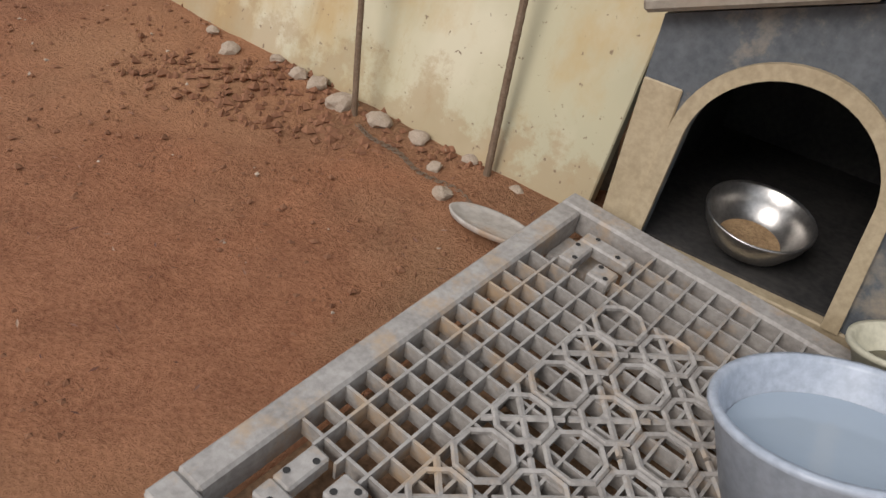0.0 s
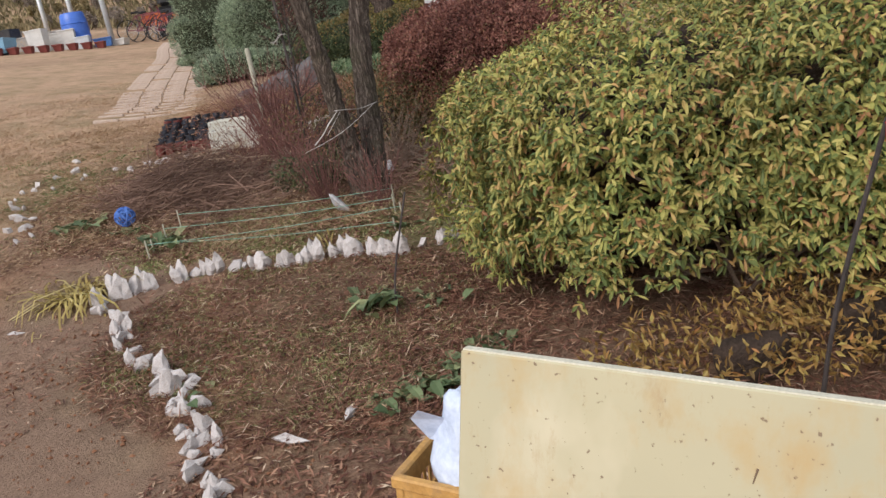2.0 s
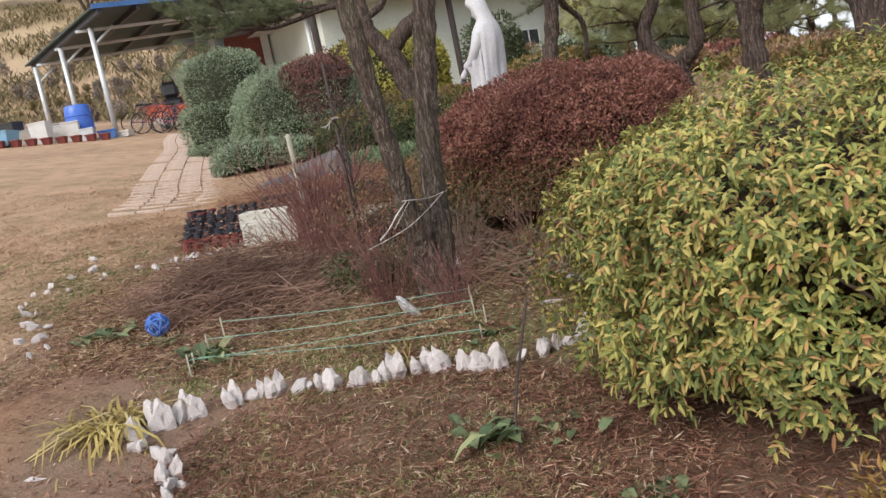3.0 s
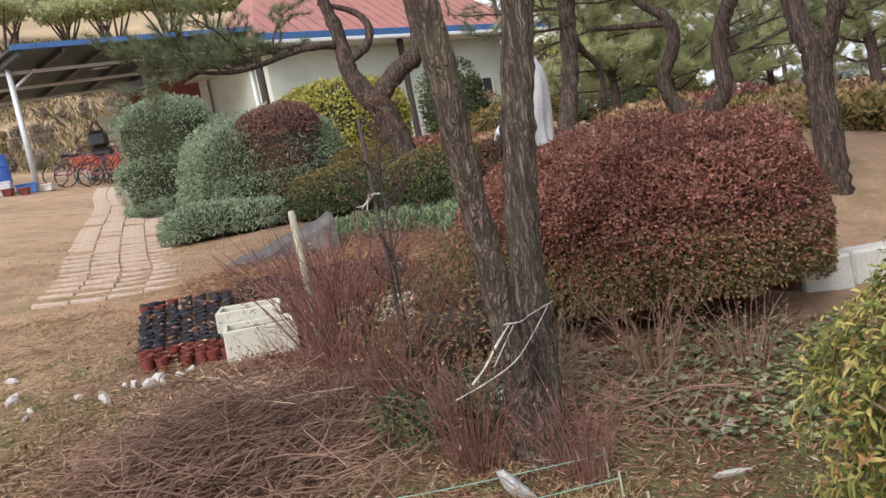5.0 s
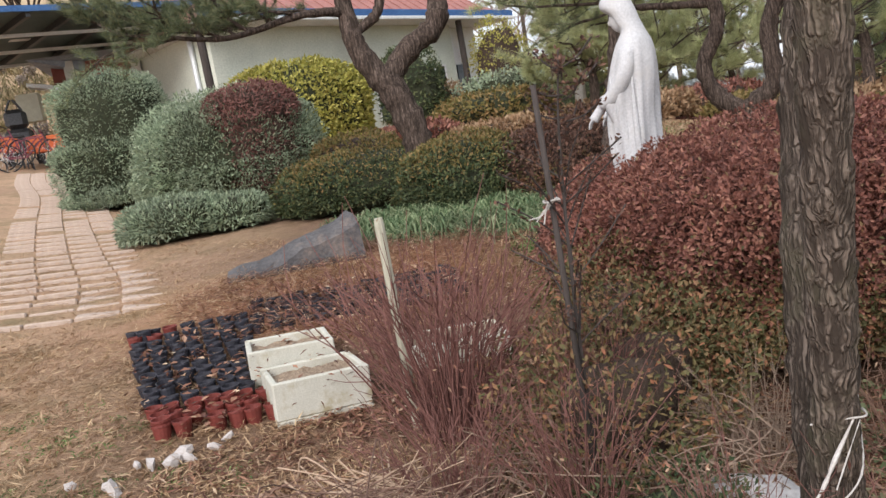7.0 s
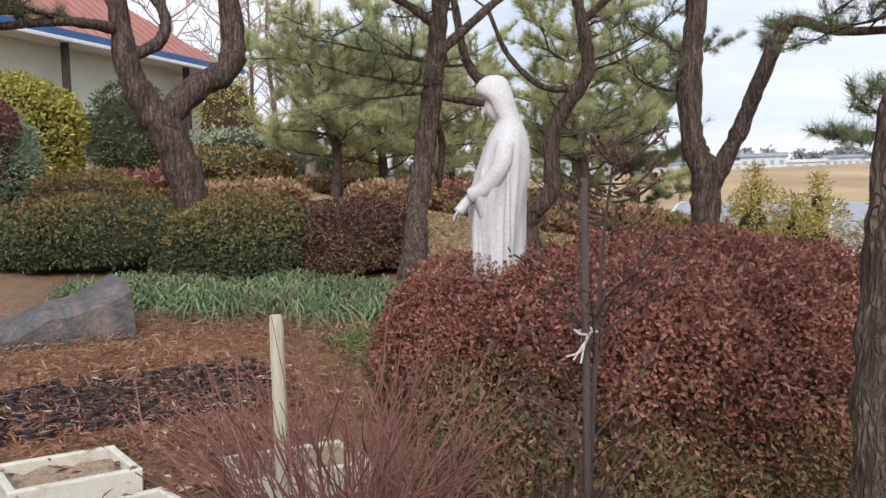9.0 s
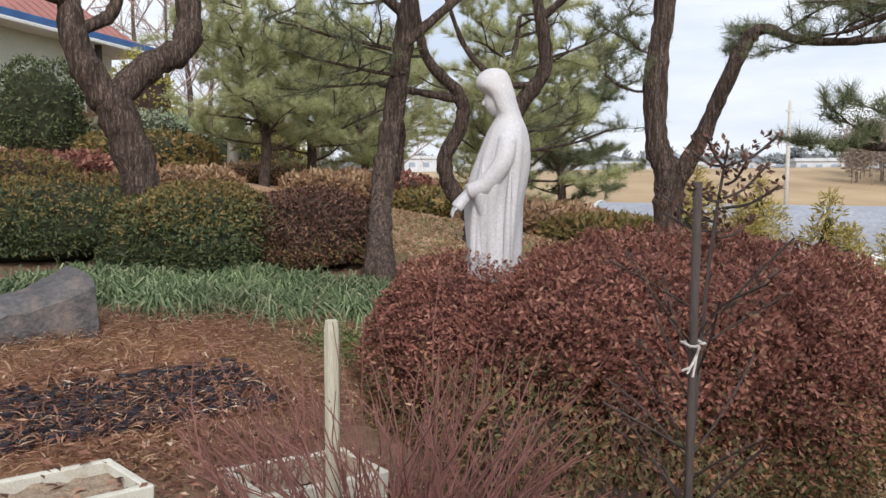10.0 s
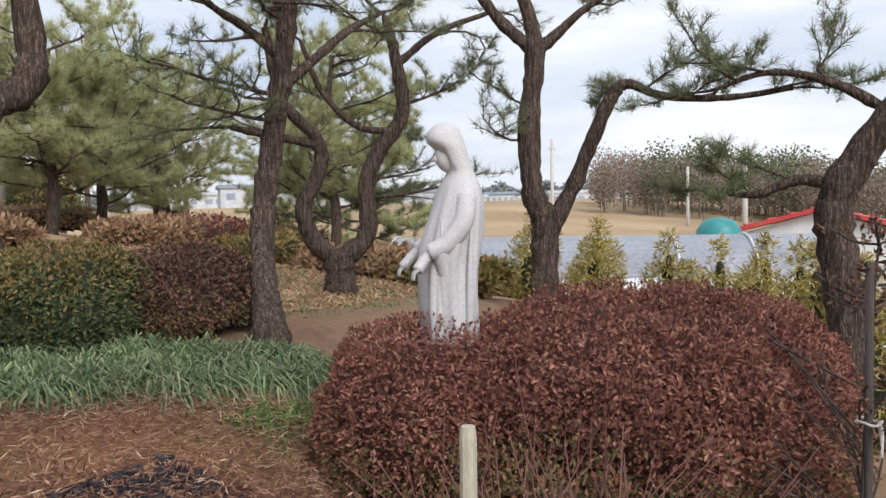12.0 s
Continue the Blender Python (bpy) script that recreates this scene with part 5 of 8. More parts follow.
def pallet():
    m = axes((1.0, 1.606, -0.642), (0.84, -0.52, -0.15), (0.0819, -0.1614, 1))
    ob = thing("plastic_pallet", m, label="weathered grey plastic grid pallet with dirty ribs", category="pallet")
    W, D, T = 1.12, 1.12, 0.145
    rim = Buf()
    for lo, hi in (((0, -0.055, 0.08), (W, 0, T)), ((0, -D, 0.08), (W, -D + 0.055, T)), ((0, -D + 0.055, 0.08), (0.055, -0.055, T)), ((W - 0.055, -D + 0.055, 0.08), (W, -0.055, T))):
        box(rim, lo, hi, None, 0.006)
    part("rim", rim, GREY_PLASTIC, ob)
    n = 21
    for k in range(1, n):
        x = 0.055 + (W - 0.11) * k / n
        cut = 0.225 if min(x, W - x) < 0.22 else 0.055
        part("rib", box(Buf(), (x - 0.0028, -D + cut, 0.10), (x + 0.0028, -cut, T - 0.006), None), GREY_PLASTIC, ob)
        part("rib", box(Buf(), (cut, -x - 0.0028, 0.10), (W - cut, -x + 0.0028, T - 0.008), None), GREY_PLASTIC, ob)
    grid = Buf()
    for i in range(6):
        for j in range(6):
            cx, cy = 0.30 + 0.105 * i, -0.30 - 0.105 * j
            a = np.linspace(0, 2 * np.pi, 9) + np.pi / 8
            ring = [(cx + 0.05 * math.cos(t), cy + 0.05 * math.sin(t), T - 0.004 + 0.0004 * ((i + j) % 3)) for t in a]
            tube(grid, ring, 0.0062, 5)
            if (i + j) % 2:
                for s in (-1, 1):
                    tube(grid, [(cx - 0.05, cy - 0.05 * s, T - 0.006), (cx + 0.05, cy + 0.05 * s, T - 0.006)], 0.006, 5)
    part("lattice", grid, GREY_PLASTIC, ob)
    for sx, sy in ((0, 0), (1, 0), (0, 1), (1, 1)):
        def spot(x, y):
            return (W - x if sx else x, -D + y if sy else -y)
        for (x0, y0), (x1, y1) in (((0.105, 0.105), (0.225, 0.142)), ((0.105, 0.1425), (0.142, 0.225)), ((0.175, 0.175), (0.225, 0.225))):
            (ax, ay), (bx, by) = spot(x0, y0), spot(x1, y1)
            pl = part("corner_plate", box(Buf(), (min(ax, bx), min(ay, by), T - 0.03), (max(ax, bx), max(ay, by), T + 0.001), None, 0.004), GREY_PLASTIC, ob)
            # plates are solid: dark discs on top paint the shade of their holes
            for f in (0.25, 0.75):
                hx, hy = spot(x0 + (x1 - x0) * f, y0 + (y1 - y0) * f)
                part("hole_shade", turned(Buf(), [(0.0, T + 0.0022), (0.006, T + 0.0022)], 10), INNER_SHADE, pl).location = (hx, hy, 0)
    for x in (0.05, W / 2 - 0.05, W - 0.16):
        for y in (-0.13, -D / 2, -D + 0.05):
            part("foot", box(Buf(), (x, y - 0.05, 0), (x + 0.11, y + 0.05, 0.09), None, 0.008), GREY_PLASTIC, ob)
    part("dirt_floor", box(Buf(), (0.06, -D + 0.06, 0.0), (W - 0.06, -0.06, 0.075), None), mottled("pallet_dirt", (0.10, 0.055, 0.03), (0.34, 0.20, 0.11), 22, 90, 0.95, bump=0.8), ob)


pallet()


def kennel():
    """Front wall in the plane y = 0, facing -y, with an arched doorway through it."""
    m = axes((1.075, 1.575, -0.60), (0.89, -0.45, -0.10), (0.05, -0.05, 1))
    ob = thing("dog_kennel", m, label="blue-grey plastic dog kennel with a tan arched doorway", category="dog kennel")
    W, H, A, D, T = 0.72, 0.53, 0.66, 0.85, 0.03
    cx, r, base = 0.308, 0.192, 0.04
    spring = 0.30
    top = lambda x: H + (A - H) * (1 - abs(x - W / 2) / (W / 2))
    a = np.linspace(np.pi, 0, 25)
    arch = [(cx - r * 1.08, base)] + [(cx + r * math.cos(t), spring + r * math.sin(t)) for t in a] + [(cx + r * 1.08, base)]
    outer = [(0.0, base), *[(W * i / 24, top(W * i / 24)) for i in range(25)], (W, base)]
    v = [(x, y, z) for y in (0, T) for x, z in arch] + [(x, y, z) for y in (0, T) for x, z in outer]
    n = len(arch)
    f = []
    for i in range(n - 1):
        f += [[i, i + 1, 2 * n + i + 1, 2 * n + i], [n + i + 1, n + i, 3 * n + i, 3 * n + i + 1], [i + 1, i, n + i, n + i + 1], [2 * n + i, 2 * n + i + 1, 3 * n + i + 1, 3 * n + i]]
    part("front_wall", Buf().add(v, f), HOUSE_GREY, ob)
    trim = Buf()
    wide = [(cx + (x - cx) * 1.17, spring + (z - spring) * 1.17 if z > spring else z) for x, z in arch]
    ring = [(x, y, z) for y in (-0.016, -0.001) for line in (arch, wide) for x, z in line]
    quads = []
    for i in range(n - 1):
        quads += [[i, n + i, n + i + 1, i + 1], [n + i, 3 * n + i, 3 * n + i + 1, n + i + 1], [2 * n + i, i, i + 1, 2 * n + i + 1]]
    trim.add(ring, quads)
    part("arch_trim", trim, HOUSE_TAN, ob, "tan moulded arch trim")
    for x in (0.0, W - 0.08):
        part("corner_panel", box(Buf(), (x, -0.008, 0.0), (x + 0.085, -0.001, 0.40), None, 0.003), HOUSE_TAN, ob, "tan corner panel")
    part("side_wall", box(Buf(), (0.002, T, base), (T, D, H - 0.01)), HOUSE_GREY, ob)
    part("side_wall", box(Buf(), (W - T, T, base), (W - 0.002, D, H - 0.01)), HOUSE_GREY, ob)
    part("back_wall", box(Buf(), (T, D - T, base), (W - T, D - 0.001, H)), HOUSE_GREY, ob)
    # thin sheets added so the inner walls carry the doorway's shade as colour
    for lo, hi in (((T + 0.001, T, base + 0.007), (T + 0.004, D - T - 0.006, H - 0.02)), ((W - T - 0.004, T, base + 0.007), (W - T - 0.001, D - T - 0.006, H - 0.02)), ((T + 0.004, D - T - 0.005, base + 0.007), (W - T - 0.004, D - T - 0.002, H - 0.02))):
        part("shade_lining", box(Buf(), lo, hi), INNER_SHADE, ob)
    part("floor", box(Buf(), (0.0, -0.004, 0.0), (W, D, base - 0.001), None, 0.004), HOUSE_TAN, ob)
    # floor sheet coloured as the same inner shade
    part("shade_floor", box(Buf(), (T + 0.002, T, base), (W - T - 0.002, D - T, base + 0.006)), INNER_SHADE, ob)
    for s in (-1, 1):
        roof = Buf()
        w = W / 2 + 0.05
        rot = Matrix.Translation((W / 2, 0, A + 0.012)) @ Matrix.Rotation(s * math.atan2(A - H, W / 2), 4, "Y")
        lo, hi = (0, -0.06, 0) if s > 0 else (-w, -0.06, 0), (w, D + 0.05, 0.03) if s > 0 else (0, D + 0.05, 0.03)
        box(roof, lo, hi, rot, 0.008)
        part("roof_side", roof, HOUSE_ROOF, ob, "beige ribbed roof half")
        for k in range(4):
            x = s * (0.06 + 0.075 * k)
            part("roof_rib", box(Buf(), (x - 0.008, -0.062, 0.028), (x + 0.008, D + 0.052, 0.037), rot, 0.003), HOUSE_ROOF, ob)
    part("ridge_knob", turned(Buf(), [(0.0, 0.09), (0.014, 0.085), (0.02, 0.05), (0.028, 0.0)], 14), GREY_PLASTIC, ob).location = (W / 2 + 0.05, 0.05, A + 0.03)


kennel()
bowl = thing("steel_bowl", (1.43, 1.60, -0.55), label="worn stainless steel food bowl inside the kennel doorway", category="bowl")
part("dish", turned(Buf(), [(0.0, 0.004), (0.045, 0.006), (0.072, 0.022), (0.092, 0.052), (0.10, 0.078), (0.107, 0.081), (0.107, 0.077), (0.098, 0.05), (0.077, 0.016), (0.048, 0.001), (0.0, 0.0)], 44), BRIGHT_STEEL, bowl, smooth=True)
bowl.matrix_world = pose(1.41, 1.55, -0.562, 12, 4, 0) @ Matrix.Scale(1.14, 4)
part("food_residue", turned(Buf(), [(0.0, 0.016), (0.05, 0.016), (0.062, 0.0165)], 24), mottled("dry_feed", (0.20, 0.12, 0.06), (0.42, 0.28, 0.15), 40, 140, 0.9, bump=0.8), bowl)
tub = thing("water_tub", pose(*on(1.40, 0.84, 0.152), -9, -4, 0) @ Matrix.Scale(1.08, 4), label="blue-grey plastic tub of water standing on the pallet", category="tub")
part("body", turned(Buf(), [(0.0, 0.006), (0.12, 0.006), (0.128, 0.015), (0.160, 0.16), (0.164, 0.168), (0.174, 0.168), (0.177, 0.160), (0.168, 0.152), (0.135, 0.0), (0.0, 0.0)], 56), TUB, tub, smooth=True)
wm, wnt, wb = shader("tub_water", 0.05, 0, 0.5)
wb.inputs["Base Color"].default_value = (0.36, 0.42, 0.48, 1)
bump_node(wnt, wb, noise_node(wnt, 14.0, 2.0), 0.15, 0.01)
part("water", turned(Buf(), [(0.0, 0.112), (0.075, 0.112), (0.148, 0.112)], 56), wm, tub, "still greyish water")
b2 = thing("plastic_bowl", pose(*on(1.62, 1.15, 0.15), -9, -4, 0) @ Matrix.Scale(1.08, 4), label="dirty cream plastic bowl standing on the pallet", category="bowl")
part("body", turned(Buf(), [(0.0, 0.006), (0.06, 0.006), (0.085, 0.085), (0.096, 0.088), (0.097, 0.078), (0.088, 0.074), (0.07, 0.0), (0.0, 0.0)], 44), CREAM_PLASTIC, b2, smooth=True)
part("muddy_water", turned(Buf(), [(0.0, 0.04), (0.07, 0.04)], 30), mottled("muddy_water", (0.10, 0.09, 0.06), (0.16, 0.14, 0.09), 5, 40, 0.1, bump=0.05), b2)
basin = thing("blue_basin", pose(1.70, 2.28, 0.15, 8, -10, 10) @ Matrix.Scale(1.15, 4), label="bright blue plastic basin lying upside down on the kennel roof", category="basin")
part("body", turned(Buf(), [(0.0, 0.20), (0.22, 0.20), (0.245, 0.185), (0.33, 0.02), (0.36, 0.012), (0.365, 0.0), (0.33, 0.004), (0.235, 0.178), (0.0, 0.192)], 48), BLUE_PLASTIC, basin, smooth=True)


def crate():
    m = axes((-0.60, 2.745, -0.40), (1.48, -0.78, -0.22), (0.0, 0.0, 1))
    ob = thing("plastic_crate", m, label="ochre plastic field crate with ribbed vented sides", category="crate")
    W, D, H, t = 0.55, 0.38, 0.43, 0.012
    part("base", box(Buf(), (0.02, 0.02, 0), (W - 0.02, D - 0.02, 0.015)), CRATE, ob)
    for k in range(4):
        ang, ln, off = ((0, W, (0, 0)), (90, D, (W, 0)), (180, W, (W, D)), (270, D, (0, D)))[k]
        rot = Matrix.Translation((*off, 0)) @ Matrix.Rotation(radians(ang), 4, "Z")
        for z0, z1 in ((0.0, 0.05), (0.14, 0.165), (0.25, 0.275), (0.355, 0.40)):
            part("rail", box(Buf(), (0.012, 0.004, z0), (ln - 0.012, 0.004 + t, z1), rot), CRATE, ob)
        for q in range(int(ln / 0.035)):
            x = 0.03 + q * 0.035
            part("slat", box(Buf(), (x, 0.006, 0.05), (x + 0.014, 0.012, 0.356), rot), CRATE, ob)
        part("rim", box(Buf(), (-0.008, -0.01, 0.39), (ln + 0.006 - 0.016 * (k % 2), 0.02, H), rot, 0.006), CRATE, ob)
        part("corner_post", box(Buf(), (0.0, 0.0, 0.0), (0.03, 0.025, 0.391), rot, 0.005), CRATE, ob)


crate()
bag = thing("plastic_sack", (-0.27, 2.73, -0.36), label="pale blue crumpled plastic sack standing in the crate", category="sack")
bb = bmesh.new()
bmesh.ops.create_icosphere(bb, subdivisions=4, radius=1.0)
for v in bb.verts:
    c = v.co.copy()
    k = noise.noise(c * 2.2 + Vector((4, 1, 0))) * 0.22 + noise.noise(c * 6 + Vector((1, 7, 0))) * 0.07
    v.co = Vector((c.x * 0.15 * (1 + k), c.y * 0.11 * (1 + k), c.z * 0.30 * (1 + 0.6 * k) + 0.30 + (0.05 * max(0, c.z) if c.x < -0.2 else 0)))
me = bpy.data.meshes.new("sack_body")
bb.to_mesh(me)
bb.free()
me.materials.append(SKY_BAG)
for p_ in me.polygons:
    p_.use_smooth = True
o = new("sack_body", me)
o.parent = bag
fl = Buf()
fl.add([(-0.08, 0, 0.52), (-0.17, -0.02, 0.58), (-0.20, 0.02, 0.54), (-0.16, 0.05, 0.45), (-0.08, 0.05, 0.42), (-0.09, 0.0, 0.44)], [[0, 1, 2, 3], [0, 3, 4, 5]])
part("torn_flap", fl, SKY_BAG, bag)

# white quartz edging
QUARTZ_M = [rock_mesh("edging_stone", QUARTZ, 2.7 * k + 9, (1.2, 0.55, 0.78), 1, 0.75) for k in range(8)]
SHARD_M = [rock_mesh("edging_stone", QUARTZ, 1.9 * k + 4, (0.62, 0.42, 1.1), 2, 0.65) for k in range(6)]
for shard in SHARD_M:
    for vert in shard.vertices:
        vert.co.xy *= 1.0 - 0.16 * vert.co.z


def edging(points, count, size, jitter=0.02, upright=0.0):
    line = spline(points, 12)
    seg = np.r_[0, np.cumsum(np.linalg.norm(np.diff(line, axis=0), axis=1))]
    for k in range(count):
        s = seg[-1] * (k + 0.5 + rng.uniform(-0.3, 0.3)) / count
        x, y = np.interp(s, seg, line[:, 0]) + rng.normal(0, jitter), np.interp(s, seg, line[:, 1]) + rng.normal(0, jitter)
        sz = size * rng.uniform(0.65, 1.25)
        if rng.random() < upright:
            o = new("edging_stone", SHARD_M[rng.integers(0, 6)])
            o.matrix_world = pose(*on(x, y, sz * 0.85), rng.uniform(-22, 14), rng.uniform(-18, 18), rng.uniform(-40, 40)) @ Matrix.Scale(sz * 1.3, 4)
        else:
            o = new("edging_stone", QUARTZ_M[rng.integers(0, 8)])
            o.matrix_world = pose(*on(x, y, sz * 0.42), rng.uniform(-30, 30), rng.uniform(-30, 30), rng.uniform(0, 360)) @ Matrix.Scale(sz, 4)
        tagged(o, "rough white quartz stone in the bed's edging row", "stone", "white edging stones")


edging([(-1.24, 3.15), (-1.38, 3.44), (-1.50, 3.73), (-1.66, 4.02)], 34, 0.041, 0.036, 0.3)
edging([(-1.62, 3.92), (-1.79, 4.17), (-1.86, 4.26)], 8, 0.050, 0.03, 0.3)
edging([(-1.90, 4.32), (-2.04, 4.55), (-2.18, 4.8), (-2.36, 5.0)], 13, 0.041, 0.03, 0.4)
edging([(-2.38, 4.98), (-2.2, 5.06), (-2.03, 5.15)], 8, 0.050, 0.02, 0.7)
edging([(-1.92, 5.21), (-1.66, 5.22)], 6, 0.052, 0.02, 0.6)
edging([(-1.58, 5.27), (-1.36, 5.22), (-1.12, 5.25), (-0.98, 5.27)], 13, 0.045, 0.012, 0.9)
edging([(-0.94, 5.29), (-0.72, 5.23), (-0.50, 5.22)], 9, 0.050, 0.012, 0.8)
edging([(-0.48, 5.24), (-0.26, 5.36), (0.0, 5.48)], 6, 0.058, 0.02, 0.4)
edging([(-3.28, 6.12), (-3.42, 6.5), (-3.82, 7.2)], 12, 0.038, 0.06, 0.1)
edging([(-3.88, 7.35), (-3.7, 7.85), (-3.7, 8.3)], 6, 0.040, 0.06)
edging([(-3.02, 7.78), (-2.85, 7.92), (-2.55, 8.02)], 9, 0.040, 0.04)
edging([(-3.75, 7.4), (-3.4, 7.7), (-3.1, 7.8)], 5, 0.034, 0.06)
for x, y, s in ((-1.04, 3.48, 0.055), (-0.80, 3.62, 0.05), (-2.67, 4.70, 0.035), (0.06, 6.36, 0.06), (-0.12, 6.0, 0.05), (0.2, 6.6, 0.045)):
    o = new("edging_stone", QUARTZ_M[rng.integers(0, 8)])
    o.matrix_world = pose(*on(x, y, s * 0.2), 10, 10, rng.uniform(0, 360)) @ Matrix.Diagonal((s * 1.4, s * 0.8, s * 0.6, 1))
    tagged(o, "flat white quartz stone lying loose on the bed", "stone", "loose white stones")


# ---- brush, twigs and low plants ----
def pile(name, centre, rx, ry, height, count, length, radius, material, label, way=None):
    ob = thing(name, on(*centre), label=label, category="brushwood")
    buf = Buf()
    for q in range(count):
        a, r = rng.uniform(0, 2 * np.pi), math.sqrt(rng.random())
        c = np.array([r * math.cos(a) * rx, r * math.sin(a) * ry, 0])
        c[2] = float(land(centre[0] + c[0], centre[1] + c[1]) - land(*centre)) + rng.random() * height * (1 - r * r * 0.8)
        th = rng.normal(way, 0.75) if way is not None else rng.uniform(0, np.pi)
        d = np.array([math.cos(th), math.sin(th), rng.normal(0, 0.16)]) * length * rng.uniform(0.3, 0.6)
        bend = rng.normal(0, 0.14, 3) * length
        line = spline([c - d, c + bend, c + d + [0, 0, abs(rng.normal(0, 0.05))]], 4)
        line[:, 2] = np.maximum(line[:, 2], land(centre[0] + line[:, 0], centre[1] + line[:, 1]) - land(*centre) + 0.004)
        thick = np.linspace(radius, radius * 0.5, len(line)) * rng.uniform(0.6, 1.2)
        if q < 34:
            part("stem", tube(Buf(), line, thick * 1.2, 5), material, ob)
        else:
            tube(buf, line, thick, 4, closed=False)
    o = part("stem_tangle", buf, material, ob)
    tagged(o, kind="stuff")
    return ob


pile("brush_pile", (-2.35, 6.85), 0.5, 0.34, 0.26, 460, 0.6, 0.0028, TWIG_BROWN, "heap of cut grey-brown stems on the bed", 0.25)
pile("brush_pile", (-2.05, 6.98), 0.30, 0.24, 0.40, 64, 0.6, 0.0042, TWIG_PALE, "heap of pale dry vines beside the brush", -0.5)
pile("brush_pile", (-1.9, 6.6), 0.6, 0.4, 0.16, 260, 0.5, 0.0034, TWIG_BROWN, "heap of thin red-brown dry stems", 0.4)
pile("brush_pile", (-1.0, 7.2), 0.7, 0.45, 0.22, 260, 0.5, 0.0035, TWIG_GREY, "tangle of dry stems under the red shrub")
pile("brush_pile", (-2.12, 6.68), 0.42, 0.26, 0.44, 460, 0.55, 0.003, TWIG_DARK, "dark heap of bundled dry stems beside the twine", 0.35)
pile("brush_pile", (-0.3, 6.6), 0.7, 0.35, 0.16, 120, 0.45, 0.0028, TWIG_BROWN, "tangle of pale dry stems at the shrub's foot")
twig_bush("bare_shrub", on(-1.60, 7.72), 150, 0.80, 0.62, TWIG_RED, "bare shrub of many upright red-brown stems", 0.0045, leafs=60, leaf_mat=LITTER)
for x, y, h, s, n, m_ in ((-1.35, 6.95, 0.55, 0.4, 70, TWIG_RED), (-1.1, 6.35, 0.5, 0.38, 60, TWIG_RED), (-1.75, 7.1, 0.5, 0.4, 60, TWIG_RED), (-0.55, 7.05, 0.45, 0.35, 50, TWIG_GREY), (-1.0, 7.6, 0.6, 0.42, 70, TWIG_RED), (-0.7, 6.1, 0.4, 0.3, 45, TWIG_RED), (-1.55, 8.6, 0.45, 0.4, 50, TWIG_RED), (0.0, 7.0, 0.45, 0.45, 46, TWIG_BROWN), (0.5, 6.95, 0.35, 0.4, 36, TWIG_BROWN)):
    twig_bush("dry_shrub", on(x, y), n, h, s, m_, "low dry shrub of thin tangled stems", 0.0026, leafs=110, leaf_mat=LITTER, group="dry shrubs")
shrub("low_evergreen", on(-1.15, 6.75), [(0, 0, 0.1, 0.32, 0.26, 0.18)], 1500, 0.03, 0.014, LEAF_DARK, "low dark green creeping shrub under dry stems", core=CORE_GREEN, rough=0.3, depth=0.6, shrink=0.5)
shrub("low_evergreen", on(-1.0, 7.35), [(0, 0, 0.2, 0.5, 0.45, 0.42), (0.3, 0.3, 0.2, 0.4, 0.4, 0.4)], 6500, 0.032, 0.014, LEAF_LOWER, "thin green-brown shrub before the red one", core=CORE, rough=0.35, depth=0.7, shrink=0.45)
shrub("low_evergreen", on(-0.55, 8.15), [(0, 0, 0.25, 0.42, 0.4, 0.4)], 4000, 0.032, 0.014, LEAF_LOWER, "thin green-brown shrub before the red one", core=CORE, rough=0.35, depth=0.7, shrink=0.45)


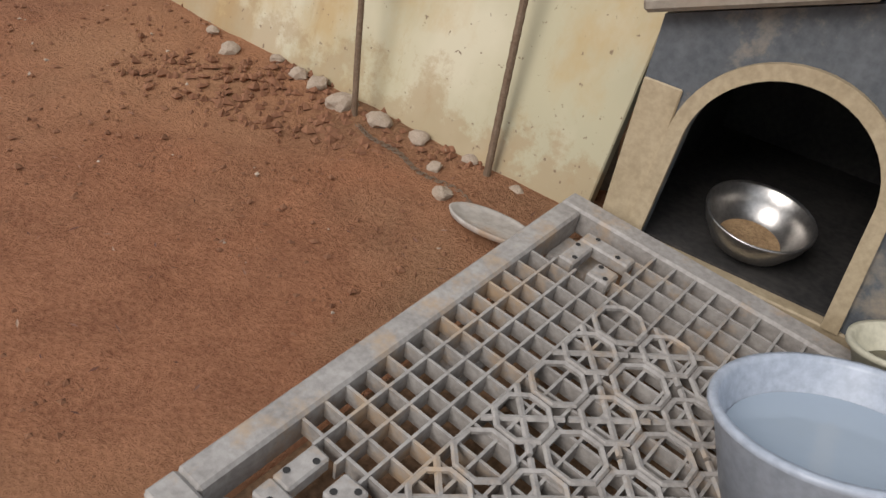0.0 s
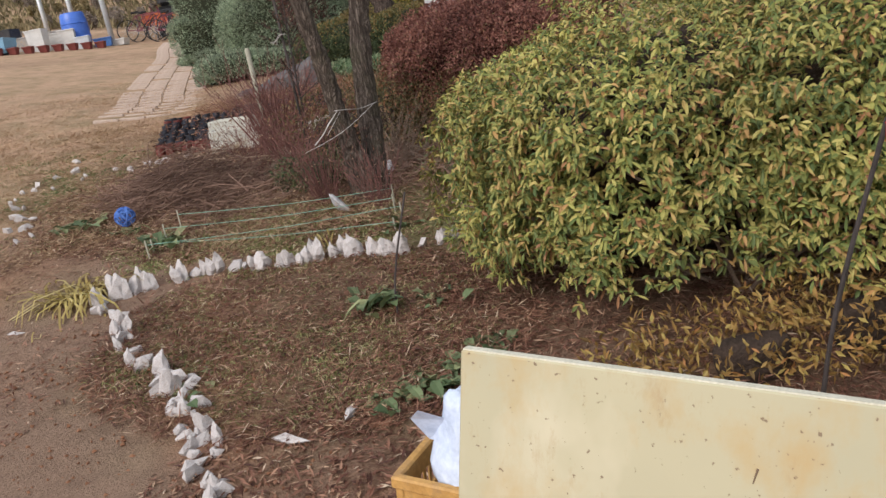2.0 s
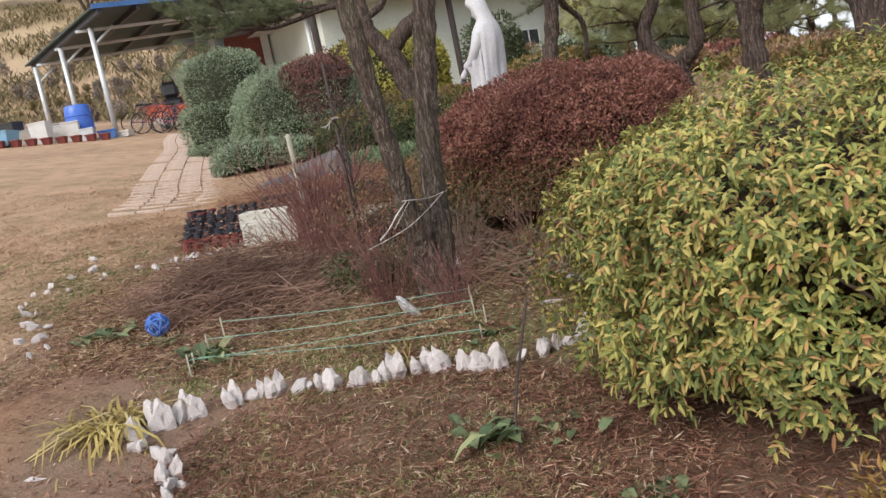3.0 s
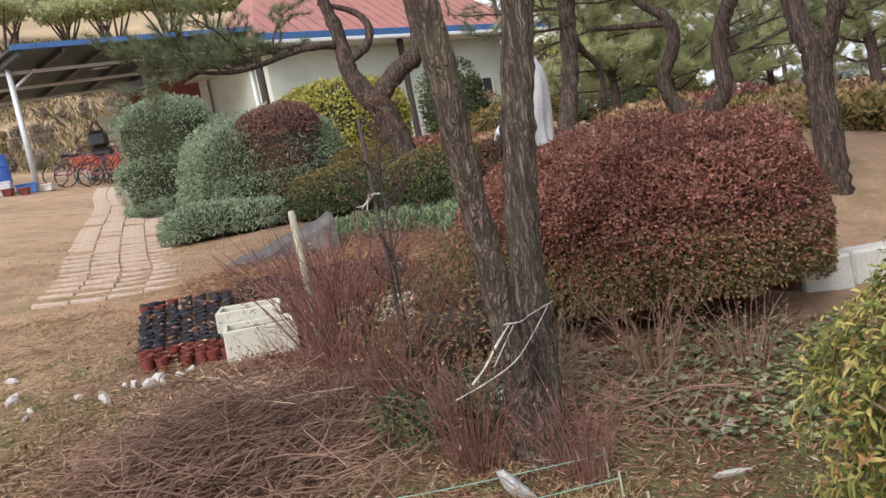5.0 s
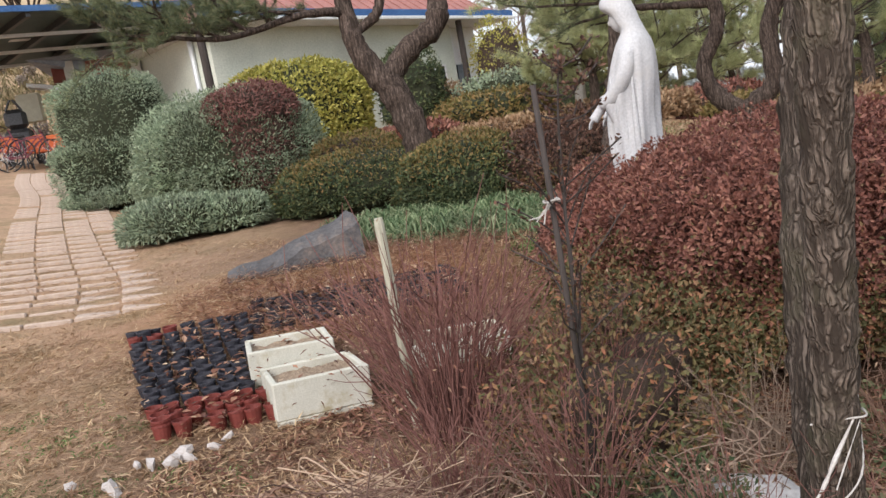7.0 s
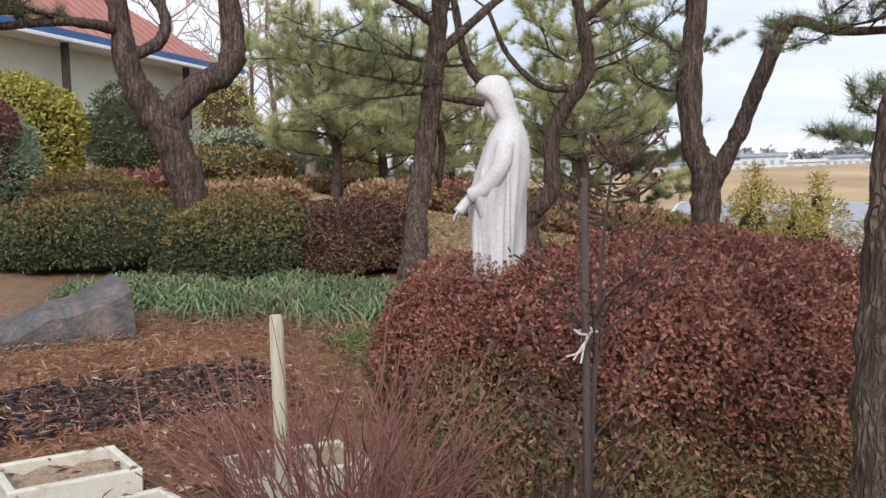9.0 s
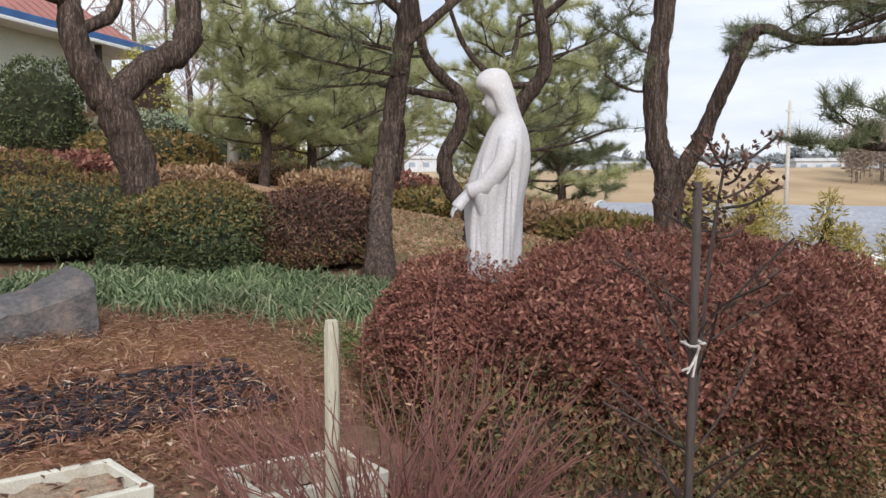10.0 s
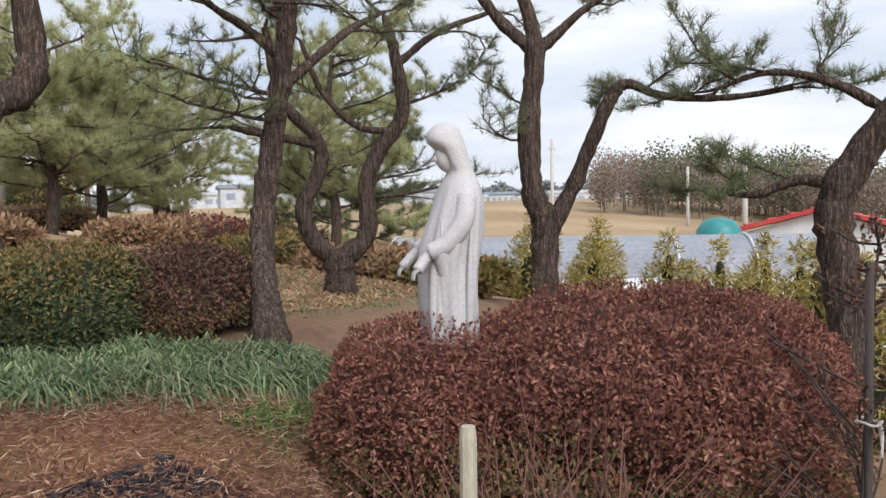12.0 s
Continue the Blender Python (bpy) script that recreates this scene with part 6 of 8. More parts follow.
def young_tree():
    ob = thing("staked_sapling", on(-1.26, 7.03), label="young sapling with small dark leaves tied to a dark post", category="sapling")
    part("post", tube(Buf(), [(0, 0, -0.1), (0, 0, 0.7), (0.0, 0, 1.52)], [0.0115, 0.0105, 0.010], 10, 0.03), DARK_WOOD, ob, "dark wooden post", True)
    st, tips = Buf(), []
    tube(st, spline([(0.02, 0.03, 0), (0.03, 0.02, 0.7), (0.06, 0.0, 1.3), (0.10, -0.02, 1.62)], 6), np.linspace(0.009, 0.003, 19), 5)
    for k in range(24):
        z = rng.uniform(0.6, 1.5)
        s = np.array([0.03 + 0.05 * max(0, z - 0.7), 0.02, z])
        a = rng.uniform(0, 2 * np.pi)
        e = s + [math.cos(a) * 0.22, math.sin(a) * 0.22, rng.uniform(0.10, 0.28)]
        tube(st, spline([s, (s + e) / 2 + rng.normal(0, 0.01, 3), e], 3), 0.003, 4, closed=False)
        for t in np.linspace(0.35, 1, 12):
            tips.append(s + (e - s) * t)
    for k in range(11):
        z = rng.uniform(1.30, 1.56)
        s = np.array([0.03 + 0.083 * (z - 0.7), 0.02 - 0.045 * (z - 0.7), z])
        a = k * 2.4 + rng.uniform(-0.4, 0.4)
        r = rng.uniform(0.07, 0.15)
        e = s + [math.cos(a) * r, math.sin(a) * r, rng.uniform(0.03, 0.09)]
        tube(st, spline([s, (s + e) / 2 - [0, 0, 0.015], e], 3), 0.0036, 5, closed=False)
        for t in np.linspace(0.3, 1, 5):
            knot = s + (e - s) * t
            tips += [knot + rng.normal(0, 0.008, 3) for _ in range(3)]
    for t in np.linspace(0.75, 1, 20):
        tips.append(np.array([0.10, -0.02, 1.62]) * t + np.array([0.02, 0.02, 0]) * (1 - t))
    tagged(part("stem_tangle", st, DARK_WOOD, ob), kind="stuff")
    tips = np.repeat(np.array(tips), 2, 0)
    n = len(tips)
    part("foliage", leaves(Buf(), tips + rng.normal(0, 0.006, (n, 3)), unit(random_ways(n) + [0, 0, 0.5]), random_ways(n), rng.uniform(0.014, 0.027, n), 0.011), LEAF_BRONZE, ob)
    tie = Buf()
    a = np.linspace(0, 2 * np.pi, 14)
    tube(tie, np.stack([0.028 * np.cos(a), 0.028 * np.sin(a), 1.13 + 0.004 * np.sin(3 * a)], -1), 0.004, 5)
    for k in range(3):
        tube(tie, spline([(0, -0.02, 1.13), (-0.03 - 0.012 * k, -0.03, 1.12 - 0.015 * k), (-0.05 - 0.025 * k, -0.03, 1.06 + 0.012 * k)], 4), 0.0028, 5)
    part("cloth_tie", tie, TIE_WHITE, ob, "white cloth tie")


young_tree()
stk = thing("wooden_stake", on(-1.73, 7.885, -0.1), label="pale weathered wooden stake standing in the bed", category="stake")
part("shaft", tube(Buf(), [(0, 0, 0), (0, 0.0, 0.5), (0.0, 0, 1.02), (0, 0, 1.05)], [0.021, 0.021, 0.022, 0.018], 9, 0.02), PALE_WOOD, stk)
thin = thing("thin_stick", on(-0.60, 4.43), label="thin dark bent garden stick in the bed", category="stake")
part("shaft", tube(Buf(), spline([(0, 0, -0.05), (0.03, 0.04, 0.2), (0.16, 0.12, 0.6)], 5), 0.006, 6, 0.05), DARK_WOOD, thin)

# green garden lines and blue twine
for k, ((x0, y0), (x1, y1), z) in enumerate((((-2.2, 5.6), (-0.55, 5.8), 0.09), ((-2.15, 5.85), (-0.6, 5.95), 0.10), ((-2.1, 6.05), (-0.6, 6.1), 0.12), ((-2.2, 5.7), (-0.6, 5.6), 0.06))):
    s, e = np.array(on(x0, y0, z)), np.array(on(x1, y1, z))
    ob = thing("garden_line", s, label="pale green string stretched low over the bed", category="string", group="garden lines")
    part("cord", tube(Buf(), spline([(0, 0, 0), (e - s) / 2 - [0, 0, 0.02], e - s], 8), 0.0022, 5), mottled("green_cord", (0.16, 0.34, 0.26), (0.30, 0.50, 0.40), 9, 60), ob)
    for q in (np.zeros(3), e - s):
        part("peg", tube(Buf(), [q - [0, 0, z + 0.04], q + [0, 0, 0.03]], 0.005, 6), PALE_WOOD, ob)
tw = thing("twine_ball", on(-2.54, 6.24, 0.085), label="tangled ball of blue twine on the bed", category="twine")
buf = Buf()
for k in range(14):
    a = np.linspace(0, 2 * np.pi, 22)
    q = np.array(Euler(tuple(rng.uniform(0, 6, 3))).to_matrix())
    tube(buf, np.stack([0.07 * np.cos(a), 0.055 * np.sin(a), 0.01 * np.sin(3 * a)], -1) @ q.T, 0.006, 5)
part("coil", buf, mottled("blue_twine", (0.05, 0.12, 0.42), (0.12, 0.25, 0.62), 20, 90, 0.7), tw)


def rosette(name, x, y, count, length, width, material, label, droop=0.5, rise=0.5, category="plant", spread=0.05):
    ob = thing(name, on(x, y, -0.005), label=label, category=category)
    a = rng.uniform(0, 2 * np.pi, count)
    d = unit(np.stack([np.cos(a), np.sin(a), rise + rng.uniform(-0.2, 0.5, count)], -1))
    p = rng.normal(0, spread, (count, 3)) * [1, 1, 0.1]
    part("foliage", leaves(Buf(), p, d, np.tile([0, 0, 1.0], (count, 1)) + 0.3 * random_ways(count), length * rng.uniform(0.6, 1.2, count), width, "long" if width > 0.02 else "blade", droop), material, ob)


for x, y, n, l in ((-0.45, 3.75, 46, 0.13), (-0.28, 3.88, 40, 0.13), (-0.60, 3.68, 26, 0.10), (-0.15, 4.02, 26, 0.11), (-0.72, 4.56, 24, 0.20), (-2.18, 5.8, 30, 0.20), (-2.92, 6.32, 20, 0.19), (-1.53, 3.92, 14, 0.10), (-2.5, 6.1, 16, 0.14), (-0.4, 4.6, 16, 0.10), (-0.55, 5.7, 14, 0.12)):
    rosette("weed", x, y, n, l, 0.05 if l < 0.18 else 0.065, WEED, "broad-leaved green weed growing in the bed", 0.35, 0.7, "weed", 0.07)
rosette("yellowed_lily", -2.46, 5.12, 150, 0.46, 0.014, STRAW_YELLOW, "yellowed strappy lily clump flopped on stones", 0.62, 0.5, "plant", 0.06)
rosette("yellowed_lily", -1.08, 5.45, 18, 0.24, 0.009, STRAW_YELLOW, "small yellowed strappy clump by the stone row", 0.5, 2.2)
rosette("yellowed_lily", -2.55, 4.6, 9, 0.14, 0.006, STRAW_YELLOW, "withered grass wisp on the bare path", 0.5, 1.0)

# ---- statue ----
def statue():
    k = 0.00143
    rows = [(92, 372, 398, 0.012), (98, 350, 420, 0.035), (112, 330, 436, 0.060), (135, 314, 447, 0.078), (160, 314, 456, 0.088), (178, 330, 462, 0.092), (200, 350, 468, 0.092), (235, 366, 478, 0.090), (268, 388, 490, 0.096), (292, 382, 500, 0.115), (325, 362, 513, 0.148), (370, 343, 521, 0.170),
            (430, 322, 522, 0.180), (500, 301, 515, 0.180), (570, 286, 505, 0.176), (650, 279, 497, 0.172), (760, 281, 492, 0.172), (860, 285, 490, 0.176), (1050, 282, 490, 0.184), (1300, 276, 494, 0.195), (1500, 270, 500, 0.205)]
    r = spline(rows, 4)
    n = 64
    a = np.linspace(0, 2 * np.pi, n, endpoint=False)
    h = (92 - r[:, 0]) * k
    front, back_, hw = -(r[:, 1] - 400) * k, -(r[:, 2] - 400) * k, r[:, 3]
    cy, ry = (front + back_) / 2, (front - back_) / 2
    fold = np.clip((r[:, 0] - 300) / 260, 0, 1)[:, None]
    wave = (np.sin(9 * a + 0.6 * np.sin(3 * a))[None] * 0.5 + np.sin(17 * a + 1.3)[None] * 0.3 + np.sin(5 * a[None] + r[:, 0:1] * 0.012) * 0.5) * fold * 0.12
    hood = np.exp(-(((r[:, 0] - 222) / 34) ** 2))[:, None] * np.clip(np.sin(a)[None] - 0.55, 0, 1) * 0.9
    m = 1 + wave - hood
    v = np.stack([np.cos(a)[None] * hw[:, None] * m, cy[:, None] + np.sin(a)[None] * ry[:, None] * m, np.broadcast_to(h[:, None], (len(h), n))], -1)
    buf = Buf()
    i, j = np.meshgrid(np.arange(len(r) - 1), np.arange(n), indexing="ij")
    q = (j + 1) % n
    buf.add(v.reshape(-1, 3), np.stack([(i + 1) * n + j, (i + 1) * n + q, i * n + q, i * n + j], -1).reshape(-1, 4))
    buf.f.append(np.array([np.arange(n)]))

    def oval(c, s, tip=0.0):
        u, w = np.meshgrid(np.linspace(0, 2 * np.pi, 20, endpoint=False), np.linspace(-np.pi / 2, np.pi / 2, 13), indexing="ij")
        p = np.stack([np.cos(u) * np.cos(w) * s[0], np.sin(u) * np.cos(w) * s[1] + tip * np.sin(w), np.sin(w) * s[2]], -1).reshape(-1, 3) + c
        ii, jj = np.meshgrid(np.arange(20), np.arange(12), indexing="ij")
        kk = (ii + 1) % 20
        buf.add(p, np.stack([ii * 13 + jj, kk * 13 + jj, kk * 13 + jj + 1, ii * 13 + jj + 1], -1).reshape(-1, 4))

    y_of, z_of = lambda px: -(px - 400) * k, lambda py: (92 - py) * k
    oval((0, y_of(392), z_of(222)), (0.052, 0.066, 0.075), 0.012)
    oval((0, y_of(346), z_of(222)), (0.010, 0.012, 0.018))
    for s in (-1, 1):
        sleeve = [(0.13 * s, y_of(430), z_of(360)), (0.165 * s, y_of(410), z_of(450)), (0.15 * s, y_of(350), z_of(530)), (0.125 * s, y_of(290), z_of(560))]
        tube(buf, spline(sleeve, 6), np.interp(np.linspace(0, 1, 19), [0, 0.5, 1], [0.055, 0.052, 0.046]), 14)
        drape = [(0.135 * s, y_of(330), z_of(550)), (0.13 * s, y_of(345), z_of(640)), (0.12 * s, y_of(370), z_of(740))]
        tube(buf, spline(drape, 5), np.linspace(0.052, 0.012, 11), 12)
        hand = [(0.125 * s, y_of(295), z_of(560)), (0.13 * s, y_of(265), z_of(590)), (0.14 * s, y_of(240), z_of(620))]
        tube(buf, spline(hand, 4), np.linspace(0.028, 0.03, 9), 10)
        for f in range(4):
            o = np.array([(0.122 + 0.012 * f) * s, y_of(243), z_of(615)])
            tube(buf, spline([o, o + [0, 0.022, -0.022], o + [0.004 * s, 0.030, -0.055]], 3), np.linspace(0.0085, 0.005, 7), 6)
        o = np.array([0.115 * s, y_of(262), z_of(590)])
        tube(buf, [o, o + [-0.016 * s, 0.02, -0.02], o + [-0.018 * s, 0.028, -0.045]], [0.009, 0.008, 0.006], 6)
    for s in (-1, 1):
        for q_ in range(3):
            fold_line = [((0.165 - 0.02 * q_) * s, y_of(440 - 50 * q_), z_of(450)), ((0.172 - 0.025 * q_) * s, y_of(430 - 52 * q_), z_of(700)), ((0.165 - 0.02 * q_) * s, y_of(425 - 52 * q_), z_of(1000)), ((0.17 - 0.02 * q_) * s, y_of(425 - 55 * q_), z_of(1400))]
            tube(buf, spline(fold_line, 6), np.interp(np.linspace(0, 1, 19), [0, 0.3, 1], [0.006, 0.020, 0.026]), 8)
    box(buf, (-0.24, -0.22, -2.25), (0.24, 0.24, z_of(1490)), None, 0.02)
    me_ = buf.mesh("statue", STATUE, True)
    ob = new("statue", me_)
    ob.matrix_world = pose(0.13, 9.02, 2.55, 0, 0, 48) @ Matrix.Diagonal((1.04, 0.98, 1.0, 1))
    return tagged(ob, "white weathered stone statue of a robed hooded figure", "statue")


statue()


# ---- pots, boxes, boulder ----
def pot(material, r=0.043, h=0.085):
    ob = thing("plant_pot", label="small round plastic nursery pot of dry soil", category="plant pot", group="nursery pots")
    part("body", turned(Buf(), [(0.0, 0.003), (r * 0.72, 0.003), (r * 0.94, h * 0.9), (r * 0.96, h), (r * 1.06, h), (r * 1.07, h * 0.88), (r * 1.0, h * 0.86), (r * 0.76, 0.0), (0.0, 0.0)], 16), material, ob, smooth=False)
    part("soil", turned(Buf(), [(0.0, h * 0.74), (r * 0.92, h * 0.72)], 12), POT_SOIL, ob)
    return ob


red_pot, black_pot = pot(POT_RED), pot(POT_BLACK)
black_pot["label"] = "small black plastic nursery pot of dry soil"
red_pot.matrix_world = pose(*on(-2.83, 8.2, 0.002))
black_pot.matrix_world = pose(*on(-3.02, 9.4, 0.002))
for i in range(7):
    for j in range(14):
        u, v_ = i / 6, j / 13
        x = -2.84 + 0.50 * u + (-0.25) * v_ + 0.13 * u * v_ + rng.normal(0, 0.006)
        y = 8.19 + 0.03 * u + 1.27 * v_ + rng.normal(0, 0.006)
        if rng.random() < 0.05:
            continue
        src = red_pot if (j < 3 or rng.random() < 0.03) else black_pot
        copy_thing(src, pose(*on(x, y, -0.018), rng.normal(0, 4), rng.normal(0, 4), rng.uniform(0, 360)))
for i in range(15):
    for j in range(6):
        x, y = -2.36 + 0.093 * i + rng.normal(0, 0.006), 9.32 + 0.088 * j + 0.006 * i + rng.normal(0, 0.006)
        if rng.random() > 0.06:
            copy_thing(black_pot, pose(*on(x, y, -0.035), rng.normal(0, 4), rng.normal(0, 4), rng.uniform(0, 360)))


def foam_box(x, y, turn, W=0.50, D=0.36, H=0.27, fill=0.78):
    ob = thing("foam_box", pose(*on(x, y, -0.01), 0, 3, turn), label="yellowed white foam fish box half full of dry soil", category="foam box", group="foam boxes")
    t = 0.03
    part("floor", box(Buf(), (0, 0, 0), (W, D, 0.03), None, 0.006), STYRO, ob)
    for lo, hi in (((0, 0, 0.03), (W, t, H)), ((0, D - t, 0.03), (W, D, H)), ((0, t, 0.03), (t, D - t, H - 0.0015)), ((W - t, t, 0.03), (W, D - t, H - 0.0015))):
        part("side", box(Buf(), lo, hi, None, 0.006), STYRO, ob)
    z = 0.03 + (H - 0.03) * fill
    g = np.linspace(0, 1, 12)
    gx, gy = np.meshgrid(t + 0.001 + g * (W - 2 * t - 0.002), t + 0.001 + g * (D - 2 * t - 0.002), indexing="ij")
    i, j = np.meshgrid(np.arange(11), np.arange(11), indexing="ij")
    part("soil", Buf().add(np.stack([gx, gy, z + rng.normal(0, 0.007, gx.shape)], -1).reshape(-1, 3), np.stack([i * 12 + j, (i + 1) * 12 + j, (i + 1) * 12 + j + 1, i * 12 + j + 1], -1).reshape(-1, 4)),
         mottled("box_soil", (0.16, 0.11, 0.08), (0.40, 0.31, 0.22), 30, 120, 0.95, bump=0.8), ob, "dry soil with leaves", True)


foam_box(-2.43, 8.53, 3, 0.44, 0.36, 0.21)
foam_box(-2.33, 8.10, 8, 0.46, 0.38, 0.21)
foam_box(-1.62, 8.5, -4, 0.55, 0.36, 0.13, 0.95)
def boulder():
    """A broken slab: low on one side, rising to a blunt upright end."""
    nx, ny = 26, 12
    u, w = np.meshgrid(np.linspace(0, 1, nx), np.linspace(-1, 1, ny), indexing="ij")
    top = 0.04 + 0.28 * u ** 1.2 - 0.07 * np.abs(w) ** 3
    p = np.stack([-0.50 + 1.0 * u, w * (0.20 + 0.06 * u), top], -1).reshape(-1, 3)
    p[:, 2] += lumps(p, 3.0, 0.06, 2.0) + lumps(p, 9.0, 0.018, 4.0)
    p[:, :2] += np.stack([lumps(p, 4.0, 0.03, 6.0), lumps(p, 4.0, 0.03, 8.0)], -1)
    low = p.copy()
    low[:, 2] = -0.25
    low[:, :2] *= 1.04
    n = nx * ny
    i, j = np.meshgrid(np.arange(nx - 1), np.arange(ny - 1), indexing="ij")
    q = np.stack([i * ny + j, (i + 1) * ny + j, (i + 1) * ny + j + 1, i * ny + j + 1], -1).reshape(-1, 4)
    rim = [k * ny for k in range(nx)] + [(nx - 1) * ny + k for k in range(1, ny)] + [k * ny + ny - 1 for k in range(nx - 2, -1, -1)] + list(range(ny - 2, 0, -1))
    side = [[rim[k], n + rim[k], n + rim[(k + 1) % len(rim)], rim[(k + 1) % len(rim)]] for k in range(len(rim))]
    buf = Buf().add(np.vstack([p, low]), np.vstack([q, q[:, ::-1] + n, np.array(side)]))
    ob = new("boulder", buf.mesh("boulder", BOULDER))
    ob.matrix_world = pose(*on(-2.05, 10.69, -0.02), 0, 0, 6)
    tagged(ob, "dark grey slanting boulder with a blunt upright end", "boulder")


boulder()
slab = rock_mesh("flat_stone", mottled("pale_grey_stone", (0.34, 0.33, 0.33), (0.52, 0.51, 0.51), 6, 50, 0.85), 8.8, (0.22, 0.12, 0.05), 3, 0.3)
o = new("flat_stone", slab)
o.matrix_world = pose(*on(-0.80, 6.9, 0.03), 20, 0, -30)
tagged(o, "pale grey flat stone lying under dry stems", "stone")
o = new("flat_stone", slab)
o.matrix_world = pose(*on(-0.97, 6.12, 0.02), 0, 55, 20) @ Matrix.Scale(0.6, 4)
tagged(o, "pale grey flat stone leaning at the twin tree", "stone")


for k, (x, y, w, h) in enumerate(((1.62, 7.95, 0.36, 0.20), (2.03, 7.98, 0.40, 0.22))):
    o = new("concrete_block", box(Buf(), (-w / 2, -0.10, -0.06), (w / 2, 0.10, h), None, 0.02).mesh("concrete_block", CONCRETE))
    o.matrix_world = pose(*on(x, y), 0, 4 * k - 2, -4)
    tagged(o, "pale concrete kerb block beside the red shrub", "block", "kerb blocks")


# ---- paved path ----
def paved_path():
    line = spline([(-3.55, 10.1), (-3.75, 11.4), (-4.05, 12.6), (-4.7, 15.5), (-5.4, 18.8), (-6.3, 22.0), (-7.0, 25.0)], 14)
    seg = np.r_[0, np.cumsum(np.linalg.norm(np.diff(line, axis=0), axis=1))]
    ob = tagged(new("pavement"), "worn grey-pink paving slabs sunk in dry turf", "path", kind="structure")
    slab_m = box(Buf(), (-0.145, -0.145, -0.04), (0.145, 0.145, 0.012), None, 0.01).mesh("paver", PAVING)
    n = int(seg[-1] / 0.3)
    for k in range(n):
        s = (k + 0.5) * 0.3
        c = np.array([np.interp(s, seg, line[:, a]) for a in (0, 1)])
        d = np.array([np.interp(s + 0.2, seg, line[:, a]) - np.interp(s - 0.2, seg, line[:, a]) for a in (0, 1)])
        d /= np.linalg.norm(d) + 1e-9
        for q in (-2, -1, 0, 1):
            if rng.random() < 0.06:
                continue
            p = c + (q + 0.5) * 0.3 * np.array([d[1], -d[0]])
            o = new("paver", slab_m)
            o.parent = ob
            zx = math.degrees(math.atan(float(land(p[0] + 0.1, p[1]) - land(p[0] - 0.1, p[1])) / 0.2))
            zy = math.degrees(math.atan(float(land(p[0], p[1] + 0.1) - land(p[0], p[1] - 0.1)) / 0.2))
            o.matrix_local = pose(*on(p[0], p[1], rng.normal(-0.014, 0.0035)), zy, -zx, math.degrees(math.atan2(d[1], d[0])))


paved_path()

# ---- house and carport ----
RED_ROOF = mottled("red_roof", (0.29, 0.125, 0.105), (0.42, 0.20, 0.175), 2, 20, 0.7)
BLUE_TRIM = mottled("blue_fascia", (0.03, 0.09, 0.24), (0.06, 0.15, 0.34), 2, 20, 0.6)
WHITE_TRIM = mottled("white_fascia", (0.60, 0.62, 0.62), (0.74, 0.75, 0.74), 2, 20, 0.7)
WALL_GREEN = mottled("pale_green_render", (0.56, 0.60, 0.52), (0.68, 0.71, 0.62), 1.5, 20, 0.9)
WALL_WHITE = mottled("white_wall", (0.66, 0.67, 0.66), (0.78, 0.79, 0.78), 1.5, 20, 0.9)
GLASS = mottled("dark_window_glass", (0.03, 0.04, 0.045), (0.07, 0.085, 0.09), 2, 10, 0.08, 0, 0.6, 0)
SHEET_GREEN = mottled("dark_green_sheeting", (0.035, 0.06, 0.055), (0.075, 0.105, 0.10), 2, 25, 0.6)
ORANGE = mottled("orange_red_plastic", (0.50, 0.10, 0.035), (0.64, 0.17, 0.06), 4, 40, 0.5)
BLACK_RUBBER = mottled("black_rubber", (0.015, 0.015, 0.016), (0.035, 0.035, 0.036), 9, 60, 0.7)
BRICK_RED = mottled("dark_red_brick", (0.16, 0.05, 0.04), (0.26, 0.09, 0.07), 5, 30, 0.9)


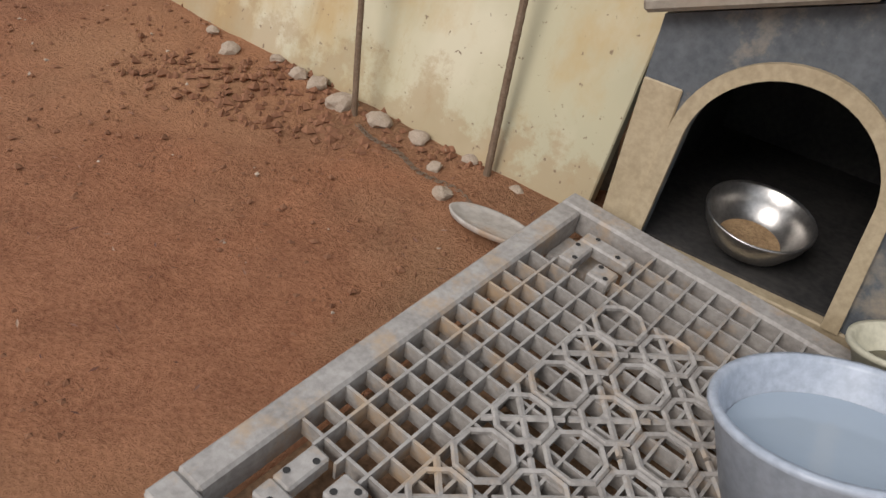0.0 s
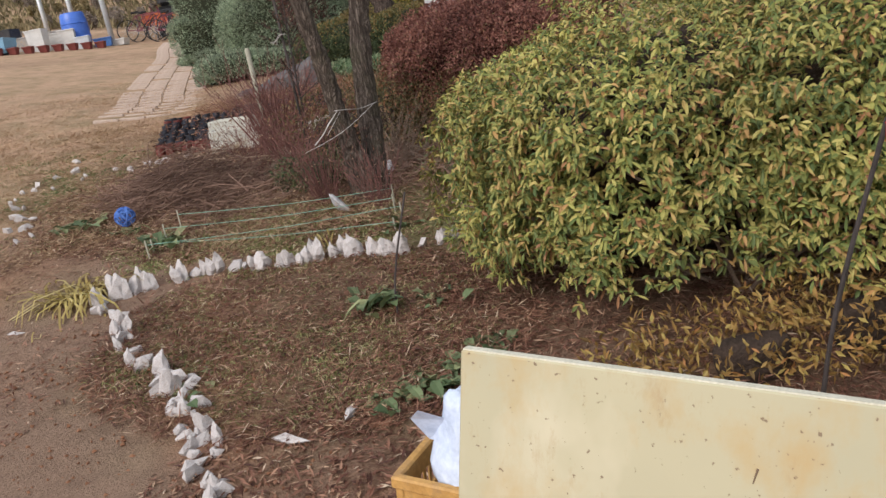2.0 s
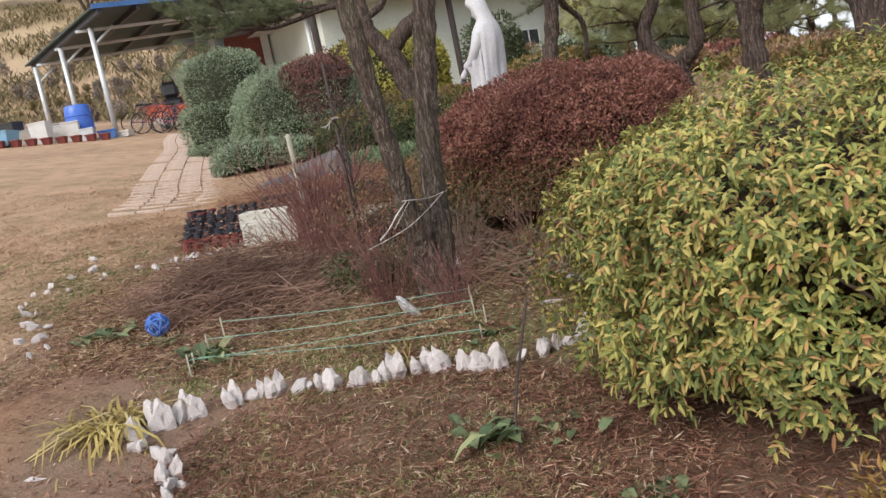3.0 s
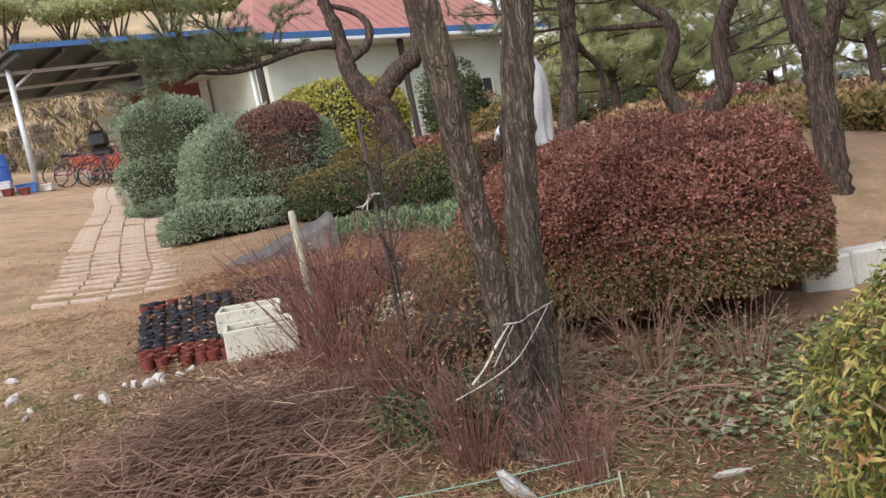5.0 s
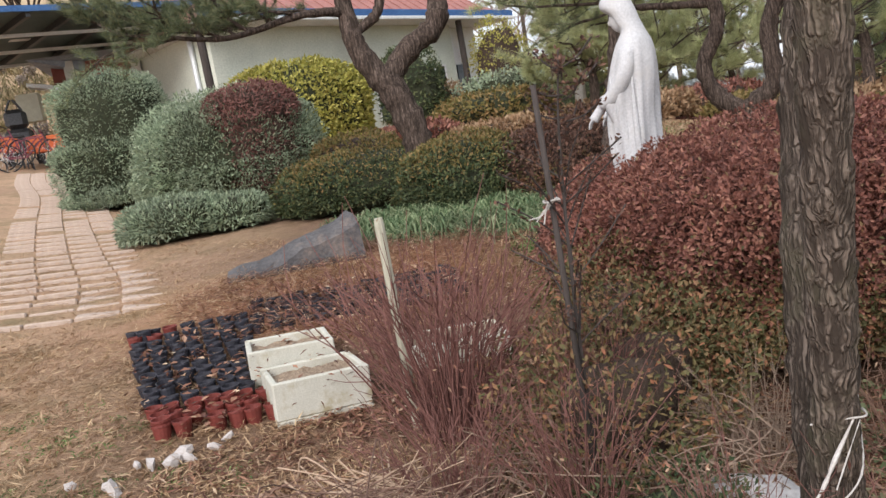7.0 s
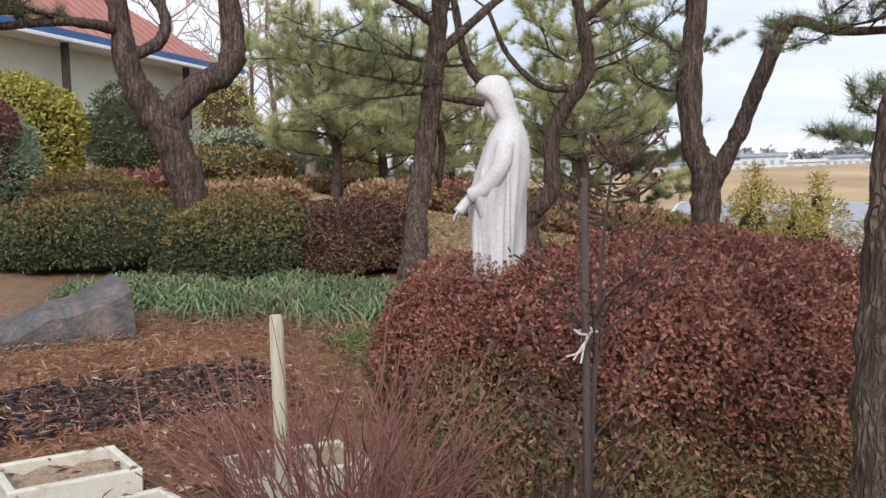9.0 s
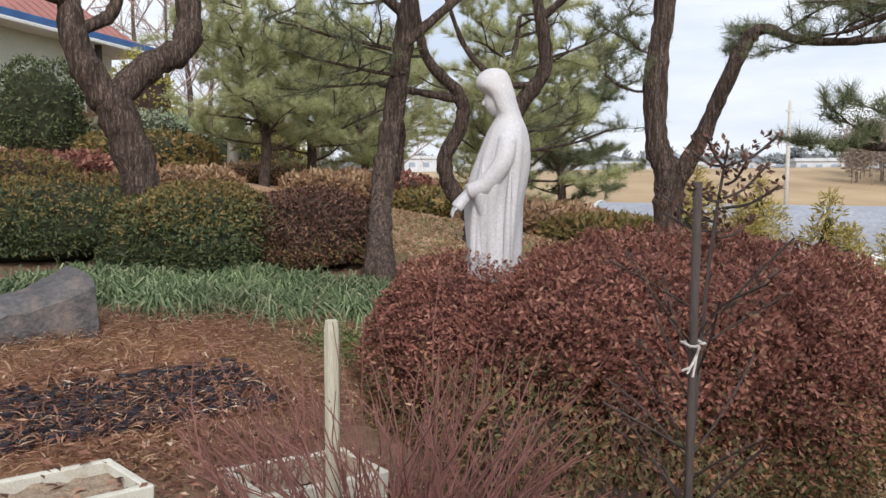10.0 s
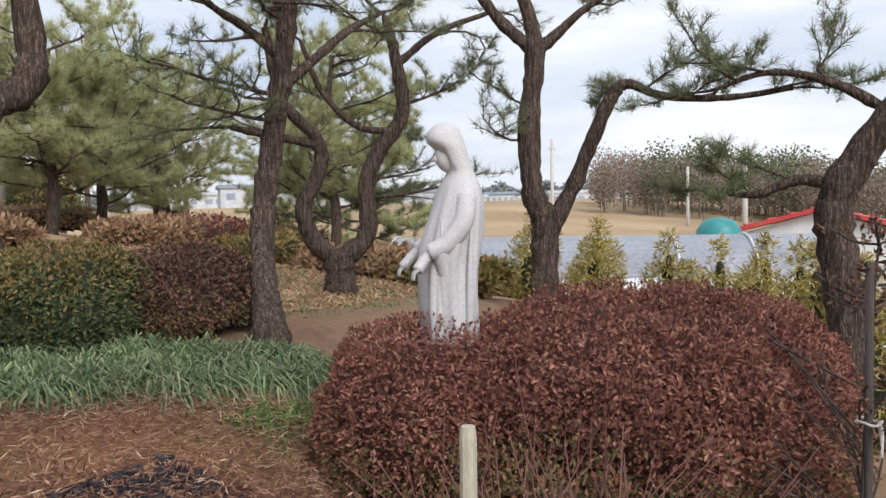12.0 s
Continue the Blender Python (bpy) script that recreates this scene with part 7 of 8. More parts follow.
def house():
    a, b = np.array([-2.6, 25.9]), np.array([8.2, 32.9])
    d = (b - a) / np.linalg.norm(b - a)
    m = axes((a[0], a[1], 2.2), (d[0], d[1], 0))
    L = float(np.linalg.norm(b - a))
    ob = thing("house", m, label="single-storey house with a red roof, blue fascia and pale green walls", category="house")
    ez = 4.02
    part("wall", box(Buf(), (0.5, 0.9, -1.6), (L - 2.6, 6.0, ez - 0.06)), WALL_GREEN, ob, "pale green rendered wall")
    part("side_wall", box(Buf(), (L - 2.6, 1.4, -1.6), (L - 0.7, 5.9, ez - 0.07)), WALL_WHITE, ob, "white painted end bay")
    part("fascia", box(Buf(), (-0.2, -0.04, ez + 0.02), (L, 0.03, ez + 0.24), None, 0.01), BLUE_TRIM, ob, "blue fascia board")
    part("gutter", box(Buf(), (-0.15, -0.12, ez - 0.10), (L + 0.05, -0.045, ez + 0.015), None, 0.02), WHITE_TRIM, ob, "white gutter")
    part("soffit", box(Buf(), (-0.15, 0.0, ez - 0.055), (L, 6.5, ez - 0.005)), WHITE_TRIM, ob)
    roof = Buf()
    roof.add([(-0.2, 0.035, ez), (L, 0.035, ez), (L - 2.5, 3.4, ez + 2.5), (2.0, 3.4, ez + 2.5), (-0.2, 6.6, ez), (L, 6.6, ez)], [[0, 1, 2, 3], [5, 4, 3, 2]])
    roof.f.append(np.array([[1, 5, 2], [4, 0, 3]]))
    rf = part("roof", roof, RED_ROOF, ob, "faded red sheet roof")
    for k in range(26):
        x = 0.3 + k * (L - 0.8) / 26
        t = min(1.0, max(0.05, min((x + 0.2) / 2.2, (L - x) / 2.5)))
        part("roof_seam", box(Buf(), (-0.02, 0, 0.0), (0.02, 4.1 * t, 0.03), Matrix.Translation((x, 0.04, ez + 0.01)) @ Matrix.Rotation(math.atan2(2.5, 3.36), 4, "X")), RED_ROOF, rf)
    for x, w, z0, z1 in ((1.0, 0.9, -0.2, 2.6), (3.0, 1.6, 0.9, 2.2), (6.2, 1.8, 0.9, 2.2), (8.6, 1.0, 0.2, 2.5)):
        win = part("window", box(Buf(), (x, 0.84, z0), (x + w, 0.898, z1)), GLASS, ob, "dark window pane")
        for lo, hi in (((x - 0.05, 0.80, z0 - 0.05), (x + w + 0.05, 0.86, z0)), ((x - 0.05, 0.80, z1), (x + w + 0.05, 0.86, z1 + 0.05)), ((x - 0.05, 0.80, z0), (x, 0.86, z1)), ((x + w, 0.80, z0), (x + w + 0.05, 0.86, z1)), ((x + w / 2 - 0.02, 0.81, z0), (x + w / 2 + 0.02, 0.84, z1))):
            part("window_frame", box(Buf(), lo, hi), WHITE_TRIM, win)
    part("end_window", box(Buf(), (L - 2.0, 1.35, 1.0), (L - 1.4, 1.398, 2.6)), GLASS, ob)
    for x in (-0.1, 5.2, L - 2.75):
        part("porch_post", tube(Buf(), [(x, 0.3, -1.6), (x, 0.3, ez - 0.06)], 0.11, 10), DARK_WOOD, ob, "dark porch post")


house()


def carport():
    ob = thing("carport", (-9.0, 25.0, 3.2), label="open carport with a dark green sheet roof on pale steel posts", category="carport")
    NL, NR, FR, FL = (np.array(q) - [-9.0, 25.0, 3.2] for q in ((-8.75, 24.6, 6.87), (-2.5, 27.2, 6.85), (-4.6, 32.2, 6.70), (-13.6, 30.5, 6.75)))

    def at(u, v):
        return NL * (1 - u) * (1 - v) + NR * u * (1 - v) + FR * u * v + FL * (1 - u) * v

    def bar(u0, u1, v0, v1, z0, z1):
        c = [at(u0, v0), at(u1, v0), at(u1, v1), at(u0, v1)]
        return Buf().add([q + [0, 0, z0] for q in c] + [q + [0, 0, z1] for q in c], BOX_F)

    part("roof_sheet", bar(0, 1, 0, 1, 0.0, 0.05), SHEET_GREEN, ob, "dark green corrugated roof sheet")
    part("fascia", bar(-0.004, 1.004, -0.012, -0.0005, -0.05, 0.09), BLUE_TRIM, ob, "blue edge strip")
    for k in range(7):
        u = 0.02 + 0.155 * k
        part("rafter", bar(u, u + 0.016, 0.005, 0.99, -0.16, -0.003), DARK_STEEL, ob)
    for v in (0.25, 0.55, 0.85):
        part("purlin", bar(0.01, 0.99, v, v + 0.014, -0.24, -0.163), GALV, ob)
    part("skylight", bar(0.42, 0.62, 0.45, 0.49, -0.012, -0.003), WHITE_TRIM, ob, "pale translucent roof strip")
    part("skylight", bar(0.35, 0.62, 0.68, 0.73, -0.012, -0.003), WHITE_TRIM, ob, "pale translucent roof strip")
    for x, y, z1 in ((-9.4, 25.9, 6.66), (-13.0, 29.9, 6.55), (-11.2, 27.9, 6.6), (-3.2, 27.6, 6.6)):
        z0 = float(land(x, y)) - 0.2
        p = part("post", tube(Buf(), [(x + 9.0, y - 25.0, z0 - 3.2), (x + 9.0, y - 25.0, z1 - 3.2)], 0.08, 14), GALV, ob, "pale steel post", True)
        part("brace", tube(Buf(), [(x + 9.0, y - 25.0, z1 - 3.75), (x + 9.6, y - 24.75, z1 - 3.24)], 0.04, 8), GALV, p)
    part("hung_tarp", Buf().add([(1.2, 4.2, 3.2), (4.4, 4.6, 3.25), (4.5, 6.4, 3.0), (1.4, 6.0, 2.95), (2.8, 5.3, 2.75)], [[0, 1, 2, 4], [0, 4, 2, 3]]), mottled("grey_blue_tarp", (0.16, 0.19, 0.24), (0.34, 0.38, 0.44), 2, 20, 0.6), ob)


carport()
shed = thing("brick_shed", on(-7.35, 30.0), 8, "dark brick shed wall with a wooden door beyond the carport", "shed")
part("wall", box(Buf(), (0, 0, -0.3), (2.6, 0.25, 2.9)), BRICK_RED, shed)
part("door", box(Buf(), (0.9, -0.06, 0), (1.8, -0.002, 2.1), None, 0.01), mottled("dark_door_wood", (0.05, 0.035, 0.025), (0.12, 0.08, 0.06), 4, 40), shed)
for x in (0.35, 2.2):
    part("pillar", box(Buf(), (x, -0.25, -0.3), (x + 0.28, -0.002, 2.9), None, 0.01), CONCRETE, shed)


def barrel():
    ob = thing("blue_barrel", on(-9.85, 24.5, -0.02), label="bright blue plastic barrel by the carport post", category="barrel")
    part("body", turned(Buf(), [(0.0, 0.0), (0.30, 0.0), (0.33, 0.04), (0.36, 0.25), (0.37, 0.5), (0.36, 0.75), (0.33, 0.95), (0.30, 0.99), (0.0, 0.985)], 28), BLUE_PLASTIC, ob, smooth=True)
    for z in (0.3, 0.68):
        part("hoop", turned(Buf(), [(0.362, z - 0.02), (0.385, z), (0.362, z + 0.02)], 28), BLUE_PLASTIC, ob)


barrel()


def tub_thing(name, x, y, w, d, h, material, label, category="container", turn=0.0, taper=0.85):
    ob = thing(name, on(x, y, -0.02), turn, label, category)
    t = 0.02
    v = []
    for s, z in ((taper, 0), (1, h), (1 - 2 * t / w, h), ((1 - 2 * t / w) * taper, 0.03)):
        v += [(sx * w / 2 * s, sy * d / 2 * s, z) for sx, sy in ((-1, -1), (1, -1), (1, 1), (-1, 1))]
    f = [[3, 2, 1, 0]] + [[4 * k + i, 4 * k + (i + 1) % 4, 4 * k + 4 + (i + 1) % 4, 4 * k + 4 + i] for k in range(3) for i in range(4)] + [[12, 13, 14, 15]]
    part("body", Buf().add(v, f), material, ob)
    part("rim", box(Buf(), (-w / 2 - 0.015, -d / 2 - 0.015, h - 0.03), (w / 2 + 0.015, -d / 2 - 0.001, h + 0.004), None, 0.004), material, ob)
    return ob


for x, y, w, h, m_, lab in ((-10.3, 24.2, 0.75, 0.45, WHITE_PLASTIC, "dull white plastic container on the yard's edge"), (-9.9, 23.9, 0.45, 0.55, WHITE_PLASTIC, "white plastic bin on the yard's edge"), (-10.9, 23.6, 0.6, 0.4, GREY_PLASTIC, "grey plastic trough on the yard's edge"),
                            (-11.3, 22.6, 0.9, 0.4, mottled("pale_blue_plastic", (0.16, 0.34, 0.50), (0.26, 0.45, 0.60), 5, 40, 0.5), "pale blue plastic trough on the yard's edge"), (-9.2, 24.6, 0.5, 0.25, mottled("blue_crate_plastic", (0.05, 0.13, 0.40), (0.10, 0.22, 0.5), 5, 40, 0.5), "low blue crate by the post"),
                            (-11.5, 23.8, 0.6, 0.6, DARK_STEEL, "dark metal bin on the yard's edge"), (-8.9, 24.9, 0.6, 0.18, WHITE_PLASTIC, "flat white tray by the post"), (-10.6, 25.2, 0.5, 0.5, GREY_PLASTIC, "grey plastic bin behind the barrel"), (-10.5, 23.4, 0.5, 0.6, WHITE_PLASTIC, "tall white plastic bin on the yard's edge"), (-11.9, 24.6, 0.7, 0.5, GREY_PLASTIC, "grey plastic bin on the yard's edge"), (-12.3, 23.2, 0.6, 0.45, ORANGE, "orange-red plastic tub on the yard's edge"), (-9.5, 23.9, 0.4, 0.35, GALV, "pale metal pail by the post")):
    tub_thing("storage_bin", x, y, w, w * 0.7, h, m_, lab, turn=rng.uniform(-20, 20))
for k in range(9):
    o = tub_thing("terracotta_pot", -11.4 + 0.30 * k, 22.0 + 0.23 * k, 0.24, 0.24, 0.2, POT_RED, "small terracotta pot in a row on the turf", "plant pot", 0, 0.7)
    o["group"] = "terracotta pots"


def folding_chair():
    ob = thing("folding_chair", label="orange-red folding chair on thin dark legs", category="chair", group="chairs under the carport")
    part("seat", box(Buf(), (-0.22, -0.2, 0.43), (0.22, 0.2, 0.46), None, 0.01), ORANGE, ob)
    part("backrest", box(Buf(), (-0.22, 0.20, 0.52), (0.22, 0.225, 0.92), Matrix.Rotation(radians(-8), 4, "X"), 0.01), ORANGE, ob)
    for s in (-1, 1):
        part("leg", tube(Buf(), [(0.21 * s, -0.24, 0), (0.21 * s, 0.28, 0.92)], 0.013, 7), DARK_STEEL, ob)
        part("leg", tube(Buf(), [(0.19 * s, 0.28, 0), (0.19 * s, -0.2, 0.45)], 0.013, 7), DARK_STEEL, ob)
    return ob


chair = folding_chair()
spots = [(-8.1, 26.9, 15), (-7.6, 27.1, 5), (-7.2, 27.6, -8), (-6.9, 27.0, 170), (-6.5, 27.8, 12), (-7.8, 27.9, 0), (-6.1, 27.4, 4), (-8.6, 27.6, 30), (-7.4, 26.6, 20), (-6.8, 26.5, -12), (-6.4, 26.9, 8), (-7.0, 28.3, 15)]
chair.matrix_world = pose(*on(spots[0][0], spots[0][1]), 0, 0, spots[0][2])
for x, y, r in spots[1:]:
    copy_thing(chair, pose(*on(x, y), 0, 0, r))


def bicycle(x, y, turn):
    ob = thing("bicycle", on(x, y, 0), turn, "dark bicycle parked under the carport", "bicycle", "bicycles")
    a = np.linspace(0, 2 * np.pi, 25)
    for cx in (0, 1.02):
        wh = part("wheel", tube(Buf(), np.stack([cx + 0.32 * np.cos(a), 0 * a, 0.33 + 0.32 * np.sin(a)], -1), 0.018, 6), BLACK_RUBBER, ob)
        sp = Buf()
        for k in range(10):
            t = k * np.pi / 5
            tube(sp, [(cx, 0, 0.33), (cx + 0.31 * math.cos(t), 0, 0.33 + 0.31 * math.sin(t))], 0.003, 3)
        part("spokes", sp, GALV, wh)
    fr = Buf()
    for s, e in (((0, 0, 0.33), (0.35, 0, 0.75)), ((0.35, 0, 0.75), (0.42, 0, 0.3)), ((0.42, 0, 0.3), (0.85, 0, 0.72)), ((0.35, 0, 0.72), (0.85, 0, 0.76)), ((0.82, 0, 0.92), (1.02, 0, 0.33)), ((0, 0, 0.33), (0.42, 0, 0.3))):
        tube(fr, [s, e], 0.016, 7)
    part("frame", fr, mottled("bike_paint", (0.12, 0.03, 0.05), (0.22, 0.06, 0.08), 8, 40, 0.4), ob)
    part("saddle", box(Buf(), (0.22, -0.06, 0.80), (0.46, 0.06, 0.86), None, 0.02), BLACK_RUBBER, ob)
    part("handlebar", tube(Buf(), [(0.76, -0.26, 1.0), (0.82, 0, 0.94), (0.76, 0.26, 1.0)], 0.013, 7), DARK_STEEL, ob)


bicycle(-9.0, 26.3, 10)
bicycle(-8.6, 25.9, -8)
bicycle(-8.2, 26.4, 14)
bicycle(-7.9, 25.7, 4)
mower = thing("garden_machine", on(-8.2, 28.4), 10, "dark hooded garden machine under the carport", "machine")
part("body", box(Buf(), (-0.35, -0.3, 0.3), (0.35, 0.3, 1.0), None, 0.1), DARK_STEEL, mower)
part("hood", box(Buf(), (-0.28, -0.25, 1.0), (0.28, 0.25, 1.55), None, 0.12), DARK_STEEL, mower)
part("handle", tube(Buf(), spline([(-0.2, -0.2, 1.5), (0, -0.25, 1.8), (0.2, -0.2, 1.5)], 6), 0.03, 8), DARK_STEEL, mower)
for s in (-1, 1):
    part("wheel", tube(Buf(), [(0.3 * s, 0, 0.25), (0.42 * s, 0, 0.25)], 0.25, 18), BLACK_RUBBER, mower)
post_box = thing("letter_box", on(-8.0, 29.4), 0, "small cream house-shaped box on a post", "post box")
part("post", tube(Buf(), [(0, 0, -0.1), (0, 0, 1.2)], 0.05, 8), PALE_WOOD, post_box)
part("body", box(Buf(), (-0.3, -0.2, 1.2), (0.3, 0.2, 2.0), None, 0.01), CREAM_PLASTIC, post_box)
part("roof", box(Buf(), (-0.42, -0.3, 2.0), (0.42, 0.3, 2.12), Matrix.Translation((0, 0, 0.12)) @ Matrix.Rotation(radians(14), 4, "Y"), 0.01), WHITE_TRIM, post_box)

# ---- pole, far poles ----
def utility_pole(x, y, h, r, label, lean=0.0, lamp=False, base=None):
    z = float(land(x, y)) if base is None else base
    ob = thing("utility_pole", (x, y, z - 0.3), label=label, category="pole", group="utility poles")
    part("shaft", tube(Buf(), [(0, 0, 0), (lean * 0.5, 0, h * 0.5), (lean, 0, h)], [r, r * 0.85, r * 0.7], 14), CONCRETE, ob, smooth=True)
    if lamp:
        part("meter_box", box(Buf(), (0.10, -0.12, 2.2), (0.32, 0.08, 2.6), None, 0.02), DARK_STEEL, ob)
    else:
        part("crossarm", box(Buf(), (lean - 0.6, -0.05, h - 0.8), (lean + 0.6, 0.05, h - 0.7)), GALV, ob)


utility_pole(7.5, 26.5, 8.0, 0.175, "tall concrete pole with a small dark box, leaning slightly", 0.62, True)
utility_pole(52.0, 30.5, 9.0, 0.16, "distant slim utility pole", 0.1, False, -1.0)
utility_pole(88.0, 29.0, 8.0, 0.22, "distant pale utility pole", 0, False, -0.6)
utility_pole(72.0, 20.0, 8.5, 0.28, "distant pale utility pole", 0, False, -1.0)
utility_pole(90.0, 7.0, 9.0, 0.2, "distant pale utility pole", 0, False, 0.0)

# ---- greenhouses, sheds and the far land ----
FILM = mottled("greenhouse_film", (0.62, 0.68, 0.72), (0.76, 0.80, 0.83), 0.8, 8, 0.35, 0, 0.5, 0.1)
SHADE = mottled("grey_shade_cover", (0.22, 0.24, 0.28), (0.34, 0.36, 0.40), 0.8, 8, 0.6, 0, 0.4, 0.1)


def greenhouse(a, b, r, label, h=2.6, cover=SHADE):
    a, b = np.array(a, float), np.array(b, float)
    d = b - a
    L = float(np.linalg.norm(d))
    z = float(min(land(*a), land(*b)))
    ob = thing("greenhouse", axes((a[0], a[1], z - 0.1), (d[0], d[1], 0)), label=label, category="greenhouse", group="greenhouses")
    t = np.linspace(0, np.pi, 25)
    prof = np.stack([np.cos(t) * r, np.sin(t) ** 0.75 * h], -1)
    def skin(i0, i1, off):
        p = prof[i0 : i1 + 1] * off
        n = len(p)
        v = [(x, q[0], q[1]) for x in np.linspace(0, L, 9) for q in p]
        i, j = np.meshgrid(np.arange(8), np.arange(n - 1), indexing="ij")
        return Buf().add(v, np.stack([i * n + j, (i + 1) * n + j, (i + 1) * n + j + 1, i * n + j + 1], -1).reshape(-1, 4))
    part("film", skin(0, 24, 1.0), FILM, ob, "cloudy plastic film", True)
    part("shade_cover", skin(5, 19, 1.01), cover, ob, "grey cover over the ridge", True)
    for k in range(7):
        x = L * k / 6
        part("hoop", tube(Buf(), [(x, q[0] * 1.02, q[1] * 1.02) for q in prof], 0.05, 6), GALV, ob)
    for x in (0, L):
        v = [(x, q[0], q[1]) for q in prof]
        e = Buf()
        e.add(v, np.array([np.arange(25)]))
        part("end_wall", e, FILM, ob)


greenhouse((21.5, 24.0), (27.4, 9.8), 3.2, "long tunnel greenhouse with cloudy film and a grey cover", 4.3)
greenhouse((29.0, 9.4), (31.5, 3.0), 2.4, "tunnel greenhouse with a dull beige cover", 4.0, mottled("beige_cover", (0.36, 0.34, 0.31), (0.48, 0.46, 0.42), 0.8, 8, 0.7))


def barn():
    ob = thing("red_roof_barn", axes((36.0, 15.0, -2.8), (0.06, -1.0, 0)), label="white-walled barn with a bright red metal roof", category="barn")
    part("wall", box(Buf(), (0.6, -0.0, -1), (8.4, 9, 3.6)), WALL_WHITE, ob, "white wall")
    for y in (-0.01, 8.9):
        g = Buf().add([(0.6, y, 3.6), (8.4, y, 3.6), (4.5, y, 4.72), (0.6, y + 0.1, 3.6), (8.4, y + 0.1, 3.6), (4.5, y + 0.1, 4.72)], [[0, 1, 2], [4, 3, 5]])
        g.f.append(np.array([[1, 4, 5, 2], [3, 0, 2, 5], [0, 3, 4, 1]]))
        part("gable", g, WALL_WHITE, ob)
    red = mottled("bright_red_roof", (0.46, 0.05, 0.05), (0.60, 0.09, 0.085), 1, 10, 0.5)
    for s in (-1, 1):
        rot = Matrix.Translation((4.5, 0, 4.85)) @ Matrix.Rotation(s * radians(14.5), 4, "Y")
        rf = part("roof_side", box(Buf(), (0 if s > 0 else -4.6, -0.5, -0.10), (4.6 if s > 0 else 0, 9.4, 0.10), rot), red, ob)
        for k in range(5):
            x = s * (0.3 + 1.0 * k)
            part("roof_seam", box(Buf(), (x - 0.05, -0.52, 0.10), (x + 0.05, 9.4, 0.17), rot), red, rf)
    part("second_wing", box(Buf(), (8.4, 1.0, -1), (17, 8, 3.4)), WALL_WHITE, ob)
    part("second_roof", box(Buf(), (8.2, 0.4, 3.4), (17.5, 8.6, 3.9), None, 0.15), red, ob)


barn()
tank = thing("water_tank", on(33.6, 14.5, 2.55), label="teal plastic water tank beside the barn", category="tank")
part("body", turned(Buf(), [(0.0, 0.0), (0.9, 0.0), (1.0, 0.2), (1.0, 1.3), (0.7, 1.75), (0.2, 1.9), (0.0, 1.9)], 26), mottled("teal_plastic", (0.03, 0.20, 0.21), (0.06, 0.30, 0.30), 2, 20, 0.4), tank, smooth=True)
part("stand", box(Buf(), (-0.9, -0.9, -2.6), (0.9, 0.9, -0.002), None, 0.03), CONCRETE, tank)
HALL = mottled("far_hall_wall", (0.46, 0.49, 0.53), (0.60, 0.63, 0.66), 0.1, 1, 0.8)
HALL_ROOF = mottled("far_hall_roof", (0.20, 0.26, 0.36), (0.32, 0.38, 0.46), 0.1, 1, 0.7)
for k in range(18):
    az_, dist = radians(38 + 2.1 * k + rng.uniform(-0.6, 0.6)), rng.uniform(210, 330)
    x, y = dist * math.sin(az_), dist * math.cos(az_)
    w, h = rng.uniform(9, 30), rng.uniform(2.5, 6)
    hall = thing("far_hall", (x, y, float(land(x, y)) - 0.3), rng.uniform(-10, 10) - math.degrees(az_), "distant low flat-roofed hall in the valley", "building", "far halls")
    part("wall", box(Buf(), (-w / 2, -6, 0), (w / 2, 6, h)), HALL, hall)
    part("roof", box(Buf(), (-w / 2 - 0.5, -6.5, h), (w / 2 + 0.5, 6.5, h + 0.9)), HALL_ROOF if k % 2 else HALL, hall)
    for q in range(5):
        part("window", box(Buf(), (-w / 2 + w * (q + 0.3) / 5, -6.06, h * 0.45), (-w / 2 + w * (q + 0.75) / 5, -6.002, h * 0.75)), HALL_ROOF, hall)


def far_woods(name, az0, az1, d0, d1, count, h, material, label, size, wood=True):
    buf, trunks = Buf(), Buf()
    for k in range(count):
        az_, dist = radians(rng.uniform(az0, az1)), rng.uniform(d0, d1)
        x, y = -3 + dist * math.sin(az_), 6.5 + dist * math.cos(az_)
        z, hh = float(land(x, y)), h * rng.uniform(0.7, 1.25)
        n = 300
        p = random_ways(n) * rng.random((n, 1)) ** 0.4 * [hh * 0.30, hh * 0.30, hh * 0.42] + [x, y, z + hh * 0.55]
        leaves(buf, p, random_ways(n), random_ways(n), size * rng.uniform(0.6, 1.3, n), size * 0.6)
        tube(trunks, [(x, y, z - 0.3), (x + rng.normal(0, 0.2), y, z + hh * 0.8)], [hh * 0.010, hh * 0.005], 5, closed=False)
    ob = tagged(new(name, buf.mesh(name, material)), label, "woods", kind="stuff")
    if wood:
        tagged(new(name + "_trunks", trunks.mesh(name + "_trunks", HAZY_BARE)), "slim trunks of the distant woods", "woods", kind="stuff")
    return ob


# distance haze is mixed into the bare and pine crown colours
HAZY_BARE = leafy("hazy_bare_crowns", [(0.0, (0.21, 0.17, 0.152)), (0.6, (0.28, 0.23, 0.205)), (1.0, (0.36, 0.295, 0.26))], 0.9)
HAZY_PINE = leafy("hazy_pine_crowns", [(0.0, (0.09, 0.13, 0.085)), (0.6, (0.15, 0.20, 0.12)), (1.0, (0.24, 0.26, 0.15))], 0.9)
HAZY_SCRUB = leafy("dull_tan_scrub", [(0.0, (0.22, 0.18, 0.09)), (0.6, (0.34, 0.27, 0.15)), (1.0, (0.44, 0.35, 0.21))], 0.9)
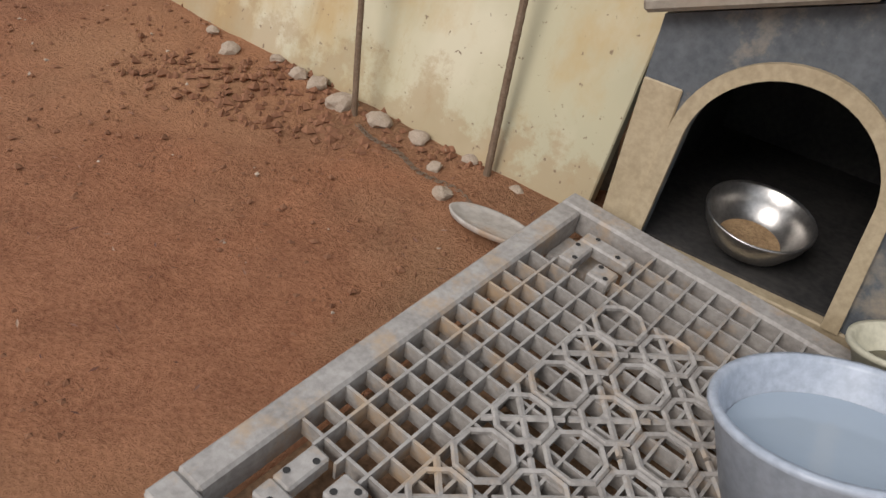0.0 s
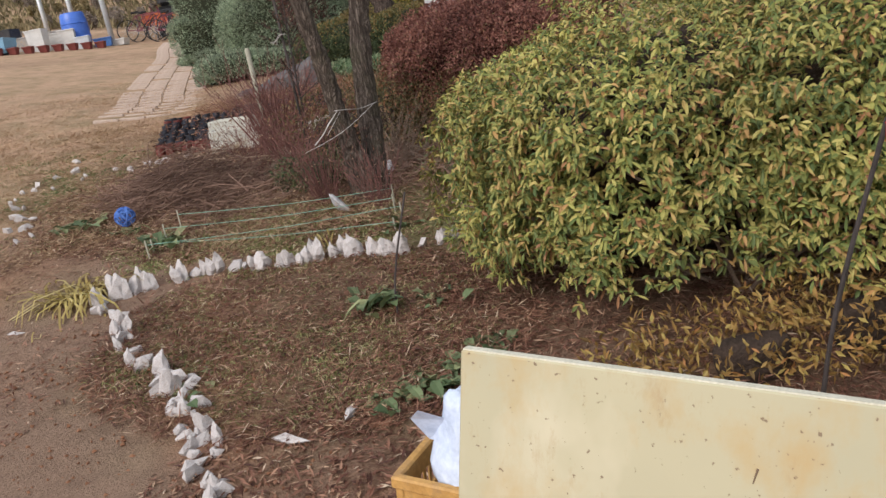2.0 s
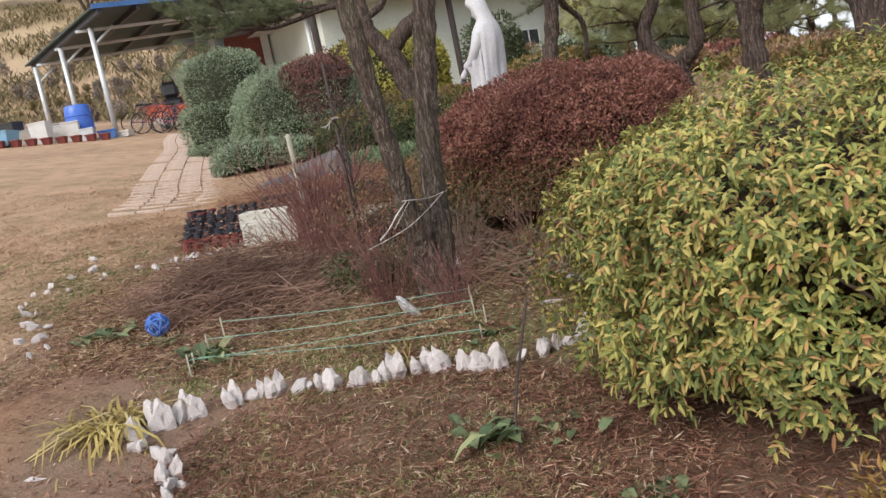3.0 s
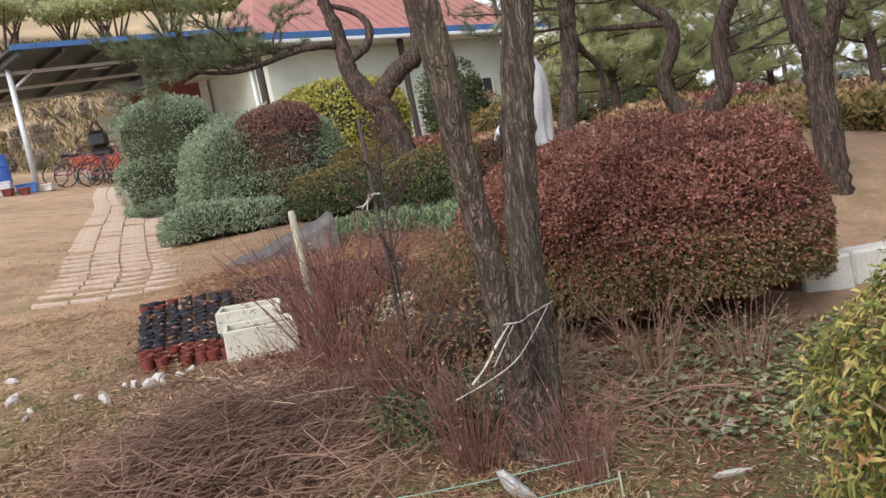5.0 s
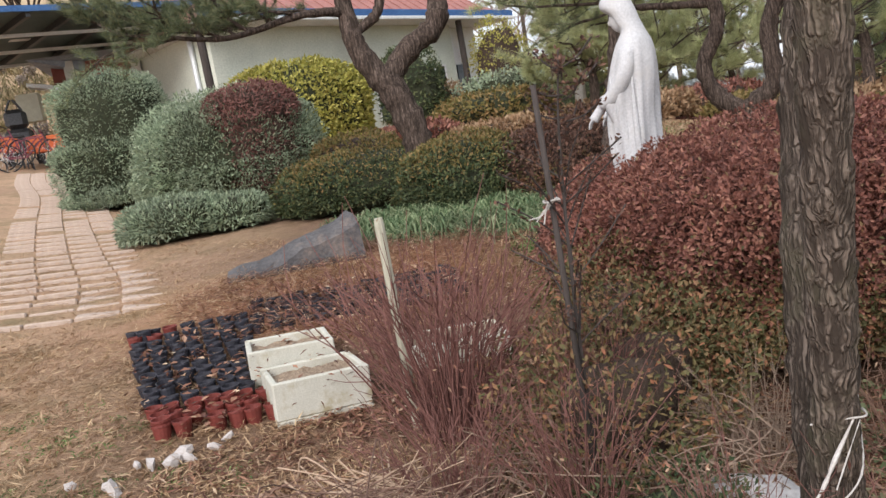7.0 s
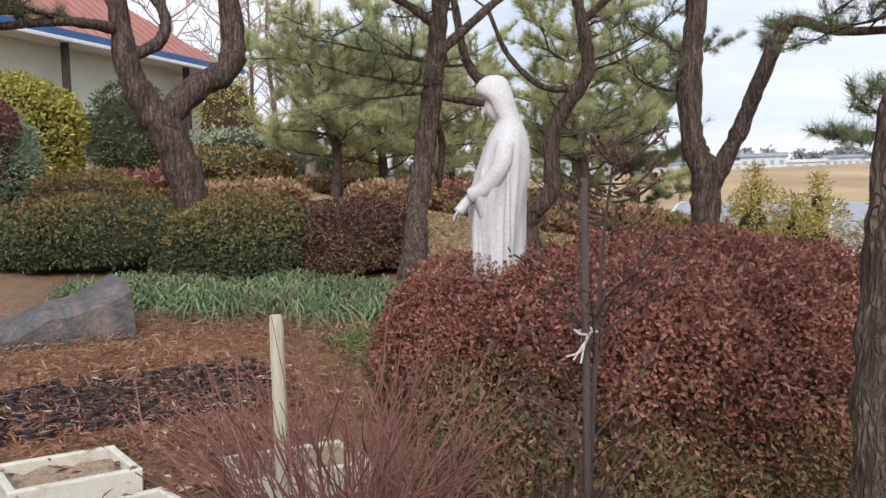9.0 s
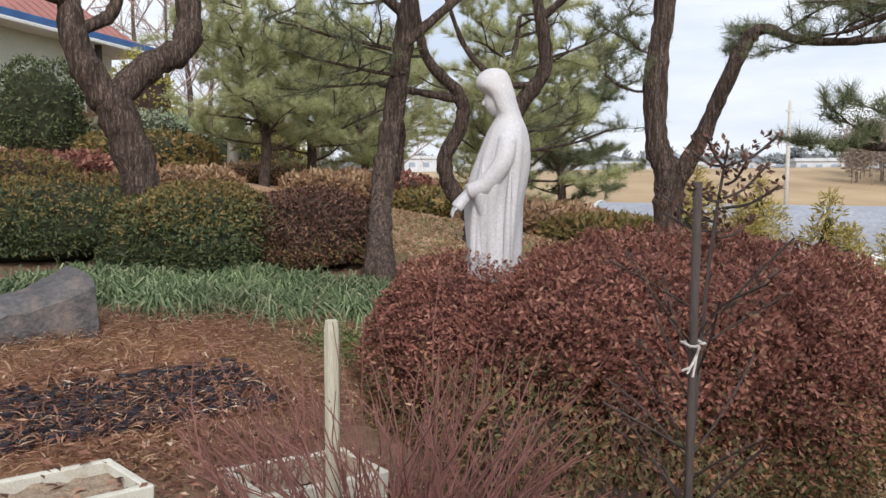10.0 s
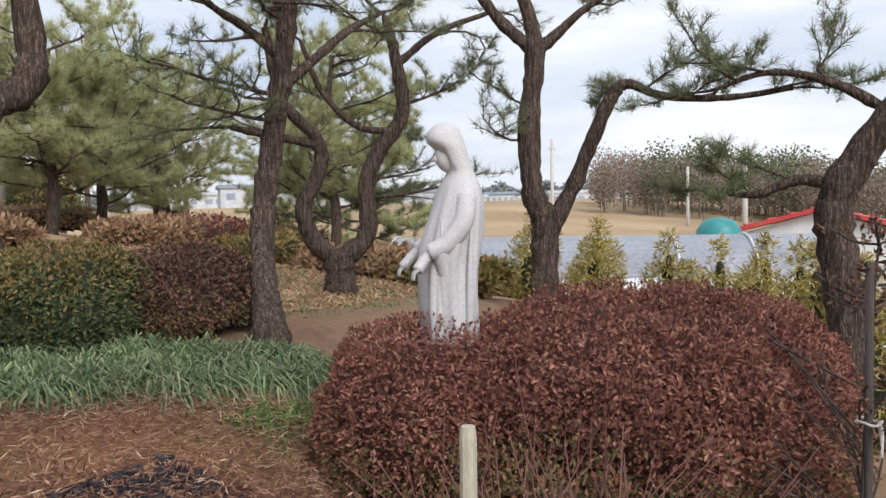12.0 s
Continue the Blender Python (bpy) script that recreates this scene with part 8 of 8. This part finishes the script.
# ridge trees: blue-grey air haze painted as their colour
HAZY_HILL = leafy("far_hill_haze", [(0.0, (0.24, 0.27, 0.30)), (1.0, (0.34, 0.36, 0.38))], 0.9)
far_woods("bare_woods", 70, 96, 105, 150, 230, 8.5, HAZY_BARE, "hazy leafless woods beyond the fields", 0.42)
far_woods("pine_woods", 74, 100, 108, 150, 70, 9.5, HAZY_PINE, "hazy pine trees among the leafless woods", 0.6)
far_woods("ridge_woods", 30, 110, 500, 700, 330, 16, HAZY_HILL, "wooded ridge at the horizon, coloured blue-grey as haze", 3.5, False)


def hill_pine():
    ob = thing("hill_pine", label="flat-topped pine on the hill with forked bare stems", category="pine tree", group="hill pines")
    for k in range(5):
        a = 2 * np.pi * k / 5 + 0.4
        line = spline([(0, 0, -0.3), (0.25 * math.cos(a), 0.25 * math.sin(a), 0.9), (0.9 * math.cos(a), 0.9 * math.sin(a), 2.2), (1.4 * math.cos(a), 1.4 * math.sin(a), 3.2)], 4)
        part("stem", tube(Buf(), line, np.linspace(0.12, 0.04, len(line)), 6), PINE_BARK, ob)
    n = 2600
    p = random_ways(n) * rng.random((n, 1)) ** 0.4 * [2.3, 2.3, 0.75] + [0, 0, 3.4]
    p[:, 2] += lumps(p, 0.9, 0.5, 3.0)
    part("crown", leaves(Buf(), p, unit(random_ways(n) + [0, 0, 0.6]), random_ways(n), rng.uniform(0.25, 0.5, n), 0.12), NEEDLES_PALE, ob)
    return ob


hp = hill_pine()
hp.matrix_world = pose(*on(-20.5, 58.0))
for k in range(13):
    copy_thing(hp, pose(*on(-17.2 + 3.3 * k + rng.uniform(-0.5, 0.5), 58.5 + rng.uniform(-1.5, 2.5)), 0, 0, rng.uniform(0, 360)) @ Matrix.Scale(rng.uniform(0.85, 1.15), 4))
for k in range(7):
    copy_thing(hp, pose(*on(-33 + 3.6 * k + rng.uniform(-0.5, 0.5), 64 + rng.uniform(-1.5, 2.5)), 0, 0, rng.uniform(0, 360)) @ Matrix.Scale(rng.uniform(0.9, 1.2), 4))
far_woods("slope_scrub", -42, -12, 30, 50, 110, 0.85, HAZY_BARE, "low leafless scrub on the slope behind the yard", 0.12)
far_woods("olive_scrub", -46, 4, 33, 56, 100, 0.7, HAZY_SCRUB, "low olive scrub on the slope behind the yard", 0.13)


def bare_tree():
    ob = thing("bare_tree", label="tall leafless grey tree with fine upright twigs", category="tree", group="bare trees")
    tr, tw_ = Buf(), Buf()
    tube(tr, spline([(0, 0, -0.3), (0.1, 0, 3), (-0.1, 0.1, 6), (0.1, 0, 10)], 6), np.linspace(0.17, 0.03, 19), 9)
    def fork(s, d, ln, r, lv):
        e = s + unit(d) * ln
        tube(tw_, spline([s, (s + e) / 2 + rng.normal(0, 0.06, 3) * ln, e], 3), np.linspace(r, r * 0.5, 7), 4, closed=False)
        if lv:
            for _ in range(4):
                fork(s + (e - s) * rng.uniform(0.35, 1), unit(d) + rng.normal(0, 0.55, 3) + [0, 0, 0.2], ln * 0.55, r * 0.5, lv - 1)
    for k in range(16):
        z = 2.5 + 0.45 * k
        a = 2.4 * k
        fork(np.array([0, 0, z]), np.array([math.cos(a), math.sin(a), 0.8]), 2.6 - 0.1 * k, 0.05, 2)
    part("trunk", tr, GREY_BARK, ob, smooth=True)
    part("twig_mass", tw_, mottled("pink_grey_twigs", (0.26, 0.20, 0.18), (0.40, 0.32, 0.29), 2, 20), ob)
    return ob


bt = bare_tree()
bt.matrix_world = pose(*on(11.5, 38.0))
for x, y, s in ((8.0, 41.0, 1.1), (14.5, 42.0, 1.0), (17.0, 36.5, 0.85), (5.0, 44.0, 1.2), (20.0, 43.0, 1.0), (12.5, 46.0, 1.15), (2.0, 42.0, 1.0), (16.0, 31.0, 0.7), (9.8, 36.0, 0.8), (23.0, 38.0, 0.9), (19.0, 33.0, 0.75)):
    copy_thing(bt, pose(*on(x, y), 0, 0, rng.uniform(0, 360)) @ Matrix.Scale(s, 4))

# shrubs up the slope
for x, y, r, h, m_, lab in ((4.6, 17.2, 0.8, 0.45, LEAF_ORANGE, "low rust-coloured shrub on the slope"), (6.6, 18.5, 1.1, 0.7, LEAF_RED, "low red-brown shrub on the slope"), (8.8, 20.0, 1.2, 0.8, LEAF_ORANGE, "low rust-coloured shrub on the slope"), (2.0, 17.6, 0.9, 0.35, LEAF_ORANGE, "low rust-coloured shrub on the slope"),
                          (3.2, 21.5, 1.2, 0.8, LEAF_OLIVE, "rounded olive shrub on the slope"), (4.8, 25.5, 1.2, 1.3, LEAF_JUNIPER, "rounded blue-green shrub on the slope"), (6.8, 31.0, 1.0, 3.4, LEAF_YELLOW_TOP, "tall golden conifer near the pole"), (9.6, 31.0, 1.2, 1.5, LEAF_DARK, "dark evergreen shrub near the pole"),
                          (5.9, 27.5, 1.1, 1.1, LEAF_LOWER, "purple-brown shrub on the slope"), (11.2, 30.5, 1.1, 2.2, LEAF_YELLOW_TOP, "golden-green shrub near the pole"), (2.4, 26.0, 0.9, 2.2, LEAF_DARK, "dark cloud-clipped evergreen before the house"), (3.2, 27.4, 1.0, 1.2, LEAF_ORANGE, "bare rusty shrub before the house"),
                          (0.7, 19.0, 0.9, 0.45, LEAF_RED, "low red-brown shrub bed"), (7.6, 25.0, 1.3, 0.6, LEAF_ORANGE, "low rust-coloured shrub on the slope"), (11.0, 18.0, 1.2, 0.7, LEAF_YELLOW_TOP, "yellow-green low shrub on the slope"), (12.8, 15.2, 1.2, 0.7, LEAF_OLIVE, "olive low shrub on the slope"),
                          (13.2, 22.4, 1.4, 1.2, LEAF_LOWER, "brown shrub on the slope"), (5.4, 13.6, 0.9, 0.45, LEAF_ORANGE, "low rust-coloured shrub on the slope"), (7.2, 14.4, 1.0, 0.55, LEAF_ORANGE, "low rust-coloured shrub on the slope"), (6.0, 16.0, 0.9, 0.5, LEAF_OLIVE, "rounded olive shrub on the slope"), (8.6, 16.0, 1.1, 0.6, LEAF_ORANGE, "low rust-coloured shrub on the slope"), (10.2, 20.4, 1.2, 0.8, LEAF_ORANGE, "low rust-coloured shrub on the slope"), (5.0, 11.9, 0.7, 0.4, LEAF_OLIVE, "rounded olive shrub on the slope")):
    shrub("slope_shrub", on(x, y), [(0, 0, h * 0.4, r, r * 0.9, h * 0.6), (r * 0.5, 0.2, h * 0.3, r * 0.7, r * 0.7, h * 0.5)], 3800, 0.12, 0.05, m_, lab, core=CORE_GREEN if m_ in (LEAF_DARK, LEAF_JUNIPER, LEAF_OLIVE) else CORE, rough=0.2, shrink=0.8, group="slope shrubs")
# young conifers along the drop
for x, y, h0 in ((5.6, 10.2, 1.1), (5.0, 9.2, 1.25), (4.9, 8.4, 1.1), (4.6, 7.7, 1.4), (5.3, 7.3, 1.3), (4.2, 6.7, 1.5), (6.2, 8.9, 1.4), (4.6, 9.9, 0.9), (6.0, 11.2, 1.0), (4.3, 5.9, 1.4), (5.6, 8.3, 1.5), (5.1, 7.9, 1.45), (4.4, 8.2, 1.2), (4.2, 7.3, 1.35), (4.9, 7.0, 1.5), (5.7, 7.7, 1.6), (4.7, 8.9, 1.05)):
    h = 0.98 * h0
    shrub("young_conifer", on(x, y), [(0, 0, h * 0.45, 0.32, 0.32, h * 0.55), (0.06, 0, h * 0.9, 0.12, 0.12, h * 0.35)], 2600, 0.085, 0.016, LEAF_CONIFER, "young yellow-green conifer in a loose row", "conifer", CORE_GREEN, rough=0.35, shrink=0.5, depth=0.5, group="young conifers")
blades("lily_turf", (-0.45, 11.05), 1.35, 0.50, 13000, 0.52, 0.011, LILY, "arching green grass-like edging plants", "grass", 0.95, 0.75, turn=-32, clumps=140)
blades("lily_turf", (-0.15, 9.95), 0.35, 0.22, 700, 0.2, 0.009, GRASS_GREEN, "small green grass clump at the red shrub's foot", "grass", 0.7, 0.8, clumps=20)
blades("dry_turf", (-4.9, 9.6), 3.2, 4.8, 60000, 0.055, 0.005, GRASS_DRY, "short straw-coloured winter turf", "grass", 0.6, 0.6)
blades("slope_grass", (3.6, 14.6), 4.6, 3.2, 26000, 0.17, 0.014, GRASS_DRY, "tan winter grass on the slope behind the statue", "grass", 0.6, 0.8)
blades("slope_grass", (3.0, 14.0), 4.0, 2.8, 9000, 0.12, 0.012, GRASS_GREEN, "sparse green grass on the slope", "grass", 0.6, 0.8)
litter("leaf_litter", (-1.72, 9.55), 0.85, 0.42, 3600, 0.055, LITTER, "fallen needles and leaves over the sunken pots", 0.04, slim=0.16)
blades("dry_grass", (-2.6, 6.9), 1.1, 1.1, 5000, 0.12, 0.004, GRASS_DRY, "dry bent grass round the brush heaps", "grass", 0.8, 0.5)
blades("green_tufts", (-4.1, 7.6), 0.9, 0.8, 2600, 0.06, 0.005, GRASS_GREEN, "sparse green grass tufts in the turf", "grass", 0.6, 0.7, clumps=40)
blades("green_tufts", (-1.0, 4.3), 0.9, 0.8, 1500, 0.07, 0.004, GRASS_GREEN, "sparse green grass tufts in the bed", "grass", 0.6, 0.6, clumps=70)
blades("bed_grass", (-1.4, 5.8), 1.0, 0.55, 2600, 0.11, 0.004, GRASS_DRY, "dry bent grass behind the stone row", "grass", 0.8, 0.5)
litter("bed_litter", (-1.0, 4.4), 1.15, 0.95, 17000, 0.08, LITTER, "red-brown straw and pine needles on the bed", 0.012, slim=0.05)
litter("leaf_litter", (0.7, 4.0), 1.3, 1.15, 20000, 0.05, LITTER, "red-brown fallen leaves and straw under the evergreen", 0.025, slim=0.13)
litter("bed_litter", (-1.0, 4.4), 1.15, 0.95, 9000, 0.03, LITTER, "red-brown straw and leaf litter on the bed", slim=0.25)
litter("leaf_litter", (-1.5, 6.8), 1.9, 1.4, 22000, 0.045, LITTER, "red-brown fallen leaves and straw under the shrubs", slim=0.18)
litter("leaf_litter", (0.3, 6.2), 1.6, 1.6, 14000, 0.045, LITTER, "fallen leaves under the shrubs", slim=0.22)
litter("leaf_litter", (-1.4, 9.9), 1.5, 0.9, 16000, 0.06, LITTER, "red pine needles and leaves over the bare soil", 0.03, slim=0.09)
litter("pine_straw", (-1.5, 9.9), 1.5, 0.9, 6000, 0.07, GRASS_DRY, "pale straw strewn over the bare soil", 0.03, slim=0.07)
litter("pine_straw", (-1.7, 6.6), 1.5, 1.1, 9000, 0.08, GRASS_DRY, "pale straw strewn among the dry stems", 0.04, slim=0.05)
litter("leaf_litter", (-1.6, 8.5), 0.8, 0.7, 3500, 0.045, LITTER, "fallen leaves round the foam boxes", slim=0.3)
litter("path_straw", (-2.7, 5.2), 0.9, 1.8, 5000, 0.04, LITTER, "straw and leaf crumbs beside the bed", slim=0.2)
litter("pine_straw", (-4.0, 9.6), 2.3, 3.4, 16000, 0.06, GRASS_DRY, "pine straw and dry crumbs on the turf", slim=0.1)
litter("lawn_thatch", (-3.7, 7.6), 1.7, 2.1, 26000, 0.055, GRASS_DRY, "straw thatch and dead leaves in the thin lawn", 0.01, slim=0.12)
blades("green_tufts", (-3.9, 7.2), 1.5, 1.6, 12000, 0.065, 0.005, GRASS_GREEN, "thin green grass in the worn lawn", "grass", 0.6, 0.7, clumps=420)
blades("green_tufts", (-1.05, 4.5), 1.0, 0.9, 12000, 0.11, 0.005, GRASS_GREY, "thin grey-green grass among the litter", "grass", 0.8, 0.6, clumps=420)
blades("bed_grass", (-0.95, 4.45), 1.05, 0.9, 12000, 0.10, 0.0042, GRASS_DRY, "thin bleached grass lying over the bed", "grass", 1.0, 0.35, clumps=500)
blades("bed_grass", (-1.4, 5.75), 1.1, 0.6, 14000, 0.12, 0.005, GRASS_GREY, "grey-green and straw grass under the garden lines", "grass", 0.9, 0.5, clumps=300)
blades("bed_grass", (-1.3, 6.6), 1.5, 0.9, 9000, 0.12, 0.0034, GRASS_DRY, "bleached grass among the dry stems", "grass", 0.9, 0.5, clumps=400)
blades("path_grass", (-2.6, 4.6), 0.8, 1.6, 2600, 0.05, 0.003, GRASS_DRY, "sparse dry grass on the trodden path", "grass", 0.9, 0.4, clumps=160)
blades("bed_grass", (0.6, 6.4), 1.5, 0.9, 13000, 0.10, 0.005, GRASS_GREY, "grey-green grass at the evergreen's foot", "grass", 0.9, 0.5, clumps=380)
litter("leaf_litter", (-0.7, 3.2), 0.85, 0.5, 4200, 0.045, LITTER, "reddish straw and leaves before the crate", 0.01, slim=0.22)
litter("leaf_litter", (-2.1, 8.5), 0.4, 0.45, 240, 0.045, LITTER, "dead leaves lying on the foam boxes", 0.12, slim=0.45)
litter("leaf_litter", (-2.68, 8.8), 0.36, 0.7, 420, 0.05, LITTER, "dead leaves fallen among the nursery pots", 0.045, slim=0.5)
litter("ground_ivy", (0.6, 6.8), 1.0, 0.75, 1900, 0.045, IVY, "pale green ground ivy leaves under the shrub", 0.03, slim=0.8)
litter("soil_straw", (0.0, 1.7), 2.2, 1.5, 700, 0.02, LITTER, "scraps of straw on the trodden soil", slim=0.25)


def crumbs(name, centre, rx, ry, count, size, material, label):
    a, r = rng.uniform(0, 2 * np.pi, count), np.sqrt(rng.random(count))
    x, y = centre[0] + r * np.cos(a) * rx, centre[1] + r * np.sin(a) * ry
    s = size * rng.uniform(0.3, 1.0, count) ** 2
    p = np.stack([x, y, land(x, y) + s * 0.3], -1)
    o6 = np.array([[1, 0, 0], [0, 1, 0], [-1, 0, 0], [0, -1, 0], [0, 0, 0.8], [0, 0, -0.8]])
    v = p[:, None] + (o6[None] * rng.uniform(0.6, 1.3, (count, 6, 3)) + rng.normal(0, 0.15, (count, 6, 3))) * s[:, None, None]
    f = np.array([[0, 1, 4], [1, 2, 4], [2, 3, 4], [3, 0, 4], [1, 0, 5], [2, 1, 5], [3, 2, 5], [0, 3, 5]])
    buf = Buf().add(v.reshape(-1, 3), (np.arange(count)[:, None, None] * 6 + f).reshape(-1, 3))
    tagged(new(name, buf.mesh(name, material)), label, "soil", kind="stuff")


CLOD = mottled("red_soil_clods", (0.15, 0.062, 0.032), (0.32, 0.155, 0.085), 20, 120, 0.95, bump=0.5)
crumbs("soil_clods", (0.1, 1.6), 2.2, 1.6, 5200, 0.011, CLOD, "crumbs of red soil on the trodden yard")
crumbs("soil_clods", (0.45, 1.98), 0.75, 0.2, 900, 0.02, CLOD, "heaped clods of red soil at the panel's foot")
crumbs("soil_clods", (-1.8, 3.4), 1.0, 1.5, 2600, 0.012, CLOD, "crumbs of red soil along the path")
crumbs("gravel_bits", (-0.5, 2.0), 2.2, 1.8, 350, 0.009, ROCK, "small pale gravel bits in the soil")

# dry grass and weeds over the slope behind the yard
SLOPE_GRASS = leafy("dull_slope_grass", [(0.0, (0.10, 0.085, 0.05)), (0.5, (0.21, 0.175, 0.10)), (1.0, (0.36, 0.29, 0.18))], 0.9)
n = 52000
az_s, dist_s = np.radians(rng.uniform(-50, 6, n)), rng.uniform(30, 62, n)
xs, ys = -3 + dist_s * np.sin(az_s), 6.5 + dist_s * np.cos(az_s)
thick = np.sin(xs * 0.9 + 1.3 * np.sin(ys * 0.5)) + np.sin(ys * 0.8 + 2.0 * np.sin(xs * 0.35)) + rng.normal(0, 0.7, n) > -0.6
xs, ys = xs[thick], ys[thick]
n = len(xs)
spots = np.stack([xs, ys, land(xs, ys) + 0.05], -1)
tagged(new("slope_grass", leaves(Buf(), spots, unit(random_ways(n) * [0.6, 0.6, 0.2] + [0, 0, 0.7]), random_ways(n), rng.uniform(0.25, 0.6, n), 0.09).mesh("slope_grass", SLOPE_GRASS)), "dull dry grass and weeds over the slope", "grass", kind="stuff")
